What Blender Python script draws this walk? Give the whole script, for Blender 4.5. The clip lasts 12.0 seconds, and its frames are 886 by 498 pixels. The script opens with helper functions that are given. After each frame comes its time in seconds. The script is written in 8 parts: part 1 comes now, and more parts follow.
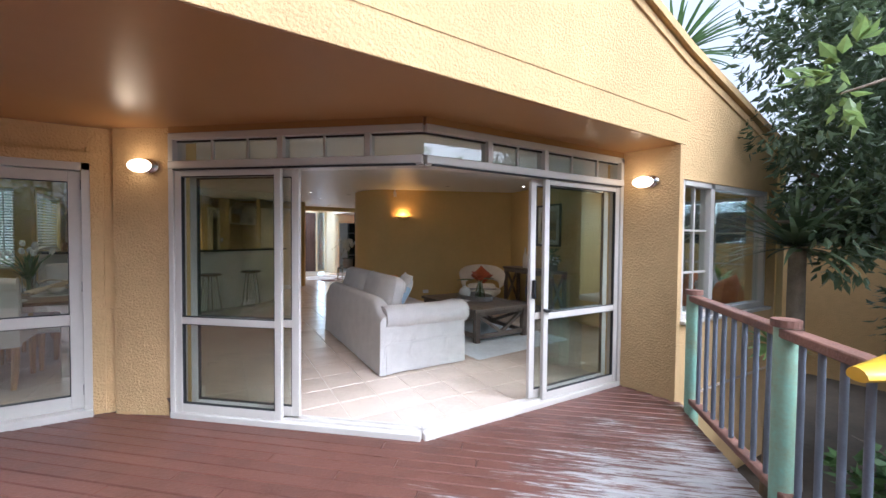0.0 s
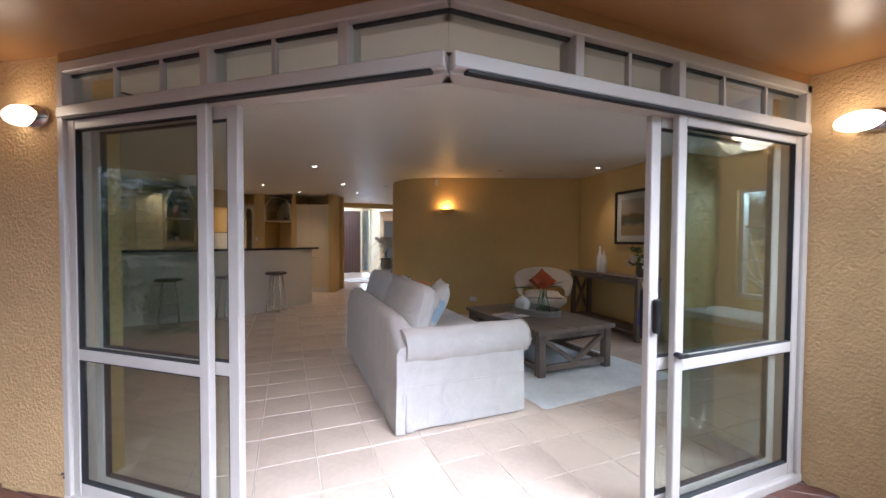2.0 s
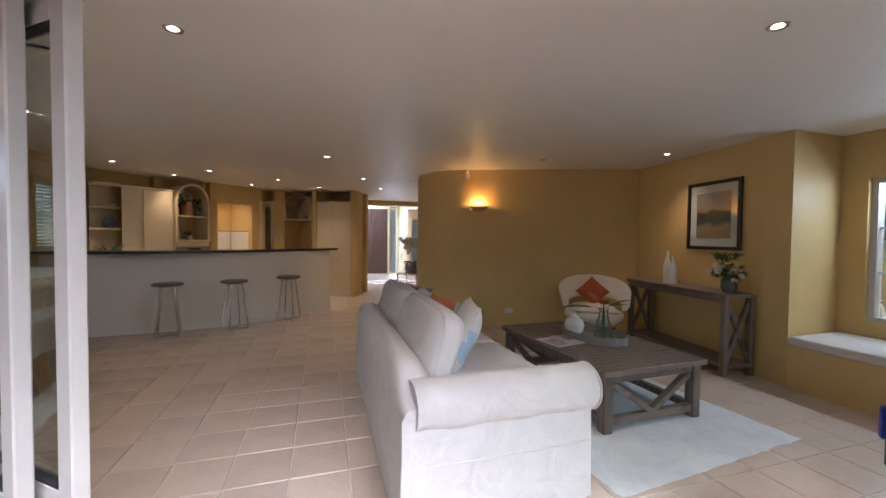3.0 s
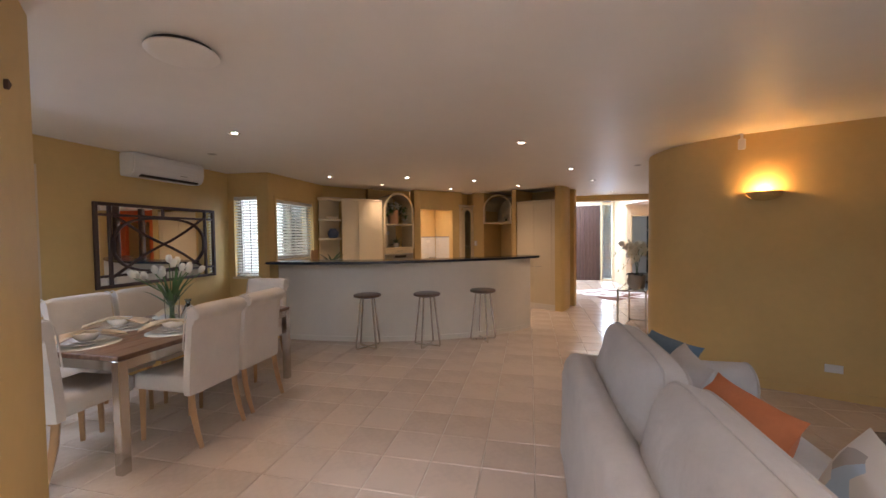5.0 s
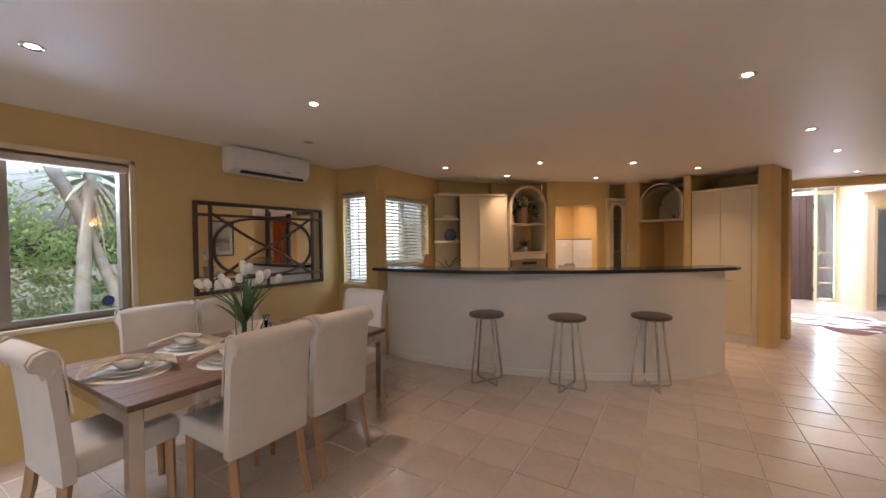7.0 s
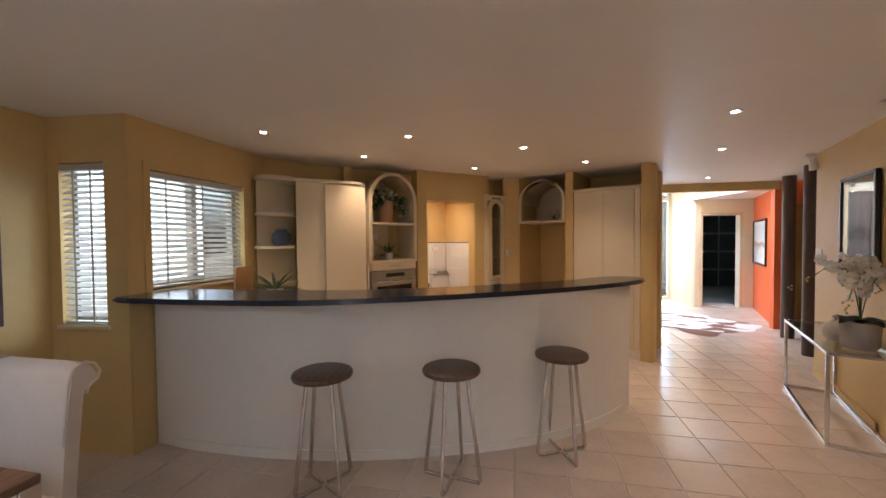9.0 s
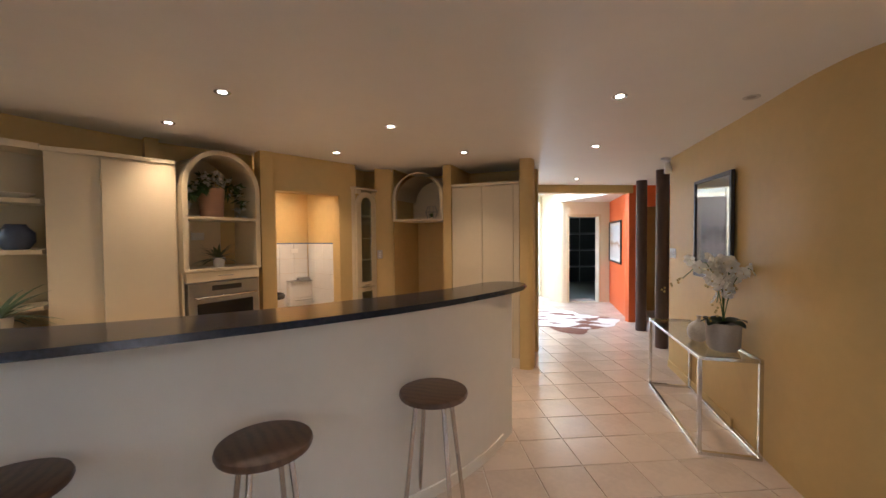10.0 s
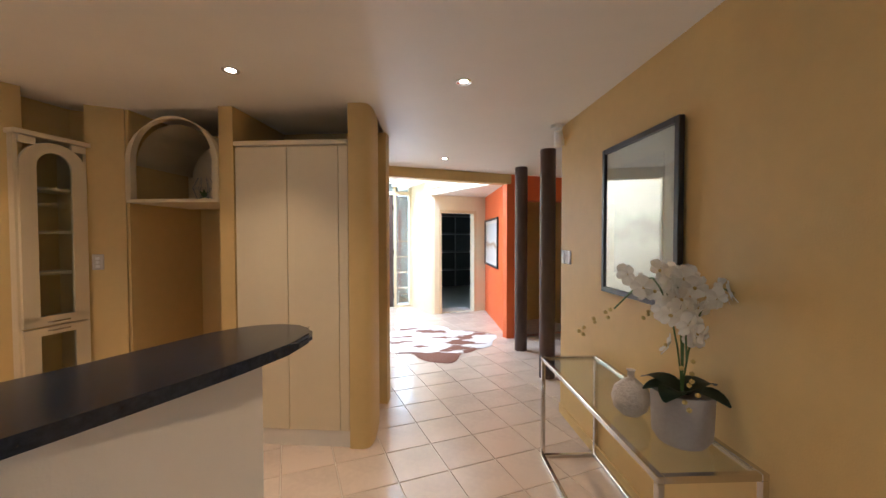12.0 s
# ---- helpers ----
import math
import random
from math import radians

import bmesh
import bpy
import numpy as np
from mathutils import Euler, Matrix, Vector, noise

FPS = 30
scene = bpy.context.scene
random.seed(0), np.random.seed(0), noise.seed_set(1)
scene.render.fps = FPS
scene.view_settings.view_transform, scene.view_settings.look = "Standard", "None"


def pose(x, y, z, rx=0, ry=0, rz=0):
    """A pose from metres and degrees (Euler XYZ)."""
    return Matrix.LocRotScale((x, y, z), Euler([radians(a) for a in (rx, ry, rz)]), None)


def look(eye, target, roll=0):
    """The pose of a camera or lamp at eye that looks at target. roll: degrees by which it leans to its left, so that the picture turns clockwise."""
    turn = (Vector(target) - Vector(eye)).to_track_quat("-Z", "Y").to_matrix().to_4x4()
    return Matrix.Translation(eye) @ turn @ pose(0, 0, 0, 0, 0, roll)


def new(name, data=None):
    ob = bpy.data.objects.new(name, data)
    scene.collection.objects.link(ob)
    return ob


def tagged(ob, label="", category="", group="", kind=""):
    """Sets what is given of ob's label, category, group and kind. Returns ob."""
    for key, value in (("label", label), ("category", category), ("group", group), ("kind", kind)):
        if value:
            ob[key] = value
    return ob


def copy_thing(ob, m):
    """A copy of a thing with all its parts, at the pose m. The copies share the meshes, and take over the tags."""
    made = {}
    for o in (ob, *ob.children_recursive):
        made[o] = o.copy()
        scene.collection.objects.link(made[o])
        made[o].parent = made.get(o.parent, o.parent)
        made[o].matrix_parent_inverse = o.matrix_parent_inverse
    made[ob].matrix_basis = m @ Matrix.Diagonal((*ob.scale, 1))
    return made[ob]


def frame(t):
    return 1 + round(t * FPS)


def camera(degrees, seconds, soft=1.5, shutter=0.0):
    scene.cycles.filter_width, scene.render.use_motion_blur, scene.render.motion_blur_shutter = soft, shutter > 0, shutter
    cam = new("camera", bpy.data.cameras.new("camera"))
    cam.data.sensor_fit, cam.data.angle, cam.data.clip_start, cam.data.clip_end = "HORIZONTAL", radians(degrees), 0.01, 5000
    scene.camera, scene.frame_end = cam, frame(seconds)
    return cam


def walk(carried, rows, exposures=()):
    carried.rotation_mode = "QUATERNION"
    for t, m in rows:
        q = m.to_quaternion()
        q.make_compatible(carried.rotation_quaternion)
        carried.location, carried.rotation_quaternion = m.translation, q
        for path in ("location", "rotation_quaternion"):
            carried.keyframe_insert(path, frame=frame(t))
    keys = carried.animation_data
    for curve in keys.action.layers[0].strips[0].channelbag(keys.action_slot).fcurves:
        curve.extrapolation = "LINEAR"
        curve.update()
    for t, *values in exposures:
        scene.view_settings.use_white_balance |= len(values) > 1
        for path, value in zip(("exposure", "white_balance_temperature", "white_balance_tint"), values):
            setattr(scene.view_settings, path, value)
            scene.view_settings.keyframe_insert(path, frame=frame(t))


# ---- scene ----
cam = camera(98.2, 12.0)
PATH = [
    (0, (1.15, -0.442, 1.405), (2.15, 1.289, 1.35), 0.5),
    (0.5, (1.22, -0.311, 1.37), (2.135, 1.467, 1.312), 0.5),
    (1, (1.391, -0.034, 1.366), (2.253, 1.769, 1.308), 0.4),
    (1.5, (1.617, 0.31, 1.349), (2.431, 2.136, 1.296), 0.3),
    (2, (1.852, 0.708, 1.335), (2.605, 2.56, 1.283), 0.3),
    (2.5, (2.044, 1.142, 1.356), (2.745, 3.015, 1.304), 0.3),
    (2.7, (2.113, 1.304, 1.362), (2.783, 3.188, 1.307), 0.5),
    (4.5, (2.319, 2.546, 1.478), (2.191, 4.541, 1.406), -0.6),
    (5, (2.324, 2.814, 1.476), (1.883, 4.764, 1.411), -0.7),
    (5.5, (2.271, 3.061, 1.489), (1.571, 4.934, 1.43), -0.8),
    (6, (2.208, 3.333, 1.491), (1.311, 5.12, 1.438), -0.8),
    (6.5, (2.085, 3.629, 1.478), (1.06, 5.346, 1.433), -0.8),
    (6.7, (2.014, 3.763, 1.474), (0.958, 5.462, 1.43), -0.7),
    (8.3, (1.48, 4.89, 1.453), (0.726, 6.743, 1.427), -0.7),
    (8.5, (1.441, 5.04, 1.465), (0.783, 6.928, 1.438), -0.8),
    (9, (1.421, 5.447, 1.523), (1.003, 7.402, 1.472), -0.5),
    (9.5, (1.488, 5.836, 1.523), (1.353, 7.831, 1.469), -0.6),
    (10, (1.557, 6.224, 1.524), (1.725, 8.216, 1.467), -0.5),
    (10.5, (1.701, 6.596, 1.518), (2.136, 8.548, 1.458), -0.4),
    (11, (1.898, 6.991, 1.495), (2.551, 8.88, 1.437), -0.2),
    (11.5, (2.132, 7.394, 1.492), (2.89, 9.244, 1.434), -0.2),
    (12, (2.409, 7.807, 1.481), (3.158, 9.661, 1.428), -0.1),
]
EXPOSURES = [(0, 0.73, 5200, 13), (2.0, 0.86, 5200, 15), (2.7, 1.0, 5300, 15), (4.5, 1.39, 5600, 19), (6.5, 1.54, 5700, 20), (8.5, 1.58, 5550, 20), (9.5, 1.60, 5400, 16), (12, 1.70, 5250, 12)]
SPOT_W = 15.5
walk(cam, [(t, look(eye, target, roll)) for t, eye, target, roll in PATH], EXPOSURES)

# ---------------------------------------------------------------- world, sun
world = bpy.data.worlds.new("World")
scene.world = world
world.use_nodes = True
wn = world.node_tree.nodes
sky = wn.new("ShaderNodeTexSky")
sky.sky_type = 'NISHITA'
sky.sun_disc = False
sky.sun_elevation = radians(48)
sky.sun_rotation = radians(158)
sky.dust_density = 8.0
sky.air_density = 1.6
sky.ozone_density = 0.4
veil = wn.new("ShaderNodeHueSaturation")
veil.inputs["Saturation"].default_value = 0.14
veil.inputs["Value"].default_value = 1.4
world.node_tree.links.new(sky.outputs[0], veil.inputs["Color"])
world.node_tree.links.new(veil.outputs[0], wn["Background"].inputs[0])
wn["Background"].inputs[1].default_value = 0.15
sun = new("sun", bpy.data.lights.new("sun", 'SUN'))
sun.data.energy = 0.75
sun.data.angle = radians(20)
sun.data.color = (1.0, 0.94, 0.85)
sun.matrix_world = look((0, 0, 10), (-0.35, 0.85, 8.9))


# ---------------------------------------------------------------- materials
def mat(name, color, rough=0.5, metal=0.0, var=0.12, scale=6.0, bump=0.0, bscale=60.0, spec=0.5, rnd=0.0, tint=None,
        wave=None, coat=0.0):
    """A principled material: base colour varied by two scales of noise, optional bump, random tint per object."""
    m = bpy.data.materials.new(name)
    m.use_nodes = True
    nt = m.node_tree
    n, l = nt.nodes, nt.links
    b = n["Principled BSDF"]
    b.inputs["Roughness"].default_value = rough
    b.inputs["Metallic"].default_value = metal
    b.inputs["Specular IOR Level"].default_value = spec
    b.inputs["Coat Weight"].default_value = coat
    tc = n.new("ShaderNodeTexCoord")
    src = tc.outputs["Object"]
    n1 = n.new("ShaderNodeTexNoise")
    n1.inputs["Scale"].default_value = scale
    n1.inputs["Detail"].default_value = 6
    l.new(src, n1.inputs["Vector"])
    n2 = n.new("ShaderNodeTexNoise")
    n2.inputs["Scale"].default_value = scale * 9
    n2.inputs["Detail"].default_value = 3
    l.new(src, n2.inputs["Vector"])
    mixf = n.new("ShaderNodeMath")
    mixf.operation = 'MULTIPLY_ADD'
    l.new(n2.outputs[0], mixf.inputs[0])
    mixf.inputs[1].default_value = 0.4
    l.new(n1.outputs[0], mixf.inputs[2])
    fac = mixf.outputs[0]
    if wave:
        w = n.new("ShaderNodeTexWave")
        w.bands_direction = wave[0]
        w.inputs["Scale"].default_value = wave[1]
        w.inputs["Distortion"].default_value = wave[2]
        w.inputs["Detail"].default_value = 3
        l.new(src, w.inputs["Vector"])
        add = n.new("ShaderNodeMath")
        add.operation = 'MULTIPLY_ADD'
        l.new(w.outputs["Fac"], add.inputs[0])
        add.inputs[1].default_value = 0.45
        l.new(fac, add.inputs[2])
        fac = add.outputs[0]
    if rnd:
        oi = n.new("ShaderNodeObjectInfo")
        ma = n.new("ShaderNodeMath")
        ma.operation = 'MULTIPLY_ADD'
        l.new(oi.outputs["Random"], ma.inputs[0])
        ma.inputs[1].default_value = rnd
        l.new(fac, ma.inputs[2])
        fac = ma.outputs[0]
    ramp = n.new("ShaderNodeValToRGB")
    lo = tint if tint else [c * (1 - var) for c in color]
    hi = [min(1, c * (1 + var * 0.6)) for c in color]
    ramp.color_ramp.elements[0].position = 0.4
    ramp.color_ramp.elements[0].color = (*lo, 1)
    ramp.color_ramp.elements[1].position = 0.95 + rnd * 0.6 + (0.3 if wave else 0)
    ramp.color_ramp.elements[1].color = (*hi, 1)
    l.new(fac, ramp.inputs[0])
    l.new(ramp.outputs[0], b.inputs["Base Color"])
    rm = n.new("ShaderNodeMath")
    rm.operation = 'MULTIPLY_ADD'
    l.new(n1.outputs[0], rm.inputs[0])
    rm.inputs[1].default_value = 0.15
    rm.inputs[2].default_value = max(0.02, rough - 0.075)
    l.new(rm.outputs[0], b.inputs["Roughness"])
    if bump:
        n3 = n.new("ShaderNodeTexNoise")
        n3.inputs["Scale"].default_value = bscale
        n3.inputs["Detail"].default_value = 4
        l.new(src, n3.inputs["Vector"])
        bp = n.new("ShaderNodeBump")
        bp.inputs["Strength"].default_value = bump
        bp.inputs["Distance"].default_value = 0.01
        l.new(n3.outputs[0], bp.inputs["Height"])
        l.new(bp.outputs[0], b.inputs["Normal"])
    return m


def glow(name, color, strength):
    m = bpy.data.materials.new(name)
    m.use_nodes = True
    b = m.node_tree.nodes["Principled BSDF"]
    b.inputs["Base Color"].default_value = (0.8, 0.8, 0.8, 1)
    b.inputs["Emission Color"].default_value = (*color, 1)
    b.inputs["Emission Strength"].default_value = strength
    return m


def glass(name, color=(0.95, 0.98, 0.96), rough=0.0, ior=1.45):
    m = bpy.data.materials.new(name)
    m.use_nodes = True
    b = m.node_tree.nodes["Principled BSDF"]
    b.inputs["Base Color"].default_value = (*color, 1)
    b.inputs["Roughness"].default_value = rough
    b.inputs["Transmission Weight"].default_value = 1.0
    b.inputs["IOR"].default_value = ior
    return m


def pane_glass(name, tint=(0.92, 0.96, 0.94)):
    """Thin window glass: clear, with a Fresnel reflection."""
    m = bpy.data.materials.new(name)
    m.use_nodes = True
    n, l = m.node_tree.nodes, m.node_tree.links
    out = n["Material Output"]
    n.remove(n["Principled BSDF"])
    tr = n.new("ShaderNodeBsdfTransparent")
    tr.inputs[0].default_value = (*tint, 1)
    gl = n.new("ShaderNodeBsdfGlossy")
    gl.inputs["Roughness"].default_value = 0.01
    lw = n.new("ShaderNodeLayerWeight")
    lw.inputs[0].default_value = 0.5
    pw = n.new("ShaderNodeMath")
    pw.operation = 'POWER'
    l.new(lw.outputs["Facing"], pw.inputs[0])
    pw.inputs[1].default_value = 4.0
    fr = n.new("ShaderNodeMath")
    fr.operation = 'MULTIPLY_ADD'
    l.new(pw.outputs[0], fr.inputs[0])
    fr.inputs[1].default_value = 0.9
    fr.inputs[2].default_value = 0.11
    mx = n.new("ShaderNodeMixShader")
    l.new(fr.outputs[0], mx.inputs[0])
    l.new(tr.outputs[0], mx.inputs[1])
    l.new(gl.outputs[0], mx.inputs[2])
    l.new(mx.outputs[0], out.inputs[0])
    return m


WALL = mat("wall_paint", (0.635, 0.452, 0.176), 0.55, var=0.09, scale=1.5, bump=0.12, bscale=160, spec=0.35)
CREAM = mat("entry_paint", (0.79, 0.71, 0.53), 0.55, var=0.05, scale=1.5, bump=0.1, bscale=160, spec=0.35)
ORANGE = mat("orange_paint", (0.72, 0.14, 0.03), 0.5, var=0.08, scale=1.2, bump=0.1, bscale=160)
STUCCO = mat("stucco", (0.64, 0.43, 0.205), 0.85, var=0.16, scale=1.1, bump=0.9, bscale=58, spec=0.25)
for nd in STUCCO.node_tree.nodes:
    if nd.type == 'BUMP':
        nd.inputs["Distance"].default_value = 0.015
# tan deepened to brown: the porch's shade is put into this colour
SOFFIT = mat("soffit_paint_shaded", (0.36, 0.19, 0.068), 0.33, var=0.08, scale=1.0, bump=0.06, bscale=120)
CEIL = mat("ceiling_paint", (0.81, 0.775, 0.705), 0.5, var=0.04, scale=0.8, bump=0.04, bscale=140, spec=0.4)
TILE = mat("floor_tile", (0.60, 0.495, 0.40), 0.20, var=0.16, scale=3.0, bump=0.05, bscale=22, rnd=0.35)
GROUT = mat("grout", (0.66, 0.59, 0.50), 0.9, var=0.2, scale=8, bump=0.3, bscale=200)
ALU = mat("white_aluminium", (0.56, 0.52, 0.465), 0.35, var=0.06, scale=3, spec=0.5)
ALU_DARK = mat("grey_aluminium", (0.30, 0.28, 0.25), 0.4, var=0.1, scale=4)
RUBBER = mat("black_rubber", (0.02, 0.02, 0.022), 0.6, var=0.1)
PANE = pane_glass("window_glass")
CABINET = mat("cream_cabinet", (0.70, 0.59, 0.385), 0.4, var=0.04, scale=2, spec=0.4)
BARWALL = mat("bar_front_paint", (0.78, 0.72, 0.61), 0.6, var=0.05, scale=1.5, bump=0.1, bscale=160)
STONE = mat("black_granite", (0.024, 0.032, 0.050), 0.17, var=0.6, scale=60, spec=0.6)
DARKWOOD = mat("dark_stained_wood", (0.060, 0.034, 0.028), 0.5, var=0.3, scale=4, bump=0.15, bscale=60, wave=('X', 3, 4))
GREYWOOD = mat("weathered_grey_wood", (0.155, 0.125, 0.10), 0.55, var=0.45, scale=5, bump=0.3, bscale=70, wave=('Y', 5, 5))
TABLEWOOD = mat("brown_table_wood", (0.14, 0.075, 0.040), 0.4, var=0.4, scale=4, bump=0.12, bscale=60, wave=('X', 6, 5))
OAK = mat("oak_leg", (0.38, 0.215, 0.09), 0.45, var=0.25, scale=6, bump=0.1, bscale=80, wave=('X', 8, 3))
SEATWOOD = mat("stool_seat_wood", (0.11, 0.062, 0.035), 0.38, var=0.4, scale=7, bump=0.1, wave=('X', 7, 3))
LINEN = mat("linen", (0.61, 0.58, 0.55), 0.9, var=0.08, scale=7, bump=0.35, bscale=350, spec=0.15)
CREAMCLOTH = mat("cream_upholstery", (0.66, 0.60, 0.52), 0.9, var=0.07, scale=6, bump=0.3, bscale=350, spec=0.15)
CHROME = mat("chrome", (0.62, 0.60, 0.57), 0.16, metal=1.0, var=0.08, scale=12)
WHITE = mat("white_ceramic", (0.78, 0.76, 0.72), 0.25, var=0.04)
PLASTIC = mat("white_plastic", (0.76, 0.75, 0.72), 0.4, var=0.03)
BLACK = mat("black_satin", (0.016, 0.016, 0.017), 0.4, var=0.2)
LEAF = mat("leaf_green", (0.085, 0.155, 0.05), 0.45, var=0.5, scale=9, rnd=0.2)
LEAF_DARK = mat("leaf_dark", (0.12, 0.165, 0.085), 0.33, var=0.5, scale=5)
LEAF_LIGHT = mat("leaf_light", (0.24, 0.34, 0.11), 0.5, var=0.45, scale=5)
BARK = mat("bark", (0.20, 0.155, 0.11), 0.9, var=0.4, scale=8, bump=0.8, bscale=30)
PALEBARK = mat("pale_bark", (0.40, 0.35, 0.29), 0.85, var=0.3, scale=7, bump=0.6, bscale=30)
SOIL = mat("garden_soil", (0.085, 0.065, 0.045), 0.95, var=0.5, scale=2, bump=0.8, bscale=15)
MIRROR = mat("mirror_silver", (0.82, 0.82, 0.80), 0.02, metal=1.0, var=0.0)
MIRROR.node_tree.nodes["Principled BSDF"].inputs["Roughness"].default_value = 0.01
for lk in list(MIRROR.node_tree.links):
    if lk.to_socket.name == "Roughness":
        MIRROR.node_tree.links.remove(lk)


def crease(m, scale, strength):
    """Adds soft folds to a cloth under its weave."""
    n, l = m.node_tree.nodes, m.node_tree.links
    b = n["Principled BSDF"]
    tc = n.new("ShaderNodeTexCoord")
    ns = n.new("ShaderNodeTexNoise")
    ns.inputs["Scale"].default_value = scale
    ns.inputs["Detail"].default_value = 3
    ns.inputs["Distortion"].default_value = 1.6
    l.new(tc.outputs["Object"], ns.inputs["Vector"])
    bp = n.new("ShaderNodeBump")
    bp.inputs["Strength"].default_value = strength
    bp.inputs["Distance"].default_value = 0.03
    l.new(ns.outputs[0], bp.inputs["Height"])
    if b.inputs["Normal"].links:
        l.new(b.inputs["Normal"].links[0].from_socket, bp.inputs["Normal"])
    l.new(bp.outputs[0], b.inputs["Normal"])


crease(LINEN, 4.5, 0.42)
crease(CREAMCLOTH, 5.0, 0.3)


def see_through(m, share):
    """Lets some light pass through a leaf or petal."""
    n, l = m.node_tree.nodes, m.node_tree.links
    b, out = n["Principled BSDF"], n["Material Output"]
    tr = n.new("ShaderNodeBsdfTranslucent")
    l.new(b.inputs["Base Color"].links[0].from_socket, tr.inputs[0])
    mx = n.new("ShaderNodeMixShader")
    mx.inputs[0].default_value = share
    l.new(b.outputs[0], mx.inputs[1])
    l.new(tr.outputs[0], mx.inputs[2])
    l.new(mx.outputs[0], out.inputs[0])


for m_ in (LEAF, LEAF_DARK, LEAF_LIGHT):
    see_through(m_, 0.4)
BULB = glow("downlight_bulb", (1.0, 0.86, 0.66), 14)
GLOBE = glow("lamp_globe", (1.0, 0.78, 0.50), 2.6)


DECK_ANGLE = radians(-40)


def deck_material():
    """Red-brown deck stain, worn to grey wood in long streaks."""
    m = mat("deck_stain", (0.120, 0.050, 0.035), 0.42, var=0.35, scale=5, bump=0.35, bscale=50, rnd=0.25)
    n, l = m.node_tree.nodes, m.node_tree.links
    b = n["Principled BSDF"]
    base = b.inputs["Base Color"].links[0].from_socket
    geo = n.new("ShaderNodeNewGeometry")
    rot = n.new("ShaderNodeVectorRotate")
    rot.rotation_type = 'Z_AXIS'
    rot.inputs["Angle"].default_value = -DECK_ANGLE
    l.new(geo.outputs["Position"], rot.inputs["Vector"])
    mp = n.new("ShaderNodeMapping")
    mp.inputs["Scale"].default_value = (3.6, 46, 10)
    l.new(rot.outputs[0], mp.inputs[0])
    n1 = n.new("ShaderNodeTexNoise")
    n1.inputs["Scale"].default_value = 1.0
    n1.inputs["Detail"].default_value = 8
    n1.inputs["Roughness"].default_value = 0.72
    l.new(mp.outputs[0], n1.inputs["Vector"])
    n2 = n.new("ShaderNodeTexNoise")
    n2.inputs["Scale"].default_value = 1.1
    n2.inputs["Detail"].default_value = 2
    l.new(geo.outputs["Position"], n2.inputs["Vector"])
    # the open, rained-on stretch beyond the eaves is the more worn
    sep = n.new("ShaderNodeSeparateXYZ")
    l.new(geo.outputs["Position"], sep.inputs[0])
    mr = n.new("ShaderNodeMapRange")
    l.new(sep.outputs["Y"], mr.inputs[0])
    mr.inputs[1].default_value = 2.1
    mr.inputs[2].default_value = 0.9
    mr.inputs[3].default_value = -0.22
    mr.inputs[4].default_value = 0.03
    mx = n.new("ShaderNodeMapRange")
    l.new(sep.outputs["X"], mx.inputs[0])
    mx.inputs[1].default_value = 1.2
    mx.inputs[2].default_value = 2.6
    mx.inputs[3].default_value = -0.22
    mx.inputs[4].default_value = 0.07
    a1 = n.new("ShaderNodeMath")
    l.new(n1.outputs[0], a1.inputs[0])
    l.new(mr.outputs[0], a1.inputs[1])
    a2 = n.new("ShaderNodeMath")
    l.new(a1.outputs[0], a2.inputs[0])
    l.new(mx.outputs[0], a2.inputs[1])
    a3 = n.new("ShaderNodeMath")
    a3.operation = 'MULTIPLY_ADD'
    l.new(n2.outputs[0], a3.inputs[0])
    a3.inputs[1].default_value = 0.35
    l.new(a2.outputs[0], a3.inputs[2])
    rp = n.new("ShaderNodeValToRGB")
    rp.color_ramp.elements[0].position = 0.71
    rp.color_ramp.elements[1].position = 0.82
    l.new(a3.outputs[0], rp.inputs[0])
    mix = n.new("ShaderNodeMix")
    mix.data_type = 'RGBA'
    l.new(rp.outputs[0], mix.inputs["Factor"])
    l.new(base, mix.inputs[6])
    mix.inputs[7].default_value = (0.40, 0.375, 0.36, 1)
    l.new(mix.outputs[2], b.inputs["Base Color"])
    return m



DECK = deck_material()


# ---------------------------------------------------------------- mesh helpers
def put(name, bm, material, smooth=False):
    me = bpy.data.meshes.new(name)
    bmesh.ops.recalc_face_normals(bm, faces=bm.faces)
    bm.to_mesh(me)
    bm.free()
    for m in (material if isinstance(material, (list, tuple)) else [material]):
        me.materials.append(m)
    if smooth:
        for p in me.polygons:
            p.use_smooth = True
        me.set_sharp_from_angle(angle=radians(48))
    return new(name, me)


def part(name, bm, material, parent, label="", smooth=False, at=None):
    """Links a bmesh as one mesh object under a thing or a part."""
    ob = put(name, bm, material, smooth)
    ob.parent = parent
    if at is not None:
        ob.matrix_basis = at
    if label:
        ob["label"] = label
    return ob


def thing(name, m, label, category, group="", kind=""):
    ob = new(name)
    ob.empty_display_size = 0.1
    ob.matrix_basis = m
    return tagged(ob, label, category, group, kind)


def setting(name, bm, material, label, category, smooth=False):
    return tagged(put(name, bm, material, smooth), label, category, "", "structure")


def B():
    return bmesh.new()


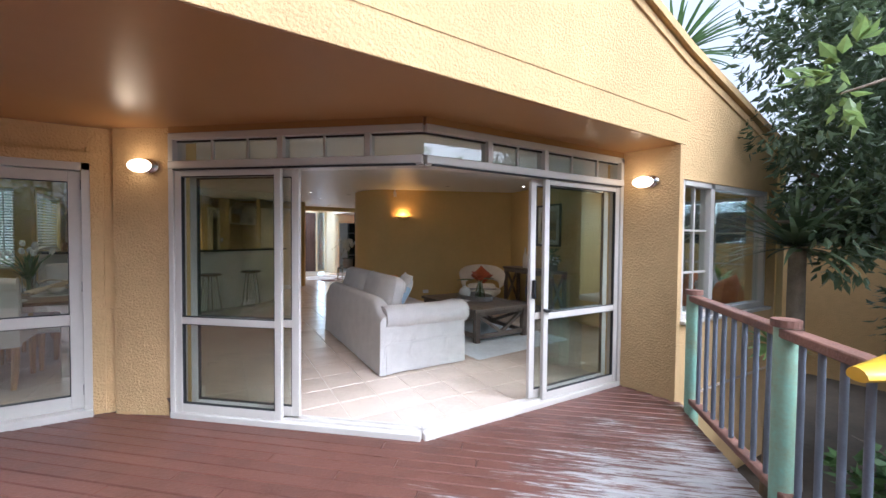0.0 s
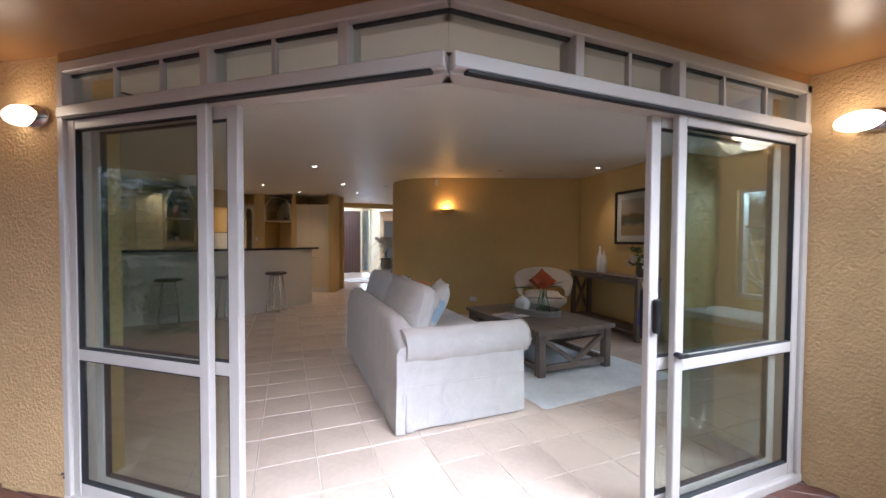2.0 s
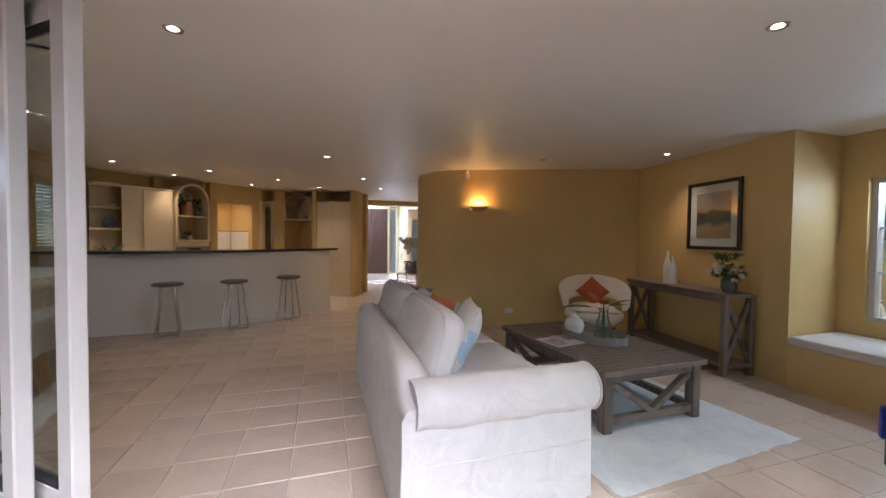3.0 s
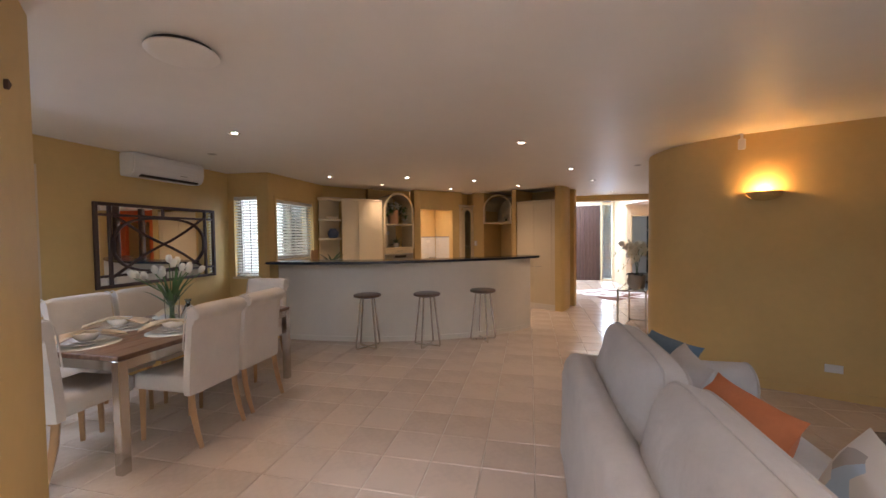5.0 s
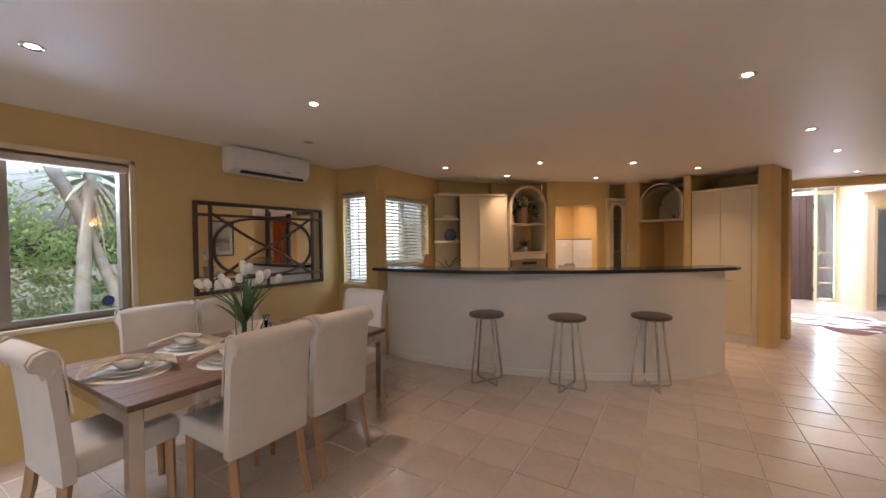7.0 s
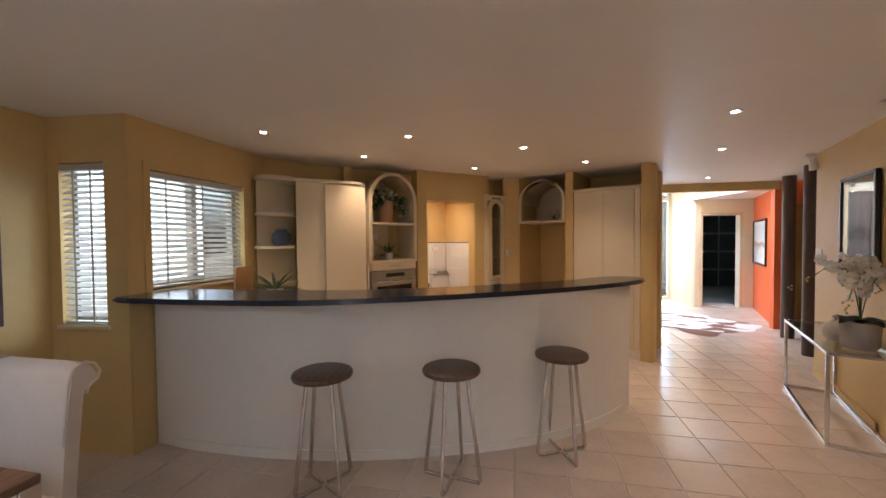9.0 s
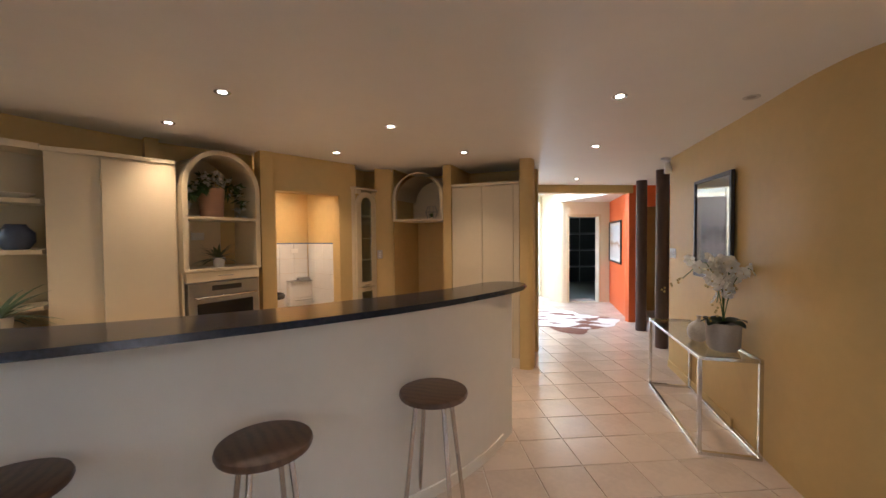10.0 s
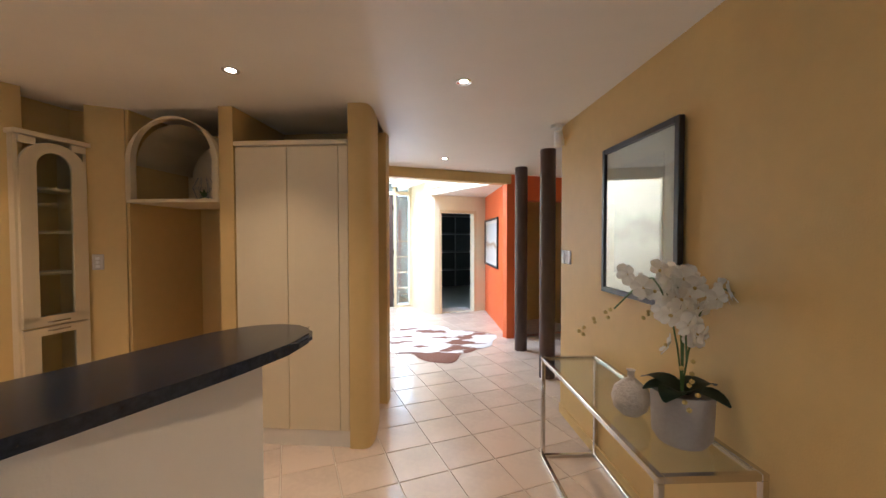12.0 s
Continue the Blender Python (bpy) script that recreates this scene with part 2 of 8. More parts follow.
def box(bm, x0, y0, z0, x1, y1, z1, bevel=0.0, seg=1):
    r = bmesh.ops.create_cube(bm, size=1.0)
    vs = r["verts"]
    bmesh.ops.scale(bm, vec=(x1 - x0, y1 - y0, z1 - z0), verts=vs)
    bmesh.ops.translate(bm, vec=((x0 + x1) / 2, (y0 + y1) / 2, (z0 + z1) / 2), verts=vs)
    if bevel:
        es = list({e for v in vs for e in v.link_edges})
        bmesh.ops.bevel(bm, geom=es, offset=bevel, segments=seg, affect='EDGES', profile=0.5)
    return bm


def obox(bm, p, q, width, z0, z1, off=0.0, bevel=0.0):
    """An upright box along the plan line p-q, of that width, shifted to its left by off."""
    p, q = Vector((p[0], p[1])), Vector((q[0], q[1]))
    d = (q - p).normalized()
    nrm = Vector((-d.y, d.x))
    a, b = p + nrm * (off - width / 2), q + nrm * (off - width / 2)
    c, e = q + nrm * (off + width / 2), p + nrm * (off + width / 2)
    prism(bm, [a, b, c, e], z0, z1, bevel)
    return bm


def prism(bm, pts, z0, z1, bevel=0.0):
    lo = [bm.verts.new((p[0], p[1], z0)) for p in pts]
    hi = [bm.verts.new((p[0], p[1], z1)) for p in pts]
    k = len(pts)
    fs = [bm.faces.new(lo[::-1]), bm.faces.new(hi)]
    fs += [bm.faces.new((lo[i], lo[(i + 1) % k], hi[(i + 1) % k], hi[i])) for i in range(k)]
    if bevel:
        es = list({e for f in fs for e in f.edges})
        bmesh.ops.bevel(bm, geom=es, offset=bevel, segments=1, affect='EDGES')
    return bm


def rod(bm, p, q, r, seg=10, r2=None):
    p, q = Vector(p), Vector(q)
    d = q - p
    res = bmesh.ops.create_cone(bm, cap_ends=True, segments=seg, radius1=r, radius2=r if r2 is None else r2, depth=d.length)
    m = Matrix.Translation((p + q) / 2) @ d.to_track_quat('Z', 'Y').to_matrix().to_4x4()
    bmesh.ops.transform(bm, matrix=m, verts=res["verts"])
    return bm


def bar(bm, p, q, w, h):
    """A square bar from p to q, w wide and h deep."""
    p, q = Vector(p), Vector(q)
    d = q - p
    r = bmesh.ops.create_cube(bm, size=1.0)
    bmesh.ops.scale(bm, vec=(w, h, d.length), verts=r["verts"])
    m = Matrix.Translation((p + q) / 2) @ d.to_track_quat('Z', 'Y').to_matrix().to_4x4()
    bmesh.ops.transform(bm, matrix=m, verts=r["verts"])
    return bm


def tube(bm, pts, r, seg=8, closed=False, taper=None):
    """A round tube along points."""
    pts = [Vector(p) for p in pts]
    k = len(pts)
    rings = []
    up = Vector((0, 0, 1))
    for i, p in enumerate(pts):
        a = pts[(i - 1) % k] if (closed or i) else p
        b = pts[(i + 1) % k] if (closed or i < k - 1) else p
        d = (b - a).normalized()
        s = d.cross(up if abs(d.z) < 0.95 else Vector((1, 0, 0))).normalized()
        u = s.cross(d)
        rr = r if taper is None else r * taper[i]
        rings.append([bm.verts.new(p + (s * math.cos(t) + u * math.sin(t)) * rr) for t in
                      (2 * math.pi * j / seg for j in range(seg))])
    for i in range(k if closed else k - 1):
        a, b = rings[i], rings[(i + 1) % k]
        for j in range(seg):
            bm.faces.new((a[j], a[(j + 1) % seg], b[(j + 1) % seg], b[j]))
    if not closed:
        bm.faces.new(rings[0][::-1])
        bm.faces.new(rings[-1])
    return bm


def lathe(bm, prof, seg=24, c=(0, 0, 0)):
    """Turns a profile of (radius, height) round the z axis."""
    rings = []
    for r, z in prof:
        if r < 1e-5:
            rings.append([bm.verts.new((c[0], c[1], c[2] + z))])
        else:
            rings.append([bm.verts.new((c[0] + r * math.cos(2 * math.pi * j / seg), c[1] + r * math.sin(2 * math.pi * j / seg), c[2] + z))
                          for j in range(seg)])
    for a, b in zip(rings, rings[1:]):
        for j in range(seg):
            k = (j + 1) % seg
            if len(a) == 1 and len(b) > 1:
                bm.faces.new((a[0], b[k], b[j]))
            elif len(b) == 1 and len(a) > 1:
                bm.faces.new((a[j], a[k], b[0]))
            elif len(a) > 1:
                bm.faces.new((a[j], a[k], b[k], b[j]))
    return bm


def pillow(bm, sx, sy, sz, n=10, pinch=0.55, wob=0.012, c=(0, 0, 0), seed=0):
    """A stuffed cushion, thick in the middle and pinched to its four corners; sz is its full thickness (along z)."""
    grid = {}
    for s in (1, -1):
        for i in range(n + 1):
            for j in range(n + 1):
                edge = i in (0, n) or j in (0, n)
                if s < 0 and edge:
                    grid[s, i, j] = grid[1, i, j]
                    continue
                u, v = 2 * i / n - 1, 2 * j / n - 1
                h = (max(0, (1 - abs(u) ** 3.0)) * max(0, (1 - abs(v) ** 3.0))) ** pinch
                k = 1 - 0.07 * (u * u + v * v) * (1 - (u * u) * (v * v)) * 0.8
                x, y, z = u * sx / 2 * k, v * sy / 2 * k, s * h * sz / 2
                w = noise.noise(Vector((x * 7 + seed, y * 7, s * 2.0 + seed))) * wob
                grid[s, i, j] = bm.verts.new((c[0] + x, c[1] + y, c[2] + z + w * (0 if edge else 1)))
    for s in (1, -1):
        for i in range(n):
            for j in range(n):
                q = [grid[s, i, j], grid[s, i + 1, j], grid[s, i + 1, j + 1], grid[s, i, j + 1]]
                bm.faces.new(q if s > 0 else q[::-1])
    return bm


def soft_box(bm, x0, y0, z0, x1, y1, z1, r=0.05, seg=3):
    return box(bm, x0, y0, z0, x1, y1, z1, r, seg)


def at(x, y, z=0, rz=0):
    return pose(x, y, z, 0, 0, rz)


def along(p, q):
    """The pose whose x axis runs from plan point p to q, z up, with its origin at p."""
    return at(p[0], p[1], 0, math.degrees(math.atan2(q[1] - p[1], q[0] - p[0])))


def wall(name, p, q, thick, z0, z1, material, holes=(), label="", side=1):
    """A straight wall whose seen face runs p-q, thick away from it (to the left of p-q for side 1), with holes (s0, s1, z0, z1) through it."""
    bm = B()
    length = (Vector(q) - Vector(p)).length
    y0, y1 = (0, thick) if side > 0 else (-thick, 0)
    s = 0.0
    for a, b, c, d in sorted(holes):
        if a > s:
            box(bm, s, y0, z0, a, y1, z1)
        if c > z0:
            box(bm, a, y0, z0, b, y1, c)
        if d < z1:
            box(bm, a, y0, d, b, y1, z1)
        s = b
    if s < length:
        box(bm, s, y0, z0, length, y1, z1)
    ob = setting(name, bm, material, label, "wall")
    ob.matrix_basis = along(p, q)
    return ob


H = 2.42
# ---------------------------------------------------------------- ground, deck, floor slab, ceilings
bm = B()
box(bm, -60, -60, -1.3, 60, 60, -1.0)
setting("ground", bm, SOIL, "dark bare garden soil with scattered litter", "ground")

bm = B()
prism(bm, [(-1.95, 3.72), (0.45, 3.72), (0.95, 3.30), (2.40, 2.06), (4.55, 2.06), (4.72, 1.55), (7.2, 1.55), (7.2, 6.6), (6.9, 6.6),
           (6.9, 16.6), (-2.1, 16.6), (-2.1, 3.72)], -0.25, -0.006)
setting("floor_slab", bm, GROUT, "brown grout between the beige floor tiles", "floor")

bm = B()
prism(bm, [(-2.0, 3.75), (0.45, 3.75), (0.95, 3.36), (2.42, 2.10), (4.62, 2.10), (4.72, 1.6), (7.3, 1.6), (7.3, 6.7), (6.9, 12.66), (-2.0, 12.66)], H, H + 0.15)
setting("ceiling", bm, CEIL, "plain white painted living room ceiling", "ceiling")

# ---------------------------------------------------------------- outside wall, porch
FA = 1.45
bm = B()
# gable wall over the porch; its top follows the roof slope
def skew(x):
    """The porch front swings out a little towards its open end."""
    return min(0.0, x - 4.70) * 0.0547


for prof in ([(-3.2, 2.254), (4.70, 2.254), (4.70, 3.065), (-3.2, 5.46)], [(4.70, 1.95), (6.62, 1.95), (6.62, 2.48), (4.70, 3.065)]):
    lo = [bm.verts.new((x, FA + skew(x), z)) for x, z in prof]
    hi = [bm.verts.new((x, FA + 0.2 + skew(x), z)) for x, z in prof]
    bm.faces.new(lo)
    bm.faces.new(hi[::-1])
    for i in range(4):
        bm.faces.new((lo[i], lo[(i + 1) % 4], hi[(i + 1) % 4], hi[i]))
gable = setting("wall_gable", bm, STUCCO, "tan textured stucco gable wall above the porch", "wall")
bm = B()
for z, dy in ((0.0, -0.035), (-0.09, -0.006)):
    for xa, xb in ((-3.2, 4.70), (4.70, 6.75)):
        bar(bm, (xa, FA + dy + 0.06 + skew(xa), 3.085 - 0.3032 * (xa - 4.70) + z), (xb, FA + dy + 0.06 + skew(xb), 3.085 - 0.3032 * (xb - 4.70) + z), 0.16 if z == 0 else 0.14, 0.07)
setting("roof_capping", bm, STUCCO, "tan plastered capping along the sloping roof edge", "trim")
bm = B()
box(bm, 0.5, FA - 0.003, 2.47, 4.75, FA + 0.02, 2.48)
for v in bm.verts:
    v.co.y += skew(v.co.x)
setting("plaster_joint", bm, STUCCO, "thin raised joint across the stucco wall", "trim")

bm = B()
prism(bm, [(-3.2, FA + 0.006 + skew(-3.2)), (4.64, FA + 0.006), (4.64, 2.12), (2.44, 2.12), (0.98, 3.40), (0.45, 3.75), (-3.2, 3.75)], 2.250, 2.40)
setting("porch_soffit", bm, SOFFIT, "smooth tan soffit under the porch roof, its shade darkened into the colour", "ceiling")

# pier between the sliding doors and the corner window
bm = B()
prism(bm, [(4.64, FA), (4.70, FA), (4.70, 2.12), (4.56, 2.12), (4.56, 1.94)], -0.6, 2.249)
setting("wall_pier", bm, STUCCO, "tan rough stucco pier beside the sliding doors", "wall")
wall("wall_facade", (4.70, FA), (6.62, FA), 0.2, -1.0, 1.95, STUCCO, [(0.0, 1.70, 0.68, 1.95)], "tan stucco wall below the corner window")
# wall between the sliding doors and the glazed garden door
bm = B()
prism(bm, [(0.82, 3.26), (0.42, 3.52), (0.42, 3.58), (0.28, 3.58), (0.28, 3.80), (0.17, 3.91), (0.275, 4.03), (0.97, 3.45)], -0.25, H)
setting("wall_corner_left", bm, WALL, "yellow painted wall end beside the sliding doors", "wall")
bm = B()
prism(bm, [(0.815, 3.248), (0.41, 3.508), (0.41, 3.568), (0.24, 3.568), (0.24, 3.60), (0.43, 3.60), (0.83, 3.27)], -0.25, 2.25)
setting("wall_porch_left", bm, STUCCO, "tan stucco return beside the glazed door", "wall")
wall("wall_dining_front", (-2.2, 3.58), (0.28, 3.58), 0.22, -0.25, H, STUCCO, [(0.55, 2.46, 0.0, 2.0)], "tan wall round the glazed garden door")


# ---------------------------------------------------------------- inside walls
wall("wall_dining_window", (-1.93, 7.56), (-1.93, 3.75), 0.22, -0.25, H, WALL, [(2.24, 3.56, 0.90, 2.12)],
     "yellow painted wall with the dining window", side=-1)
wall("wall_return", (-1.93, 7.56), (-1.31, 7.62), 0.2, -0.25, H, WALL, [(0.09, 0.45, 0.93, 2.09)], "narrow yellow wall with a slim window")
wall("wall_kitchen_window", (-1.31, 7.64), (-1.31, 9.1), 0.2, -0.25, H, WALL, [(0.15, 1.12, 1.16, 2.06)], "yellow kitchen wall with a blind window")

# the kitchen's back, set behind the cabinets
bm = B()
for a, b in (((-1.31, 9.1), (-0.75, 9.95)), ((-0.75, 9.95), (-0.12, 10.50))):
    obox(bm, a, b, 0.15, -0.25, H, off=0.075)
setting("wall_kitchen_back", bm, WALL, "yellow wall behind the kitchen cabinets", "wall")
PA, PB = (0.06, 10.24), (0.90, 10.98)
wall("wall_scullery", PA, PB, 0.14, -0.25, H, WALL, [(0.14, 0.88, 0.0, 2.03)], "yellow kitchen wall with a cased opening to the scullery")
bm = B()
obox(bm, (-0.10, 10.50), PA, 0.12, -0.25, H, off=0.06)
setting("wall_oven_side", bm, WALL, "yellow wall end beside the oven tower", "wall")
GA, GB = (0.90, 10.93), (1.10, 11.22)
for a, b, wd in (((0.72, 11.08), (0.95, 11.42), 0.08), ((1.10, 11.24), (1.32, 11.26), 0.12), ((0.90, 11.42), (1.35, 11.447), 0.10)):
    bm = B()
    obox(bm, a, b, wd, -0.25, H, off=wd / 2)
    setting("wall_kitchen_corner", bm, WALL, "yellow wall strip between the kitchen cupboards", "wall")
NA, NB = (1.32, 11.26), (2.80, 10.53)
ang = math.atan2(NB[1] - NA[1], NB[0] - NA[0])
NL = (Vector(NB) - Vector(NA)).length
# side walls of the fridge niche and the pantry, and the back behind both
for wb in ((0.0, 0.012, -0.25, 0.02, 0.75, H), (0.715, 0.0, -0.25, 0.82, 0.75, H), (0.0, 0.75, -0.25, NL + 0.10, 0.87, H)):
    bm = B()
    box(bm, *wb)
    nw = setting("wall_niche", bm, WALL, "yellow wall of the fridge niche and pantry recess", "wall")
    nw.matrix_basis = along(NA, NB)
# rounded end of the pantry wall, then the hall's left side
bm = B()
e = Vector(NB)
uy = Vector((-math.sin(ang), math.cos(ang)))
bend = [e, Vector((2.885, 10.49)), Vector((2.925, 10.492)), Vector((2.96, 10.53)), Vector((3.00, 10.61)), Vector((3.04, 10.72)), Vector((3.08, 10.85)), Vector((3.115, 11.0)), Vector((3.142, 11.17)),
        Vector((3.155, 11.35)), Vector((3.155, 11.6)), Vector((3.155, 12.66)), Vector((3.0, 12.66)), e + uy * 0.87 + Vector((0.08, 0)), e + uy * 0.87]
prism(bm, bend, -0.25, H)
hl = setting("wall_hall_left", bm, WALL, "yellow hall wall with a gently curved plaster end", "wall", True)

# curved wall between living room and hall
outer = [(6.68, 6.13), (4.42, 7.035), (4.24, 7.12), (4.08, 7.23), (3.94, 7.38), (3.85, 7.55), (3.80, 7.74), (3.77, 7.95), (3.80, 8.15),
         (3.86, 8.36), (4.09, 9.02), (4.56, 10.45)]
bm = B()
inner = [(6.9, 6.4), (6.9, 10.45)]
def smooth_line(pts, n):
    """Catmull-Rom through plan points."""
    P = [Vector(p) for p in pts]
    P = [P[0] * 2 - P[1]] + P + [P[-1] * 2 - P[-2]]
    out = []
    for i in range(1, len(P) - 2):
        a, b, c, d = P[i - 1], P[i], P[i + 1], P[i + 2]
        for k in range(n):
            t = k / n
            out.append(0.5 * ((2 * b) + (c - a) * t + (2 * a - 5 * b + 4 * c - d) * t * t + (3 * b - a - 3 * c + d) * t ** 3))
    return out + [P[-2]]


rounded = [outer[0]] + smooth_line(outer[1:11], 4) + [outer[11]]
prism(bm, rounded + [inner[1], inner[0]], -0.25, H)
setting("wall_curved", bm, WALL, "mustard painted curved wall between living room and hall", "wall", True)

# living room's right wall, window seat nook
wall("wall_living_right", (6.70, 6.20), (6.42, 4.24), 0.2, -0.25, H, WALL, (), "mustard wall with a framed print", side=1)
bm = B()
prism(bm, [(6.42, 4.24), (6.62, 4.215), (7.3, 4.24), (7.3, 4.0), (6.40, 4.0)], -0.25, H)
setting("wall_nook_side", bm, WALL, "yellow painted wall end of the window seat nook", "wall")
wall("wall_nook_window", (7.1, 4.0), (7.1, 1.6), 0.2, -0.6, H, WALL, [(0.20, 2.2, 0.62, 1.98)], "yellow wall with the window seat window", side=1)

# ---------------------------------------------------------------- entry hall
bm = B()
box(bm, 3.155, 12.66, 2.285, 5.45, 12.84, 3.8)
box(bm, 2.3, 12.66, -0.25, 3.155, 12.80, 3.8)
setting("wall_entry_header", bm, WALL, "yellow beam across the hall opening", "wall")
wall("wall_entry_end", (2.4, 15.86), (5.02, 15.86), 0.2, -0.25, 3.8, CREAM, [(1.18, 2.52, 0.0, 2.76)], "cream wall with the front door", side=1)
bm = B()
box(bm, 2.2, 12.66, -0.25, 2.4, 16.06, 3.8)
setting("wall_entry_left", bm, CREAM, "cream entry hall side wall", "wall")
bm = B()
arc = [(4.94, 15.86), (4.94, 15.35), (4.95, 15.1), (4.975, 14.92), (5.015, 14.83), (5.06, 14.80)]
prism(bm, arc + [(5.20, 14.80), (5.20, 15.0), (5.10, 15.05), (5.10, 15.86)], -0.25, 3.8)
setting("wall_entry_right", bm, CREAM, "cream plaster wall with a rounded corner", "wall")
wall("wall_garage", (5.20, 14.80), (6.35, 14.84), 0.15, -0.25, 3.8, CREAM, [(0.0, 0.72, 0.0, 1.99)], "cream wall with the open garage doorway", side=1)
wall("wall_orange", (6.20, 14.86), (5.44, 12.72), 0.12, -0.25, 3.0, ORANGE, (), "bright orange painted feature wall", side=1)
wall("wall_orange_return", (5.40, 12.70), (6.9, 12.60), 0.12, -0.25, H, ORANGE, [(0.26, 1.15, 0.0, 2.05)], "orange wall end with an opening", side=1)
bm = B()
box(bm, 6.8, 10.3, -0.25, 6.95, 14.9, 3.0)
box(bm, 5.97, 13.7, -0.25, 6.80, 13.8, 2.42)
setting("wall_side_passage", bm, WALL, "yellow wall of the passage beyond the columns", "wall")
bm = B()
# lowered ceiling of the right half of the entry, with a slanting edge
prism(bm, [(4.98, 14.80), (5.42, 12.84), (6.9, 12.84), (6.9, 15.0), (5.02, 15.0)], 2.33, 2.45)
prism(bm, [(4.95, 14.78), (5.40, 12.84), (5.46, 12.84), (5.01, 14.80)], 2.45, 3.8)
setting("ceiling_entry_low", bm, CEIL, "lowered white ceiling by the garage door", "ceiling")
bm = B()
for a in ((2.2, 12.66, 2.75, 16.06), (2.75, 12.66, 4.6, 13.1), (2.75, 15.5, 4.6, 16.06), (4.6, 12.66, 6.9, 16.06)):
    box(bm, a[0], a[1], 3.8, a[2], a[3], 3.95)
setting("ceiling_entry_high", bm, CEIL, "high white entry ceiling with a skylight", "ceiling")

# scullery behind the kitchen opening, garage behind the hall doorway
bm = B()
box(bm, -1.9, 13.2, -0.25, 2.2, 13.35, H)
box(bm, -2.0, 10.5, -0.25, -1.85, 13.35, H)
setting("wall_scullery_back", bm, WALL, "yellow scullery wall", "wall")
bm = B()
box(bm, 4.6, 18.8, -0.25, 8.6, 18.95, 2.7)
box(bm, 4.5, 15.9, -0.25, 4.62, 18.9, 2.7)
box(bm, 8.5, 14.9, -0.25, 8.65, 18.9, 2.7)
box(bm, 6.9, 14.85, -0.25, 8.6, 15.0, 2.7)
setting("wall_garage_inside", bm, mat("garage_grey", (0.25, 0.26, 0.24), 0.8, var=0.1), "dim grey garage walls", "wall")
bm = B()
box(bm, 4.5, 14.95, 2.6, 8.6, 18.95, 2.7)
setting("ceiling_garage", bm, CEIL, "garage ceiling", "ceiling")
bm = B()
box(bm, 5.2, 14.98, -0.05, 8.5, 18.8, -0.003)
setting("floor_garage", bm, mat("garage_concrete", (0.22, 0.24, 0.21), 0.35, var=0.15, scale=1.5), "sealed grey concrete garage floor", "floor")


# ---------------------------------------------------------------- lamps of the place
DOWN = [(1.47, 3.84), (2.81, 2.82), (4.30, 2.86), (2.245, 6.84), (-0.24, 5.775), (-0.73, 4.525), (-0.695, 8.27), (-0.27, 9.335), (0.43, 8.68), (0.80, 10.32),
        (1.41, 9.345), (2.125, 10.25), (2.90, 8.60), (3.395, 9.91), (4.12, 11.98), (6.20, 5.22), (-0.04, 10.96)]


def downlight_mesh(lit=True):
    th = thing("downlight", at(0, 0, 0), "small round recessed ceiling downlight, switched on" if lit else "small unlit recessed ceiling fitting",
               "ceiling light", "ceiling downlights")
    bm = B()
    lathe(bm, [(0.026, -0.002), (0.044, -0.006), (0.048, -0.003), (0.048, 0.0)], 20)
    part("trim_ring", bm, CHROME if lit else ALU, th, "", True)
    bm = B()
    lathe(bm, [(0.0, -0.0015), (0.027, -0.0015)] if not lit else [(0.0, -0.001), (0.027, -0.001)], 16)
    part("bulb" if lit else "grille", bm, BULB if lit else ALU_DARK, th)
    return th


first = downlight_mesh()
first.matrix_basis = at(DOWN[0][0], DOWN[0][1], H)
for x, y in DOWN[1:]:
    copy_thing(first, at(x, y, H))
for x, y in DOWN:
    ld = bpy.data.lights.new("spot", 'SPOT')
    ld.energy, ld.spot_size, ld.spot_blend, ld.shadow_soft_size, ld.color = SPOT_W, radians(96), 1.0, 0.035, (1.0, 0.70, 0.42)
    if (x, y) == DOWN[-1]:
        ld.energy, ld.spot_size = SPOT_W * 2.2, radians(150)
    so = new("spot", ld)
    so.location = (x, y, H - 0.012)
off = downlight_mesh(False)
off.matrix_basis = at(-1.10, 6.43, H)
copy_thing(off, at(4.98, 6.02, H))
copy_thing(off, at(3.77, 8.56, H))


# ---------------------------------------------------------------- sliding corner doors
def pane_box(bm, x0, z0, x1, z1, y):
    return box(bm, x0, y - 0.003, z0, x1, y + 0.003, z1)


def glazing(parent, x0, z0, x1, z1, y, name="pane"):
    bm = B()
    pane_box(bm, x0, z0, x1, z1, y)
    ob = part(name, bm, PANE, parent)
    ob.visible_shadow = False
    return ob


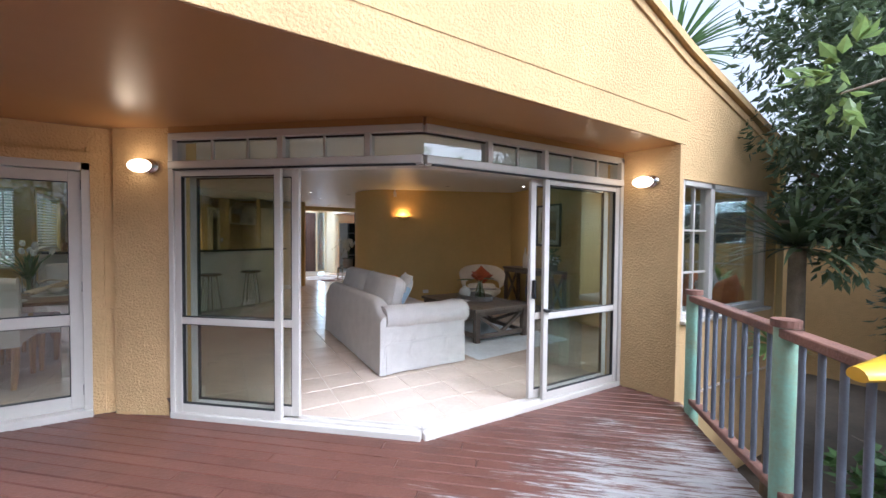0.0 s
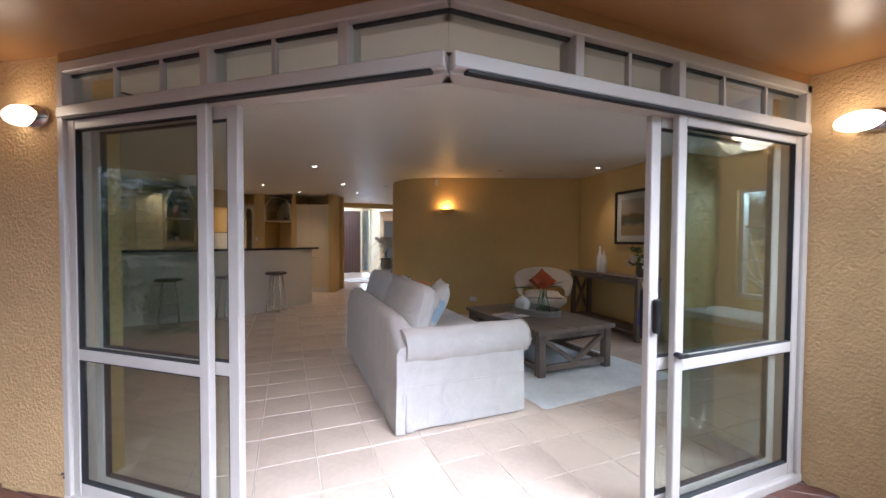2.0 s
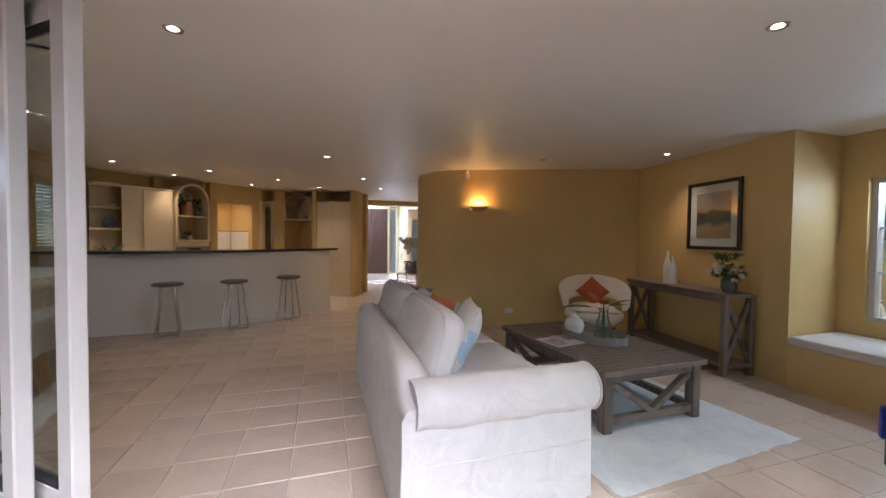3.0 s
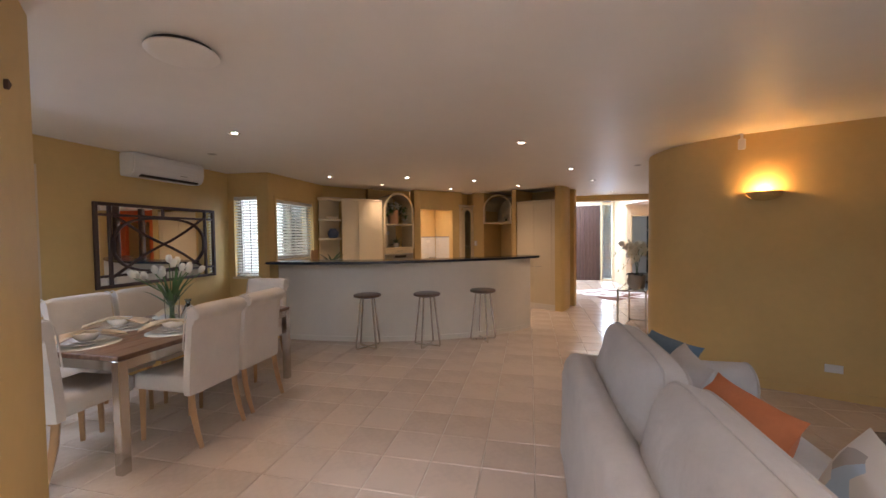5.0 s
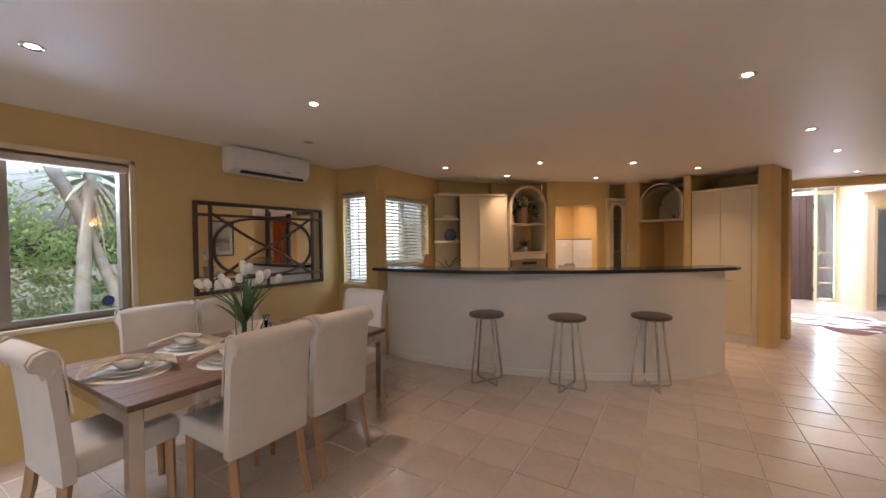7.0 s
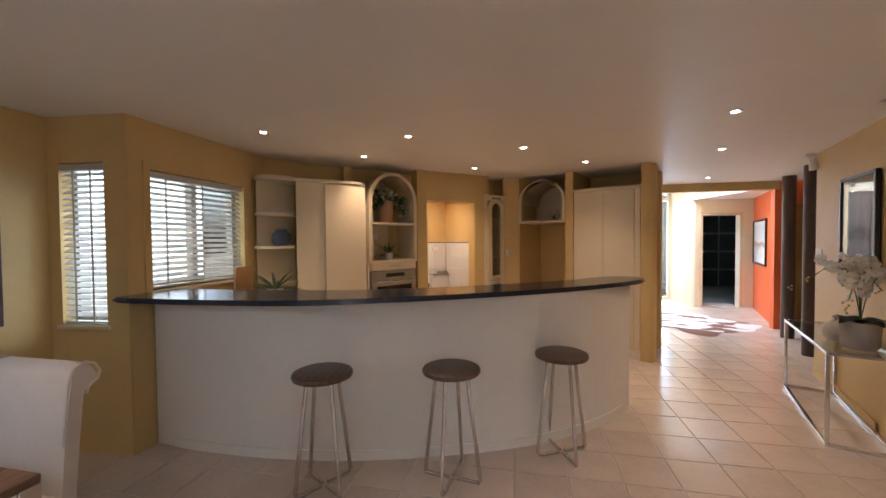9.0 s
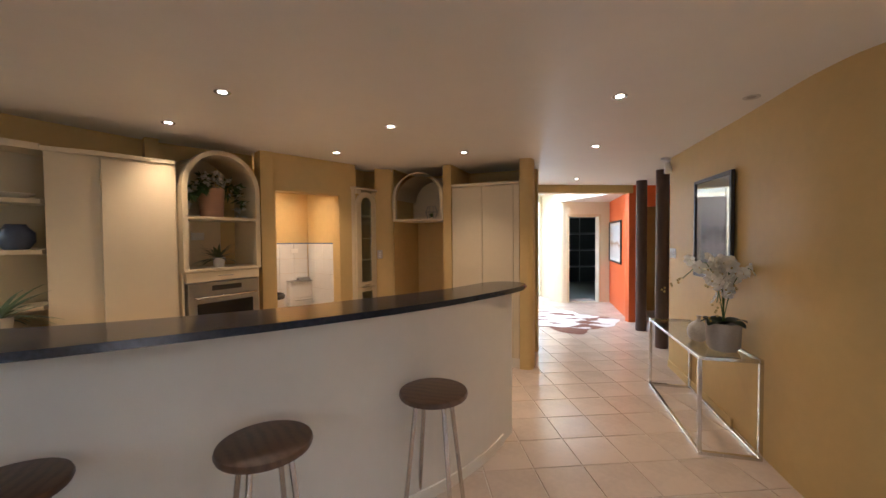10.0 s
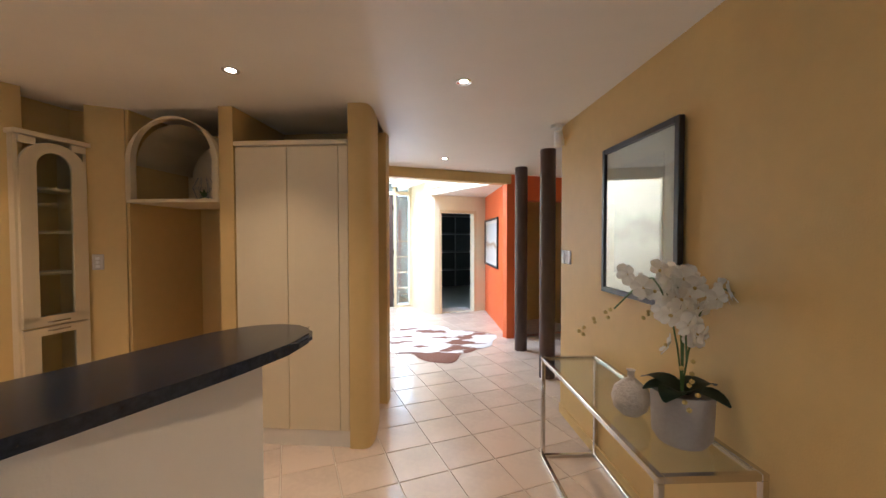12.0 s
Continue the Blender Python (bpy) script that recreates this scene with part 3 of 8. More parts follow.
def panel(th, name, x0, x1, z0, z1, y, mid, w=0.055, d=0.036):
    """A glazed leaf with stiles, rails and one middle rail."""
    bm = B()
    box(bm, x0, y - d / 2, z0, x0 + w, y + d / 2, z1, 0.004)
    box(bm, x1 - w, y - d / 2, z0, x1, y + d / 2, z1, 0.004)
    for a, b in ((z0, z0 + w * 1.2), (mid - w / 2, mid + w / 2), (z1 - w, z1)):
        box(bm, x0 + w, y - d / 2 + 0.002, a, x1 - w, y + d / 2 - 0.002, b, 0.003)
    fr = part(name, bm, ALU, th)
    bm = B()
    for a, b in ((z0 + w * 1.2, mid - w / 2), (mid + w / 2, z1 - w)):
        for c in ((x0 + w, a, x0 + w + 0.005, b), (x1 - w - 0.005, a, x1 - w, b), (x0 + w, a, x1 - w, a + 0.005), (x0 + w, b - 0.005, x1 - w, b)):
            box(bm, c[0], y - d / 2 + 0.004, c[1], c[2], y + d / 2 - 0.004, c[3])
    part("glazing_seal", bm, RUBBER, fr)
    glazing(fr, x0 + w, z0 + w * 1.2, x1 - w, mid - w / 2, y)
    glazing(fr, x0 + w, mid + w / 2, x1 - w, z1 - w, y)
    return fr


def sliding_leg(p, q, fixed, slide, mullions, thin, jamb_start):
    th = thing("sliding_door", along(p, q), "white aluminium sliding glass door, slid open, with transom lights above", "sliding door", "corner sliding doors")
    ln = (Vector(q) - Vector(p)).length
    bm = B()
    box(bm, 0, -0.05, -0.05, ln, 0.09, 0.018, 0.006)
    box(bm, 0, -0.012, 0.018, ln, 0.0, 0.034)
    box(bm, 0, 0.055, 0.018, ln, 0.067, 0.034)
    part("sill", bm, ALU, th)
    bm = B()
    box(bm, 0, -0.045, 2.148, ln, 0.085, 2.20, 0.005)
    part("head", bm, ALU, th)
    # filler up to the soffit; its brown paints the shadow band above the frame
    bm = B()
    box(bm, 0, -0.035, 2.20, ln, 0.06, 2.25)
    part("head_shade_strip", bm, SOFFIT, th, "brown filler strip above the frame, coloured as its shadow band")
    bm = B()
    box(bm, 0, -0.050, 1.925, ln, 0.085, 1.985, 0.006)
    box(bm, 0, -0.02, 1.913, ln, 0.06, 1.925)
    part("transom_rail", bm, ALU, th)
    # solid black strip that paints the shade below the transom rail
    bm = B()
    box(bm, 0.05, -0.053, 1.914, ln - 0.05, -0.021, 1.9245)
    part("track_shade_strip", bm, RUBBER, th)
    a = 0 if jamb_start else ln - 0.045
    bm = B()
    box(bm, a, -0.045, 0.0, a + 0.045, 0.085, 2.195, 0.004)
    part("jamb", bm, ALU, th)
    for s in mullions:
        bm = B()
        box(bm, s - 0.022, -0.042, 1.985, s + 0.022, 0.06, 2.148, 0.003)
        part("transom_mullion", bm, ALU, th)
    for s in thin:
        bm = B()
        box(bm, s - 0.008, -0.012, 1.985, s + 0.008, 0.012, 2.148)
        part("glazing_bar", bm, ALU, th)
    bm = B()
    box(bm, 0.0, -0.006, 2.136, ln, 0.010, 2.148)
    box(bm, 0.0, -0.006, 1.985, ln, 0.010, 1.993)
    part("transom_seal", bm, RUBBER, th)
    glazing(th, 0.0, 1.985, ln, 2.148, 0.002, "transom_pane")
    panel(th, "fixed_leaf", fixed[0], fixed[1], 0.02, 1.924, -0.012, 0.745)
    sl = panel(th, "sliding_leaf", slide[0], slide[1], 0.035, 1.92, 0.040, 0.745, 0.06)
    return th, sl


A_, C_, D_ = (0.82, 3.255), (2.385, 1.975), (4.555, 1.975)
legL, slL = sliding_leg(A_, C_, (0.045, 0.945), (0.13, 1.06), (0.945, 1.62), (0.36, 0.66, 1.28), True)
legR, slR = sliding_leg(C_, D_, (1.14, 2.125), (1.03, 2.03), (0.55, 1.14), (0.85, 1.48, 1.82), False)
bm = B()
box(bm, 1.035, 0.060, 0.86, 1.085, 0.085, 1.10, 0.008)
box(bm, 1.045, -0.012, 0.90, 1.075, 0.018, 1.06, 0.006)
part("pull_handle", bm, BLACK, slR, "black pull handle")
bm = B()
box(bm, 1.045, 0.085, 0.92, 1.078, 0.10, 1.0, 0.006)
part("lock_tag", bm, mat("blue_plastic", (0.02, 0.05, 0.30), 0.4), slR, "blue plastic tag")
bm = B()
rod(bm, (1.15, -0.05, 0.80), (1.15, -0.025, 0.80), 0.014)
box(bm, 1.14, -0.058, 0.785, 1.20, -0.045, 0.805, 0.003)
part("lock", bm, BLACK, slR, "small black lock")


# ---------------------------------------------------------------- glazed garden doors
def garden_door(x0, x1, hinge):
    th = thing("garden_door", at(0, 3.62), "white aluminium glazed garden door with black hinges, closed", "door", "garden doors")
    panel(th, "leaf", x0, x1, 0.03, 1.905, 0.0, 0.74, 0.085, 0.045)
    for z in (0.18, 1.0, 1.80):
        bm = B()
        rod(bm, (hinge, -0.03, z - 0.045), (hinge, -0.03, z + 0.045), 0.009)
        box(bm, hinge - 0.016, -0.034, z - 0.04, hinge + 0.016, -0.026, z + 0.04)
        part("hinge", bm, BLACK, th)
    return th


garden_door(-0.70, 0.205, 0.212)
garden_door(-1.62, -0.72, -1.627)
bm = B()
for b in ((0.205, 3.56, 0, 0.262, 3.66, 1.97), (-1.65, 3.56, 0, -1.625, 3.66, 1.97), (-1.65, 3.56, 1.91, 0.262, 3.66, 1.97), (-1.65, 3.53, -0.04, 0.262, 3.68, 0.028)):
    box(bm, *b, 0.004)
setting("door_frame", bm, ALU, "white aluminium frame of the garden doors", "door frame")
bm = B()
box(bm, 0.262, 3.548, 0.0, 0.34, 3.568, 2.05)
box(bm, -1.73, 3.548, 1.97, 0.262, 3.58, 2.05)
setting("trim_door", bm, STUCCO, "tan plaster band round the garden doors", "trim")


# ---------------------------------------------------------------- corner window in the outside wall
win = thing("facade_window", at(4.70, FA + 0.06, 0), "white framed window with small panes and a wide plain pane", "window", "", "structure")
for b in ((0.0, -0.05, 0.68, 0.05, 0.05, 1.95), (0.50, -0.05, 0.68, 0.57, 0.05, 1.95), (1.65, -0.05, 0.68, 1.70, 0.05, 1.95),
          (0.05, -0.05, 1.90, 1.65, 0.05, 1.95), (0.05, -0.05, 0.68, 1.65, 0.05, 0.74), (-0.01, -0.11, 0.655, 1.72, 0.06, 0.685)):
    bm = B()
    box(bm, *b, 0.004)
    part("window_frame", bm, ALU, win)
for b in ((0.268, -0.015, 0.74, 0.288, 0.015, 1.90), (0.05, -0.014, 1.10, 0.50, 0.014, 1.118), (0.05, -0.014, 1.49, 0.50, 0.014, 1.508)):
    bm = B()
    box(bm, *b)
    part("glazing_bar", bm, ALU, win)
glazing(win, 0.05, 0.74, 0.50, 1.90, 0.0)
glazing(win, 0.57, 0.74, 1.65, 1.90, 0.0)


# ---------------------------------------------------------------- porch wall lamps
def wall_lamp(m):
    th = thing("wall_lamp", m, "lit oval opal glass bulkhead lamp on the stucco", "wall lamp", "porch wall lamps")
    bm = B()
    bmesh.ops.create_uvsphere(bm, u_segments=24, v_segments=14, radius=1.0)
    bmesh.ops.scale(bm, vec=(0.095, 0.055, 0.052), verts=bm.verts)
    bmesh.ops.translate(bm, vec=(-0.02, -0.045, 0), verts=bm.verts)
    part("globe", bm, GLOBE, th, "glowing opal glass", True)
    bm = B()
    bmesh.ops.create_uvsphere(bm, u_segments=20, v_segments=10, radius=1.0)
    bmesh.ops.scale(bm, vec=(0.085, 0.038, 0.062), verts=bm.verts)
    bmesh.ops.translate(bm, vec=(0.03, -0.012, 0), verts=bm.verts)
    part("back_plate", bm, CHROME, th, "", True)
    ld = bpy.data.lights.new("lamp", 'POINT')
    ld.energy, ld.shadow_soft_size, ld.color = 0.8, 0.05, (1.0, 0.72, 0.42)
    lo_ = new("porch_lamp_light", ld)
    lo_.location = (m @ Vector((-0.02, -0.17, 0.05)))
    return th


wall_lamp(along((0.42, 3.508), (0.815, 3.25)) @ pose(0.27, 0.0, 1.95))
wall_lamp(along((4.56, 1.94), (4.64, 1.45)) @ pose(0.22, 0.0, 1.945))

# thin cleat and hose tap by the door corner
th = thing("garden_tap", at(0.79, 3.262, 0.0), "small brass garden tap by the door frame", "tap")
bm = B()
rod(bm, (0, 0, -0.02), (0, 0, 0.10), 0.007)
part("pipe", bm, DARKWOOD, th)
bm = B()
rod(bm, (0.0, -0.025, 0.10), (0.0, 0.012, 0.10), 0.011)
box(bm, -0.02, -0.02, 0.11, 0.02, -0.012, 0.12)
part("valve", bm, DARKWOOD, th)

# ---------------------------------------------------------------- deck railing
MINT = mat("mint_paint", (0.26, 0.48, 0.38), 0.6, var=0.25, scale=6, bump=0.25, bscale=40, tint=(0.30, 0.34, 0.20))
RAIL = mat("faded_red_rail", (0.21, 0.105, 0.075), 0.6, var=0.45, scale=7, bump=0.4, bscale=60)
BALUSTER = mat("slate_blue_paint", (0.15, 0.165, 0.20), 0.55, var=0.25, scale=9, bump=0.15)
rail = thing("deck_railing", at(0, 0, 0), "timber deck railing, mint posts, red-brown rails and slate balusters", "railing")
POSTS = [(4.56, 1.27), (3.73, 0.395), (2.90, -0.48), (2.07, -1.355)]
for x, y in POSTS:
    bm = B()
    rod(bm, (x, y, -0.95), (x, y, 0.955), 0.052, 16)
    po = part("post", bm, MINT, rail, "mint green painted round post", True)
    bm = B()
    rod(bm, (x, y, 0.955), (x, y, 0.995), 0.066, 16)
    part("cap", bm, RAIL, po, "red-brown wooden post cap")
for (ax, ay), (bx, by) in zip(POSTS, POSTS[1:]):
    for z, h in ((0.90, 0.05), (0.045, 0.045)):
        bm = B()
        obox(bm, (ax, ay), (bx, by), 0.09 if z > .5 else 0.07, z, z + h, bevel=0.006)
        part("rail", bm, RAIL, rail)
    for i in range(1, 9):
        f_ = i / 9
        x, y = ax + (bx - ax) * f_, ay + (by - ay) * f_
        bm = B()
        rod(bm, (x, y, 0.088), (x, y, 0.902), 0.0155, 10)
        part("baluster", bm, BALUSTER, rail, "", True)

# yellow kayak lying across the rail
KAY = mat("yellow_plastic", (0.80, 0.50, 0.03), 0.35, var=0.12, scale=5)
kay = thing("kayak", Matrix.Translation((3.03, -0.03, 0.90)) @ Matrix.Rotation(math.atan2(-0.45, 0.89), 4, 'Z') @ Matrix.Rotation(radians(-7), 4, 'Y'), "bright yellow plastic kayak nose lying across the railing", "kayak")
bm = B()
prev = None
for i in range(15):
    s = i / 14
    x = s * 2.4
    w = 0.30 * math.sin(min(1, s * 1.25 + 0.03) * math.pi / 2) ** 0.7
    hgt = 0.035 + 0.10 * s
    ring = [bm.verts.new((x, w * math.cos(a), 0.045 + hgt * (math.sin(a) if math.sin(a) > 0 else 0.45 * math.sin(a)) + 0.0)) for a in
            (2 * math.pi * j / 16 for j in range(16))]
    if prev:
        for j in range(16):
            bm.faces.new((prev[j], prev[(j + 1) % 16], ring[(j + 1) % 16], ring[j]))
    else:
        bm.faces.new(ring[::-1])
    prev = ring
bm.faces.new(prev)
part("hull", bm, KAY, kay, "", True)
bm = B()
lathe(bm, [(0.0, 0.012), (0.022, 0.010), (0.028, 0.0)], 12, (0.22, 0.0, 0.11))
part("screw_cap", bm, BLACK, kay)


# ---------------------------------------------------------------- garden: leaf masses, trees, fences
def leaf_crown(blobs, count, size, seed, aspect=0.45, droop=0.4):
    """Many small folded leaves gathered in clumps round the given (x, y, z, radius) blobs."""
    rng = random.Random(seed)
    vs, fs = [], []
    total = sum(b[3] ** 2 for b in blobs)
    for bx, by, bz, br in blobs:
        n = int(count * br * br / total)
        clumps = []
        for _ in range(max(6, n // 14)):
            v = Vector((rng.gauss(0, 1), rng.gauss(0, 1), rng.gauss(0, 1))).normalized() * br * rng.uniform(0.45, 1.05)
            clumps.append(v)
        for i in range(n):
            c = clumps[i % len(clumps)]
            p = Vector((bx, by, bz)) + c + Vector((rng.gauss(0, 1), rng.gauss(0, 1), rng.gauss(0, 0.8))) * br * 0.11
            d = (c.normalized() + Vector((rng.gauss(0, .7), rng.gauss(0, .7), rng.gauss(0, .6) - droop))).normalized()
            s = d.cross(Vector((rng.gauss(0, .4), rng.gauss(0, .4), 1))).normalized()
            u = s.cross(d)
            L = size * rng.uniform(0.6, 1.25)
            w = L * aspect / 2
            k = len(vs)
            vs += [p, p + d * L * 0.45 + s * w - u * w * 0.35, p + d * L * 0.45, p + d * L * 0.45 - s * w - u * w * 0.35, p + d * L]
            fs += [(k, k + 1, k + 2), (k, k + 2, k + 3), (k + 1, k + 4, k + 2), (k + 2, k + 4, k + 3)]
    me = bpy.data.meshes.new("crown")
    me.from_pydata([tuple(v) for v in vs], [], fs)
    me.update()
    return me


def tree(x, y, name, label, trunk_pts, r, limbs, blobs, count, size, leaf, bark, seed, aspect=0.45):
    th = thing(name, at(x, y, -1.0), label, "tree" if name != "shrub" else "shrub")
    bm = B()
    tube(bm, trunk_pts, r, 10, taper=[1 - 0.55 * i / (len(trunk_pts) - 1) for i in range(len(trunk_pts))])
    part("trunk", bm, bark, th, "", True)
    for lb in limbs:
        bm = B()
        tube(bm, lb, r * 0.38, 7, taper=[1 - 0.75 * i / (len(lb) - 1) for i in range(len(lb))])
        part("limb", bm, bark, th, "", True)
    me = leaf_crown(blobs, count, size, seed, aspect)
    me.materials.append(leaf)
    cr = new("crown", me)
    cr.parent = th
    cr["kind"] = "stuff"
    return th


def rnd_limbs(n, h0, h1, reach, seed):
    rng = random.Random(seed)
    out = []
    for i in range(n):
        a = 2 * math.pi * i / n + rng.uniform(-.4, .4)
        z = rng.uniform(h0, h1)
        p = Vector((0, 0, z))
        pts = [p]
        d = Vector((math.cos(a), math.sin(a), 0.5))
        for _ in range(5):
            d = (d + Vector((rng.gauss(0, .3), rng.gauss(0, .3), rng.gauss(0.05, .25)))).normalized()
            p = p + d * reach / 5
            pts.append(p.copy())
        out.append(pts)
    return out


def straps(n, length, w, seed, up=0.9, base=0.0):
    """A rosette of long strap leaves."""
    rng = random.Random(seed)
    bm = B()
    for i in range(n):
        a = rng.uniform(0, 2 * math.pi)
        el = base + rng.uniform(-0.2, 1.0) * up
        L = length * rng.uniform(0.7, 1.1)
        d = Vector((math.cos(a) * math.cos(el), math.sin(a) * math.cos(el), math.sin(el)))
        s = Vector((-math.sin(a), math.cos(a), 0))
        prev = None
        p = Vector((0, 0, 0))
        for k in range(6):
            f_ = k / 5
            ww = w * (1 - f_ ** 2) * (0.5 + min(1, f_ * 3) * 0.5) + 0.002
            ring = [bm.verts.new(p + s * ww), bm.verts.new(p - s * ww)]
            if prev:
                bm.faces.new((prev[0], prev[1], ring[1], ring[0]))
            prev = ring
            d = (d + Vector((0, 0, -0.22 * f_))).normalized()
            p = p + d * L / 5
    return bm


def strap_tree(x, y, h, lean, n, length, seed, bark=PALEBARK, leaf=LEAF, label="palm-like cordyline with a pale bare trunk"):
    th = thing("cordyline", at(x, y, -1.0), label, "tree")
    top = Vector((lean[0], lean[1], h))
    bm = B()
    tube(bm, [(0, 0, 0), (lean[0] * 0.25, lean[1] * 0.25, h * 0.35), (lean[0] * 0.6, lean[1] * 0.6, h * 0.7), top], 0.09, 9, taper=[1.1, 0.9, 0.8, 0.75])
    part("trunk", bm, bark, th, "", True)
    part("crown", straps(n, length, 0.028, seed), leaf, th, "", False, Matrix.Translation(top))
    return th


# dark shrub and trees beyond the railing
tree(6.35, 0.35, "shrub", "dense dark green glossy-leaved shrub beside the deck", [(0, 0, 0), (0.1, 0.0, 1.0), (0.0, 0.1, 2.4), (0.1, 0.1, 3.6)], 0.10,
     rnd_limbs(9, 0.9, 2.6, 1.3, 3), [(0.1, 0.1, 3.3, 0.95), (-0.25, 0.35, 4.1, 0.75), (0.2, -0.6, 3.0, 0.95), (0.5, -0.9, 4.0, 1.0), (-0.35, 0.25, 2.75, 0.55), (0.5, 0.2, 4.7, 0.7),
                               (0.2, -0.9, 1.9, 0.7), (-0.5, 0.6, 3.5, 0.5), (-0.55, 0.3, 2.5, 0.45), (0.1, 0.8, 4.6, 0.6), (1.3, -0.6, 3.0, 1.0), (1.2, -1.3, 4.5, 1.1), (0.9, -0.4, 1.7, 0.8), (-0.1, 0.5, 5.2, 0.6)],
     22000, 0.11, LEAF_DARK, BARK, 11)
tree(8.3, 0.2, "tree", "leafy green garden tree behind the shrub", [(0, 0, 0), (0.2, 0.2, 2.0), (0.0, 0.3, 4.0)], 0.14,
     rnd_limbs(7, 1.8, 3.4, 1.8, 5), [(0, 0, 4.2, 1.5), (-0.6, -1.1, 3.0, 1.2), (0.6, -1.6, 4.6, 1.3), (0.3, 0.9, 5.0, 0.9), (0, -1.5, 1.6, 1.1), (-0.2, 1.2, 3.4, 1.0), (0.8, 0.4, 6.0, 1.2)], 19000, 0.14, LEAF_DARK, BARK, 13)
tree(3.9, 0.25, "tree", "light green leafy branch hanging over the deck edge", [(0.9, -0.9, 0), (0.7, -0.75, 2.2), (0.4, -0.5, 3.35)], 0.05,
     [[(0.5, -0.55, 3.2), (0.2, -0.2, 3.25), (-0.05, 0.0, 3.15)]], [(0.0, 0.0, 3.18, 0.22), (0.35, -0.35, 3.35, 0.25)], 110, 0.12, LEAF_LIGHT, BARK, 17, 0.5)
tree(5.0, 0.05, "shrub", "low broad-leaved green plants under the railing", [(0, 0, 0), (0, 0, 0.6), (0.1, 0, 1.1)], 0.03, rnd_limbs(5, 0.3, 0.8, 0.5, 8),
     [(0, 0, 0.7, 0.45), (0.2, -0.6, 1.2, 0.45), (-0.4, -0.5, 0.55, 0.4), (0.5, -0.3, 1.5, 0.35)], 900, 0.13, LEAF, BARK, 19, 0.8)
strap_tree(5.95, 1.05, 2.35, (0.0, 0.0), 110, 0.95, 23, BARK, LEAF_DARK, "dark yucca with a crown of drooping strap leaves")
strap_tree(6.9, 2.6, 5.0, (-0.2, 0.1), 90, 1.1, 24, BARK, LEAF, "tall yucca rising behind the gable roof")
strap_tree(5.55, 1.05, 1.45, (0, 0), 40, 0.35, 25, BARK, LEAF_LIGHT, "small bright green yucca under the window")

for i, (x, y) in enumerate(((12.0, -3.5), (11.5, -7.0), (9.0, -4.0))):
    tree(x, y, "tree", "dark leafy garden tree beyond the deck", [(0, 0, 0), (0.2, 0, 1.6), (0, 0.2, 3.4), (0.2, 0.1, 5.0)], 0.15, rnd_limbs(7, 1.4, 4.2, 2.0, 180 + i),
         [(0, 0, 4.8, 1.9), (0.9, 0.9, 3.2, 1.5), (-0.9, -0.6, 3.0, 1.5), (0, 0.2, 1.5, 1.4), (0.2, 0.6, 6.4, 1.3)], 5000, 0.2, LEAF_DARK, BARK, 190 + i)

# garden side of the dining window
for i, (x, y, h, lx, ly) in enumerate(((-4.3, 6.44, 4.3, 0.0, -1.45), (-4.3, 5.55, 3.35, 0.0, 0.20), (-4.3, 6.28, 4.4, 0.0, -0.32), (-4.2, 4.35, 3.6, 0.2, -0.4))):
    ct_ = strap_tree(x, y, h, (lx, ly), 70, 0.9, 40 + i)
    part("dead_leaf_skirt", straps(34, 0.95, 0.02, 140 + i, -1.35), PALEBARK, ct_, "hanging pale dead leaves", False, Matrix.Translation((lx, ly, h - 0.05)))

for i, (x, y) in enumerate(((-5.6, 3.4), (-5.8, 4.9), (-6.2, 6.4), (-6.6, 9.4), (-5.6, 1.8))):
    tree(x, y, "shrub", "sunlit light green garden shrub", [(0, 0, 0), (0.1, 0, 1.0), (0, 0.1, 2.0)], 0.06, rnd_limbs(6, 0.6, 1.8, 1.0, 60 + i),
         [(0, 0, 2.0, 1.1), (0.2, 0.7, 1.2, 0.8), (0.2, -0.5, 2.9, 0.8), (0.5, 0.0, 1.0, 0.7), (0.4, -0.5, 1.6, 0.6)], 6500, 0.10, LEAF_LIGHT if i % 3 else LEAF, BARK, 70 + i)

# garden behind the deck, seen mirrored in the glass
for i, (x, y) in enumerate(((-5.0, -6.5), (-2.0, -7.6), (1.5, -7.0), (5.5, -5.5), (-6.8, -2.5), (-4.4, 1.6), (-4.7, -0.4), (-3.9, -4.6))):
    tree(x, y, "tree", "garden tree with pale bare branches and green leaves", [(0, 0, 0), (0.2, 0, 1.4), (0, 0.2, 3.0), (0.2, 0.1, 4.4)], 0.13, rnd_limbs(9, 1.2, 3.6, 2.0, 80 + i),
         [(0, 0, 4.2, 1.6), (0.9, 0.5, 3.2, 1.0), (-0.9, 0.3, 3.4, 1.1), (0, 0.6, 1.6, 1.0), (0.3, -0.7, 2.2, 1.1)], 4200, 0.14, LEAF, PALEBARK, 90 + i)

# hedges added out of direct view to cut the sky's light on the porch
for i, (x, y) in enumerate(((-4.1, 2.5), (-4.2, 0.3), (-4.0, -2.4))):
    tree(x, y, "shrub", "tall dense dark green hedge beside the deck, added to shade the porch", [(0, 0, 0), (0.1, 0, 1.4), (0, 0.1, 3.0)], 0.08, rnd_limbs(8, 0.6, 2.8, 1.2, 280 + i),
         [(0, 0, 1.0, 1.0), (0.1, 0.7, 2.0, 0.9), (-0.1, -0.7, 2.2, 0.9), (0, 0.1, 3.1, 1.1), (0.1, 0.8, 3.9, 0.9), (0, -0.8, 3.8, 0.9), (0, 0, 4.6, 0.8)], 9000, 0.15, LEAF_DARK, BARK, 290 + i)


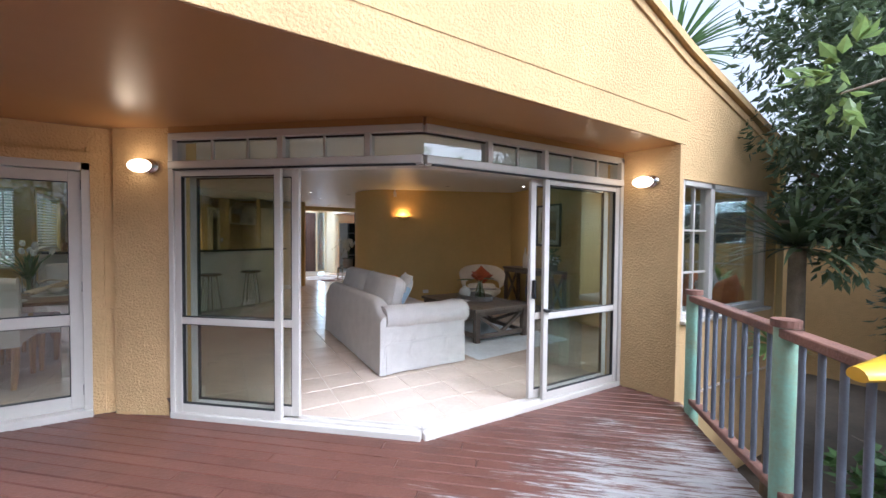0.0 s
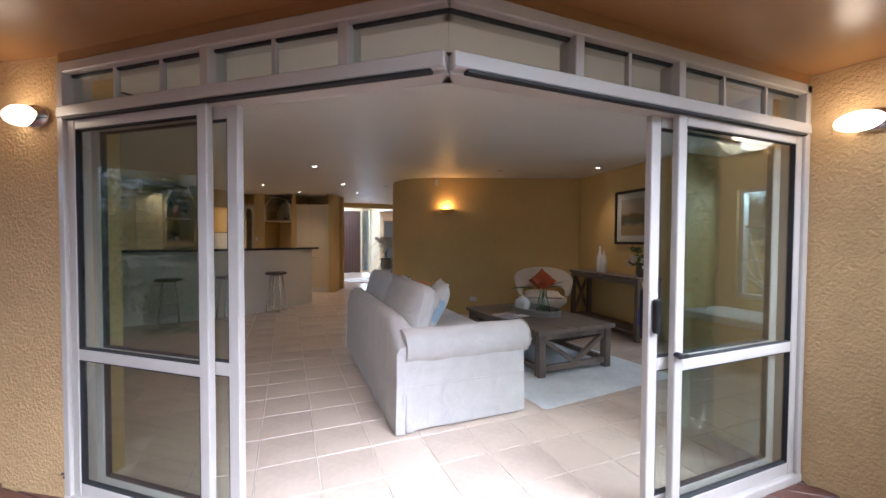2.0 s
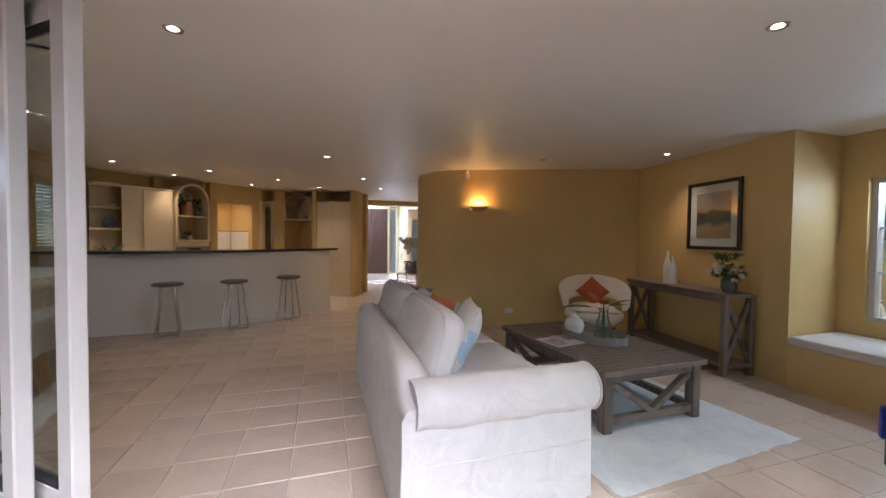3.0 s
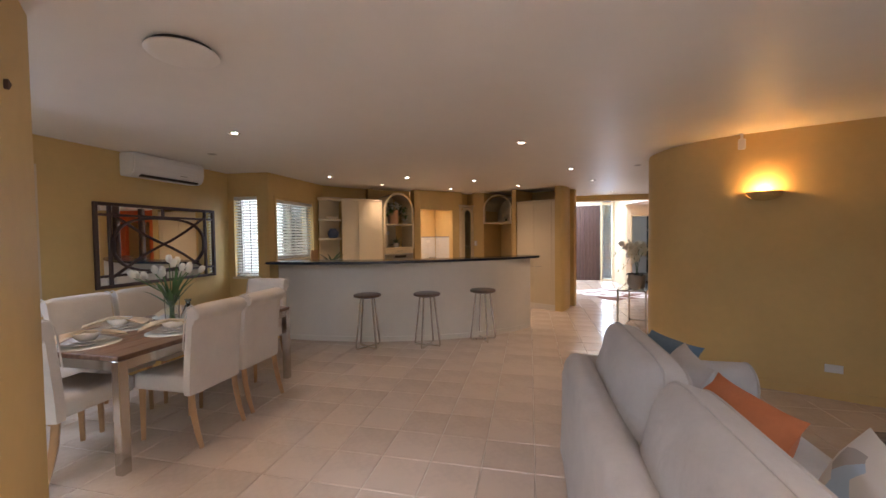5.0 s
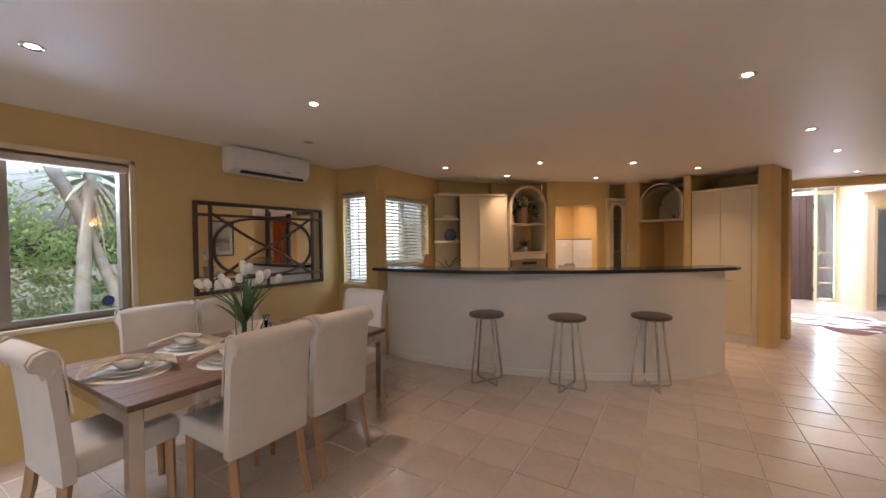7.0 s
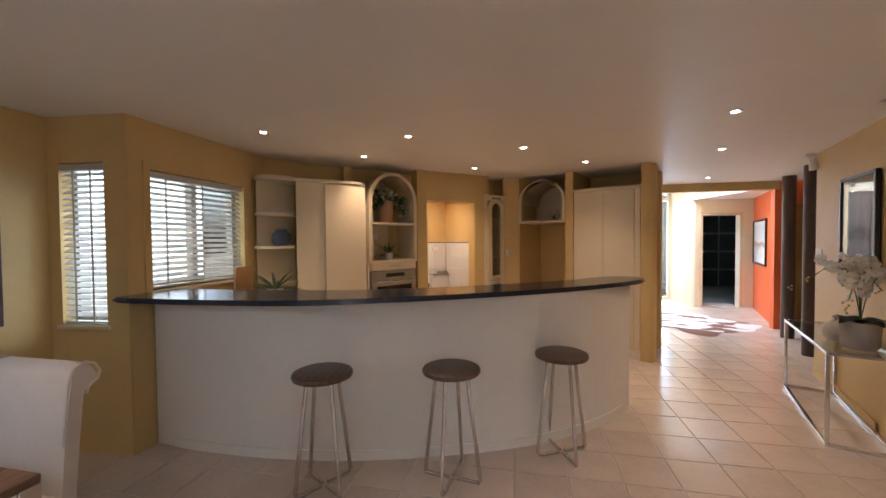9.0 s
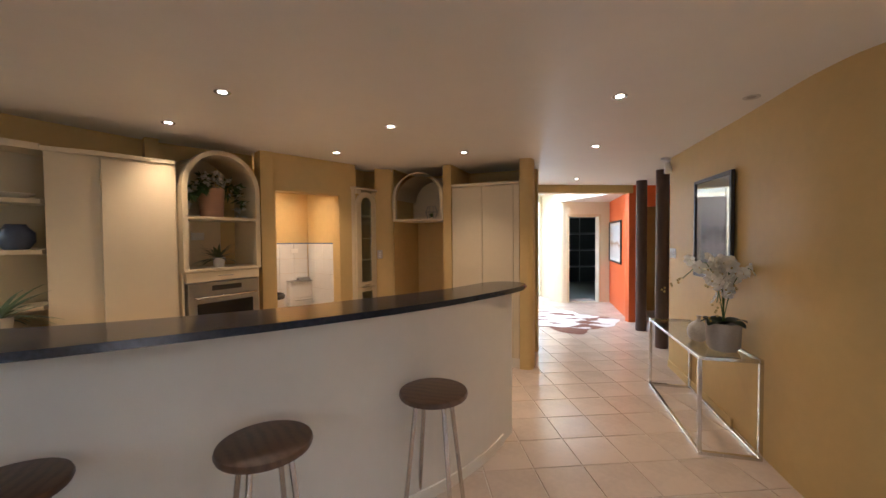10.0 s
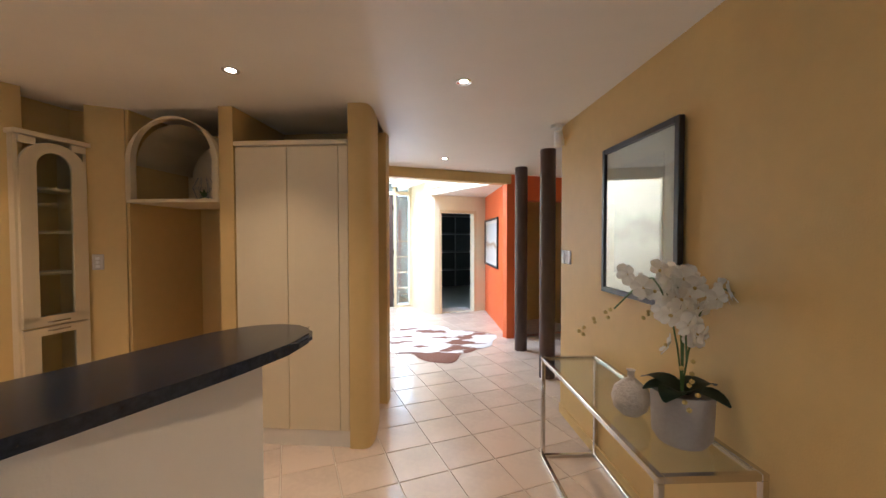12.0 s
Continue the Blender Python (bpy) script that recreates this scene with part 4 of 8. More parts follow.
def fence(p, q, h, material, label, step=0.16):
    th = thing("garden_fence", along(p, q), label, "fence")
    ln = (Vector(q) - Vector(p)).length
    k = int(ln / step)
    me = None
    for i in range(k):
        if me is None:
            bm = B()
            box(bm, 0, 0, -1.0, step - 0.008, 0.022, h, 0.003)
            o = part("board", bm, material, th)
            me = o.data
        else:
            o = new("board", me)
            o.parent = th
        o.location = (i * step, random.uniform(-.003, .003), 0)
    bm = B()
    box(bm, 0, 0.022, 0.2, ln, 0.07, 0.3)
    part("rail", bm, material, th)


FENCE = mat("grey_fence_wood", (0.24, 0.20, 0.15), 0.85, var=0.35, scale=5, bump=0.4, wave=('Z', 2, 5))
fence((-8.0, -9.5), (7.5, -9.5), 0.9, FENCE, "weathered timber garden fence")
# yellow garden wall and roof seen through the window seat window
bm = B()
box(bm, 10.4, -1.0, -1.0, 10.6, 9.0, 1.35)
setting("wall_garden", bm, STUCCO, "yellow plastered garden wall", "wall")
bm = B()
prism(bm, [(11.4, -1.0), (14.5, -1.0), (14.5, 9.0), (11.4, 9.0)], 1.75, 2.3)
setting("roof_neighbour", bm, mat("dark_roof", (0.09, 0.09, 0.10), 0.6, var=0.2), "dark flat roof of the neighbouring house", "roof")
tree(9.2, 4.6, "tree", "bare pale branches by the garden wall", [(0, 0, 0), (0.1, 0, 1.2), (0, 0.3, 2.6)], 0.08, rnd_limbs(8, 1.2, 2.4, 1.5, 33), [(0, 0, 2.6, 0.6)], 160, 0.10, LEAF, PALEBARK, 34)
strap_tree(8.6, 2.9, 1.7, (0, 0), 50, 0.6, 35, BARK, LEAF_LIGHT, "green strap-leaved plant outside the window seat")


# ---------------------------------------------------------------- living room: sofa
def drape(bm, x0, y0, x1, y1, z0, z1, seed, amp=0.010, n=26):
    """A loose skirted box: its sides hang with soft folds that widen towards the floor."""
    path = []
    per = [(x0, y0, x1, y0), (x1, y0, x1, y1), (x1, y1, x0, y1), (x0, y1, x0, y0)]
    for ax, ay, bx, by in per:
        k = max(3, int(n * math.hypot(bx - ax, by - ay)))
        for i in range(k):
            f_ = i / k
            path.append((ax + (bx - ax) * f_, ay + (by - ay) * f_, (by - ay), -(bx - ax)))
    rows = []
    for j in range(7):
        g = j / 6
        z = z1 + (z0 - z1) * g
        row = []
        for x, y, nx, ny in path:
            ln = math.hypot(nx, ny)
            w = noise.noise(Vector((x * 5.0 + seed, y * 5.0, z * 0.8))) * amp * (0.25 + g * 1.6) + 0.012 * g
            row.append(bm.verts.new((x + nx / ln * w, y + ny / ln * w, z)))
        rows.append(row)
    k = len(path)
    for a, b in zip(rows, rows[1:]):
        for i in range(k):
            bm.faces.new((a[i], b[i], b[(i + 1) % k], a[(i + 1) % k]))
    bm.faces.new(rows[0])
    bm.faces.new(rows[-1][::-1])
    return bm


def boxed_cushion(bm, hx, hy, hz, seed):
    """A plump cushion with a boxed edge and slight dents, its centre at the origin."""
    rows = []
    for j in range(19):
        ph = math.pi * (j / 18 - 0.5)
        cz, sz = abs(math.cos(ph)) ** 0.55, abs(math.sin(ph)) ** 0.62 * (1 if ph > 0 else -1)
        row = []
        for i in range(56):
            a = 2 * math.pi * i / 56
            ca, sa = math.cos(a), math.sin(a)
            x = hx * cz * abs(ca) ** 0.3 * (1 if ca > 0 else -1)
            y = hy * cz * abs(sa) ** 0.3 * (1 if sa > 0 else -1)
            dent = 1 + 0.16 * noise.noise(Vector((x * 7 + seed, y * 5, sz)))
            row.append(bm.verts.new((x, y, hz * sz * dent)))
        rows.append(row)
    for a, b in zip(rows, rows[1:]):
        for i in range(56):
            bm.faces.new((a[i], a[(i + 1) % 56], b[(i + 1) % 56], b[i]))
    bmesh.ops.remove_doubles(bm, verts=bm.verts[:], dist=0.0005)


SOFA = at(2.535, 3.195)
sofa = thing("sofa", SOFA, "off-white linen slipcovered three-seat sofa with rolled arms", "sofa")
L_ = 2.32
bm = B()
drape(bm, 0.02, 0.03, 1.0, L_ - 0.03, 0.012, 0.42, 1.0)
part("skirted_base", bm, LINEN, sofa, "", True)
for y0 in (0.0, L_ - 0.24):
    bm = B()
    drape(bm, 0.06, y0 + 0.02, 1.02, y0 + 0.22, 0.012, 0.56, 3.0 + y0, 0.007)
    arm = part("arm", bm, LINEN, sofa, "", True)
    bm = B()
    yc = y0 + (0.10 if y0 == 0 else 0.14)
    pts = [(0.06 + 0.985 * i / 12, yc + 0.006 * math.sin(i * 1.7), 0.575) for i in range(13)]
    tube(bm, pts, 0.125, 18, taper=[0.97, 0.99] + [1.0] * 9 + [1.0, 0.985])
    part("rolled_top", bm, LINEN, arm, "", True)
    bm = B()
    tube(bm, [(1.05, yc + 0.122 * math.cos(a), 0.575 + 0.122 * math.sin(a)) for a in (2 * math.pi * i / 24 for i in range(24))], 0.006, 6, True)
    part("piping", bm, LINEN, arm, "", True)
    # sewn seam of the skirt, and the corner pleat
    bm = B()
    ys = y0 + (0.012 if y0 == 0 else 0.228)
    tube(bm, [(0.07 + 0.95 * i / 12, ys + 0.002 * math.sin(i * 2.3), 0.315 + 0.003 * math.sin(i * 1.3)) for i in range(13)], 0.0045, 6)
    part("skirt_seam", bm, LINEN, arm, "", True)
    bm = B()
    sg = -1 if y0 == 0 else 1
    ye = 0.0 if y0 == 0 else L_
    for k, (xa, xb) in enumerate(((-0.012, 0.052), (0.060, 0.120))):
        lo_ = [bm.verts.new((x, ye + sg * o_, 0.012)) for x, o_ in ((xa, 0.012), (xb, 0.026 - 0.010 * k), (xb, -0.02), (xa, -0.02))]
        up_ = [bm.verts.new((x, ye + sg * o_, 0.312)) for x, o_ in ((xa + 0.01, -0.012), (xb - 0.002, -0.010), (xb - 0.002, -0.03), (xa + 0.01, -0.03))]
        for j in range(4):
            bm.faces.new((lo_[j], lo_[(j + 1) % 4], up_[(j + 1) % 4], up_[j]))
        bm.faces.new(up_)
        bm.faces.new(lo_[::-1])
    bmesh.ops.recalc_face_normals(bm, faces=bm.faces[:])
    part("corner_pleat", bm, LINEN, arm)
# back: an upright frame that slopes down to the arms
bm = B()
n_ = 28
rows = []
for i in range(n_ + 1):
    s = i / n_
    y = 0.01 + (L_ - 0.02) * s
    e_ = min(s, 1 - s) * L_
    top = 0.60 + 0.17 * (1 - math.exp(-(e_ / 0.16) ** 2))
    wv = noise.noise(Vector((y * 4, 0.3, 1.1)))
    sec = [(-0.012 + wv * 0.012, 0.012), (0.0 + wv * 0.006, 0.25), (0.0, 0.45), (0.0, top - 0.05), (0.03, top - 0.008), (0.08, top), (0.13, top - 0.02), (0.18, top - 0.08), (0.24, 0.45), (0.24, 0.2)]
    rows.append([bm.verts.new((a, y, b)) for a, b in sec])
for a, b in zip(rows, rows[1:]):
    for j in range(len(a) - 1):
        bm.faces.new((a[j], a[j + 1], b[j + 1], b[j]))
bm.faces.new(rows[0])
bm.faces.new(rows[-1][::-1])
part("back", bm, LINEN, sofa, "", True)
for i in range(2):
    y0 = 0.23 + i * 0.93
    bm = B()
    soft_box(bm, 0.20, y0 + 0.005, 0.40, 1.02, y0 + 0.925, 0.55, 0.05, 4)
    part("seat_cushion", bm, LINEN, sofa, "", True)
    bm = B()
    boxed_cushion(bm, 0.27, 0.468, 0.118, 4 + i)
    cu = part("back_cushion", bm, LINEN, sofa, "plump linen back cushion", True, pose(0.265, y0 + 0.46, 0.705, 0, -76, 0))
    for zc in (-0.046, 0.046):
        bm = B()
        loop = []
        for k in range(64):
            a = 2 * math.pi * k / 64
            ca, sa = math.cos(a), math.sin(a)
            p = Vector((0.27 * abs(ca) ** 0.3 * (1 if ca > 0 else -1), 0.468 * abs(sa) ** 0.3 * (1 if sa > 0 else -1), zc))
            loop.append(tuple(p * (0.988 + 0.004 * math.sin(5 * a))))
        tube(bm, loop, 0.0055, 5, True)
        part("piping", bm, LINEN, cu, "", True)



def scatter(name, label, m, size, thick, material, seed):
    bm = B()
    pillow(bm, size[0], size[1], thick, 12, 0.5, 0.014, seed=seed)
    ob = put(name, bm, material, True)
    ob.matrix_basis = m
    return tagged(ob, label, "cushion", "scatter cushions")


def print_cloth():
    m = mat("printed_cloth", (0.66, 0.63, 0.58), 0.9, var=0.1, scale=8, bump=0.3, bscale=300)
    n, l = m.node_tree.nodes, m.node_tree.links
    b = n["Principled BSDF"]
    tc = n.new("ShaderNodeTexCoord")
    vo = n.new("ShaderNodeTexVoronoi")
    vo.inputs["Scale"].default_value = 9
    l.new(tc.outputs["Object"], vo.inputs["Vector"])
    rp = n.new("ShaderNodeValToRGB")
    rp.color_ramp.interpolation = 'CONSTANT'
    for p, c in ((0.0, (0.68, 0.66, 0.62)), (0.45, (0.42, 0.55, 0.66)), (0.66, (0.40, 0.38, 0.36)), (0.78, (0.68, 0.66, 0.62))):
        e = rp.color_ramp.elements.new(p) if p else rp.color_ramp.elements[0]
        e.color = (*c, 1)
    sx = n.new("ShaderNodeSeparateColor")
    l.new(vo.outputs["Color"], sx.inputs[0])
    l.new(sx.outputs[0], rp.inputs[0])
    l.new(rp.outputs[0], b.inputs["Base Color"])
    return m


RUST = mat("rust_velvet", (0.38, 0.085, 0.03), 0.8, var=0.2, scale=6, bump=0.2, bscale=300)
ORANGECLOTH = mat("orange_cloth", (0.58, 0.20, 0.075), 0.85, var=0.12, scale=6, bump=0.2, bscale=300)
BLUECLOTH = mat("blue_grey_cloth", (0.13, 0.20, 0.27), 0.9, var=0.2, scale=6, bump=0.2, bscale=300)
scatter("cushion", "square printed cushion in white, pale blue and grey on the sofa", SOFA @ pose(0.49, 0.60, 0.765, 0, -66, -14), (0.46, 0.46), 0.16, print_cloth(), 3)
scatter("cushion", "plain orange cushion leaning on the sofa back", SOFA @ pose(0.44, 1.10, 0.745, 0, -60, 8), (0.42, 0.42), 0.15, ORANGECLOTH, 5)
scatter("cushion", "grey linen cushion leaning on the sofa back", SOFA @ pose(0.43, 1.55, 0.745, 0, -62, -6), (0.42, 0.42), 0.15, LINEN, 6)
scatter("cushion", "dark blue cushion at the far sofa arm", SOFA @ pose(0.47, 1.92, 0.735, 0, -55, 20), (0.40, 0.40), 0.14, BLUECLOTH, 7)

# ---------------------------------------------------------------- rug
RUG = mat("pale_rug", (0.70, 0.725, 0.72), 0.95, var=0.22, scale=2.2, bump=0.8, bscale=120)
bm = B()
rng = random.Random(2)
top = {}
W_, D_R = 1.66, 2.35
for i in range(34):
    for j in range(46):
        x, y = W_ * i / 33, D_R * j / 45
        edge = i in (0, 33) or j in (0, 45)
        z = 0.004 if edge else 0.009 + rng.uniform(0, 0.011)
        top[i, j] = bm.verts.new((x + (rng.uniform(-.008, .008) if edge else 0), y + (rng.uniform(-.008, .008) if edge else 0), z))
for i in range(33):
    for j in range(45):
        bm.faces.new((top[i, j], top[i + 1, j], top[i + 1, j + 1], top[i, j + 1]))
rg = put("rug", bm, RUG, True)
rg.matrix_basis = at(3.72, 3.15, 0, 5)
tagged(rg, "pale blue-grey shaggy rug under the coffee table", "rug")


# ---------------------------------------------------------------- coffee table and what stands on it
ct = thing("coffee_table", at(4.06, 3.70, 0.012, 2), "weathered grey wooden coffee table with crossed braces", "coffee table")
CW, CD, CH = 0.92, 1.42, 0.455
for i in range(6):
    bm = B()
    box(bm, -0.03 + i * (CW + 0.06) / 6 + 0.001, -0.03, CH - 0.04, -0.03 + (i + 1) * (CW + 0.06) / 6 - 0.001, CD + 0.03, CH, 0.004)
    part("top_plank", bm, GREYWOOD, ct)
for x in (0.0, CW - 0.075):
    for y in (0.0, CD - 0.075):
        bm = B()
        box(bm, x, y, 0, x + 0.075, y + 0.075, CH - 0.04, 0.004)
        part("leg", bm, GREYWOOD, ct)
for b in ((0.075, 0.012, 0.05, CW - 0.075, 0.062, 0.105), (0.075, CD - 0.062, 0.05, CW - 0.075, CD - 0.012, 0.105), (0.012, 0.075, 0.05, 0.062, CD - 0.075, 0.105),
          (CW - 0.062, 0.075, 0.05, CW - 0.012, CD - 0.075, 0.105), (0.075, 0.012, CH - 0.10, CW - 0.075, 0.052, CH - 0.04), (0.075, CD - 0.052, CH - 0.10, CW - 0.075, CD - 0.012, CH - 0.04),
          (0.012, 0.075, CH - 0.10, 0.052, CD - 0.075, CH - 0.04), (CW - 0.052, 0.075, CH - 0.10, CW - 0.012, CD - 0.075, CH - 0.04)):
    bm = B()
    box(bm, *b, 0.003)
    part("rail", bm, GREYWOOD, ct)
for y in (0.037, CD - 0.037):
    for a, b in ((0.09, CW / 2), (CW - 0.09, CW / 2)):
        bm = B()
        bar(bm, (a, y, CH - 0.11), (b, y, 0.10), 0.045, 0.04)
        part("brace", bm, GREYWOOD, ct)
for x in (0.037, CW - 0.037):
    for a, b in ((0.09, CD / 2), (CD - 0.09, CD / 2)):
        bm = B()
        bar(bm, (x, a, CH - 0.11), (x, b, 0.10), 0.045, 0.04)
        part("brace", bm, GREYWOOD, ct)
TOP = CH + 0.012
th = thing("woven_tray", at(4.57, 4.47, TOP, 8), "oval tray of twisted grey wire on the coffee table", "tray")
bm = B()
for k in range(5):
    for ph in range(3):
        tube(bm, [(0.21 * math.cos(a) * (1 + 0.03 * math.sin(7 * a + ph * 2 + k)), 0.32 * math.sin(a) * (1 + 0.03 * math.cos(6 * a + ph)), 0.012 + 0.012 * k + 0.010 * math.sin(9 * a + ph * 2))
                  for a in (2 * math.pi * i / 40 for i in range(40))], 0.0045, 5, True)
part("wire_rim", bm, ALU_DARK, th)
bm = B()
lathe(bm, [(0.0, 0.004), (0.20, 0.004), (0.20, 0.0), (0.0, 0.0)], 28)
bmesh.ops.scale(bm, vec=(1, 1.5, 1), verts=bm.verts)
part("base", bm, ALU_DARK, th)
th = thing("glass_vase", at(4.55, 4.31, TOP + 0.006), "tall clear glass bottle vase with tropical leaves", "vase")
bm = B()
lathe(bm, [(0.0, 0.0), (0.075, 0.0), (0.082, 0.03), (0.070, 0.12), (0.042, 0.22), (0.034, 0.27), (0.044, 0.30), (0.041, 0.30), (0.031, 0.27), (0.038, 0.22), (0.066, 0.12), (0.077, 0.03), (0.07, 0.008), (0.0, 0.008)], 24)
o = part("bottle", bm, glass("green_tint_glass", (0.80, 0.90, 0.84)), th, "", True)
for a, L2, el, mt in ((2.9, 0.40, 0.30, LEAF), (0.2, 0.34, 0.35, LEAF), (1.7, 0.30, 0.9, RUST), (4.0, 0.22, 1.1, RUST), (5.3, 0.30, 0.75, RUST)):
    bm = B()
    d = Vector((math.cos(a) * math.cos(el), math.sin(a) * math.cos(el), math.sin(el)))
    s = Vector((-math.sin(a), math.cos(a), 0))
    base = Vector((0, 0, 0.29))
    prev = None
    for k in range(9):
        f_ = k / 8
        w = 0.045 * math.sin(math.pi * min(1, f_ * 0.96 + 0.02)) ** 0.8 if f_ > 0.25 else 0.004
        p = base + d * L2 * f_ + Vector((0, 0, -0.10 * f_ * f_))
        ring = [bm.verts.new(p + s * w), bm.verts.new(p + Vector((0, 0, -w * 0.3))), bm.verts.new(p - s * w)]
        if prev:
            bm.faces.new((prev[0], prev[1], ring[1], ring[0]))
            bm.faces.new((prev[1], prev[2], ring[2], ring[1]))
        prev = ring
    part("leaf", bm, mt, th, "rust-red leaf" if mt is RUST else "long green leaf", True)
for a in (0, 2, 4):
    bm = B()
    tube(bm, [(0.02 * math.cos(a), 0.02 * math.sin(a), 0.02), (0.01 * math.cos(a), 0.01 * math.sin(a), 0.2), (0, 0, 0.30)], 0.004, 5)
    part("stem", bm, LEAF, th)
th = thing("ginger_jar", at(4.50, 4.65, TOP + 0.006), "round white ceramic jar with a small lid", "jar")
bm = B()
lathe(bm, [(0.0, 0.0), (0.06, 0.0), (0.088, 0.04), (0.094, 0.09), (0.075, 0.135), (0.04, 0.155), (0.036, 0.16), (0.0, 0.16)], 24)
part("body", bm, WHITE, th, "", True)
bm = B()
lathe(bm, [(0.042, 0.158), (0.04, 0.17), (0.015, 0.178), (0.012, 0.188), (0.0, 0.19)], 20)
part("lid", bm, WHITE, th, "", True)
th = thing("magazine", at(4.22, 4.45, TOP, 10), "open glossy magazine lying on the coffee table", "magazine")
PAPER = mat("paper", (0.70, 0.68, 0.66), 0.5, var=0.04)
bm = B()
box(bm, -0.17, -0.14, 0.0, -0.001, 0.14, 0.007, 0.002)
part("page_block", bm, PAPER, th)
bm = B()
box(bm, 0.0, -0.14, 0.0, 0.17, 0.14, 0.009, 0.002)
part("page_block", bm, PAPER, th)
bm = B()
box(bm, 0.002, -0.138, 0.009, 0.05, 0.138, 0.016, 0.003)
part("curled_page", bm, PAPER, th)
INK = mat("printed_picture", (0.10, 0.06, 0.12), 0.4, var=0.8, scale=14, tint=(0.55, 0.50, 0.55))
bm = B()
box(bm, -0.155, -0.12, 0.007, -0.02, 0.06, 0.0078)
box(bm, 0.06, -0.02, 0.009, 0.155, 0.12, 0.0098)
part("picture", bm, INK, th)

# ---------------------------------------------------------------- armchair
ac = thing("armchair", at(5.76, 5.93, 0, -32), "white curved tub armchair on short dark legs", "armchair")
for x, y in ((-0.22, -0.24), (0.22, -0.24), (-0.22, 0.22), (0.22, 0.22)):
    bm = B()
    rod(bm, (x * 1.1, y * 1.1, 0.0), (x, y, 0.23), 0.013, 8, 0.024)
    part("leg", bm, DARKWOOD, ac, "dark tapered leg", True)
BOUCLE = mat("white_boucle", (0.70, 0.66, 0.58), 0.95, var=0.08, scale=9, bump=0.5, bscale=220)
bm = B()
rows = []
for z, k in ((0.22, 0.55), (0.25, 0.80), (0.31, 1.0), (0.36, 1.04), (0.39, 1.0), (0.40, 0.7)):
    rows.append([bm.verts.new((0.37 * k * math.cos(a), 0.36 * k * math.sin(a), z)) for a in (2 * math.pi * i / 28 for i in range(28))])
for a, b in zip(rows, rows[1:]):
    for i in range(28):
        bm.faces.new((a[i], a[(i + 1) % 28], b[(i + 1) % 28], b[i]))
bm.faces.new(rows[0][::-1])
bm.faces.new(rows[-1])
part("seat_shell", bm, BOUCLE, ac, "", True)
bm = B()
pillow(bm, 0.60, 0.58, 0.12, 12, 0.3, 0.006, (0.0, -0.01, 0.43))
part("seat_cushion", bm, BOUCLE, ac, "", True)
bm = B()
ring = []
for i in range(25):
    f_ = i / 24
    a = math.radians(-20 + 220 * f_)
    lift = 0.30 * math.sin(math.pi * f_) ** 0.55
    w = 0.045 + 0.10 * math.sin(math.pi * f_) ** 0.8
    rx, ry = 0.40, 0.36
    p = Vector((rx * math.cos(a), ry * math.sin(a) - 0.02, 0.47 + lift * 0.80))
    out = Vector((math.cos(a), math.sin(a), 0))
    prof_ = [p + out * 0.035 * math.cos(t) + Vector((0, 0, 1)) * w * math.sin(t) + out * 0.10 * (math.sin(t) * w / 0.14) for t in (2 * math.pi * j / 12 for j in range(12))]
    ring.append([bm.verts.new(q) for q in prof_])
for a, b in zip(ring, ring[1:]):
    for j in range(12):
        bm.faces.new((a[j], a[(j + 1) % 12], b[(j + 1) % 12], b[j]))
bm.faces.new(ring[0][::-1])
bm.faces.new(ring[-1])
part("curved_back", bm, BOUCLE, ac, "", True)
scatter("cushion", "rust-red cushion on the white armchair", at(5.76, 5.93, 0, -32) @ pose(0, 0.16, 0.64, 62, 0, 0) @ pose(0, 0, 0, 0, 0, 45), (0.33, 0.33), 0.12, RUST, 9)

# ---------------------------------------------------------------- console with a print above
RW0, RW1 = (6.42, 4.24), (6.70, 6.20)
cs = thing("console_table", along(RW0, RW1) @ pose(0.04, 0.03, 0), "weathered grey wooden console table with crossed ends", "console table")
SL, SD, SH = 1.52, 0.36, 0.84
bm = B()
box(bm, -0.02, 0.0, SH - 0.04, SL + 0.02, SD + 0.02, SH, 0.004)
part("tabletop", bm, GREYWOOD, cs)
bm = B()
box(bm, 0.0, 0.01, 0.09, SL, SD, 0.125, 0.004)
part("lower_shelf", bm, GREYWOOD, cs)
bm = B()
box(bm, 0.06, SD - 0.035, SH - 0.10, SL - 0.06, SD - 0.01, SH - 0.04)
part("apron", bm, GREYWOOD, cs)
for x in (0.0, SL - 0.06):
    for y in (0.0, SD - 0.06):
        for z0, z1 in ((0.0, 0.09), (0.125, SH - 0.04)):
            bm = B()
            box(bm, x, y, z0, x + 0.06, y + 0.06, z1, 0.003)
            part("leg", bm, GREYWOOD, cs)
    for a, b in (((0.16), (SH - 0.07)), ((SH - 0.07), (0.16))):
        bm = B()
        bar(bm, (x + 0.03, 0.05, a), (x + 0.03 + (0.004 if a < b else -0.004), SD - 0.05, b), 0.035, 0.04)
        part("brace", bm, GREYWOOD, cs)
CSM = along(RW0, RW1) @ pose(0.04, 0.03, SH)
for s, h in ((0.99, 0.40), (0.89, 0.34)):
    bm = B()
    r = 0.045
    lathe(bm, [(0.0, 0.0), (r, 0.0), (r * 1.05, 0.02), (r * 1.05, h * 0.55), (r * 0.7, h * 0.68), (0.016, h * 0.80), (0.014, h * 0.97), (0.018, h), (0.0, h)], 20)
    ob = put("bottle_vase", bm, WHITE, True)
    ob.matrix_basis = CSM @ pose(s, 0.20, 0.0)
    tagged(ob, "slim matt white ceramic bottle vase on the console", "vase", "white bottle vases")
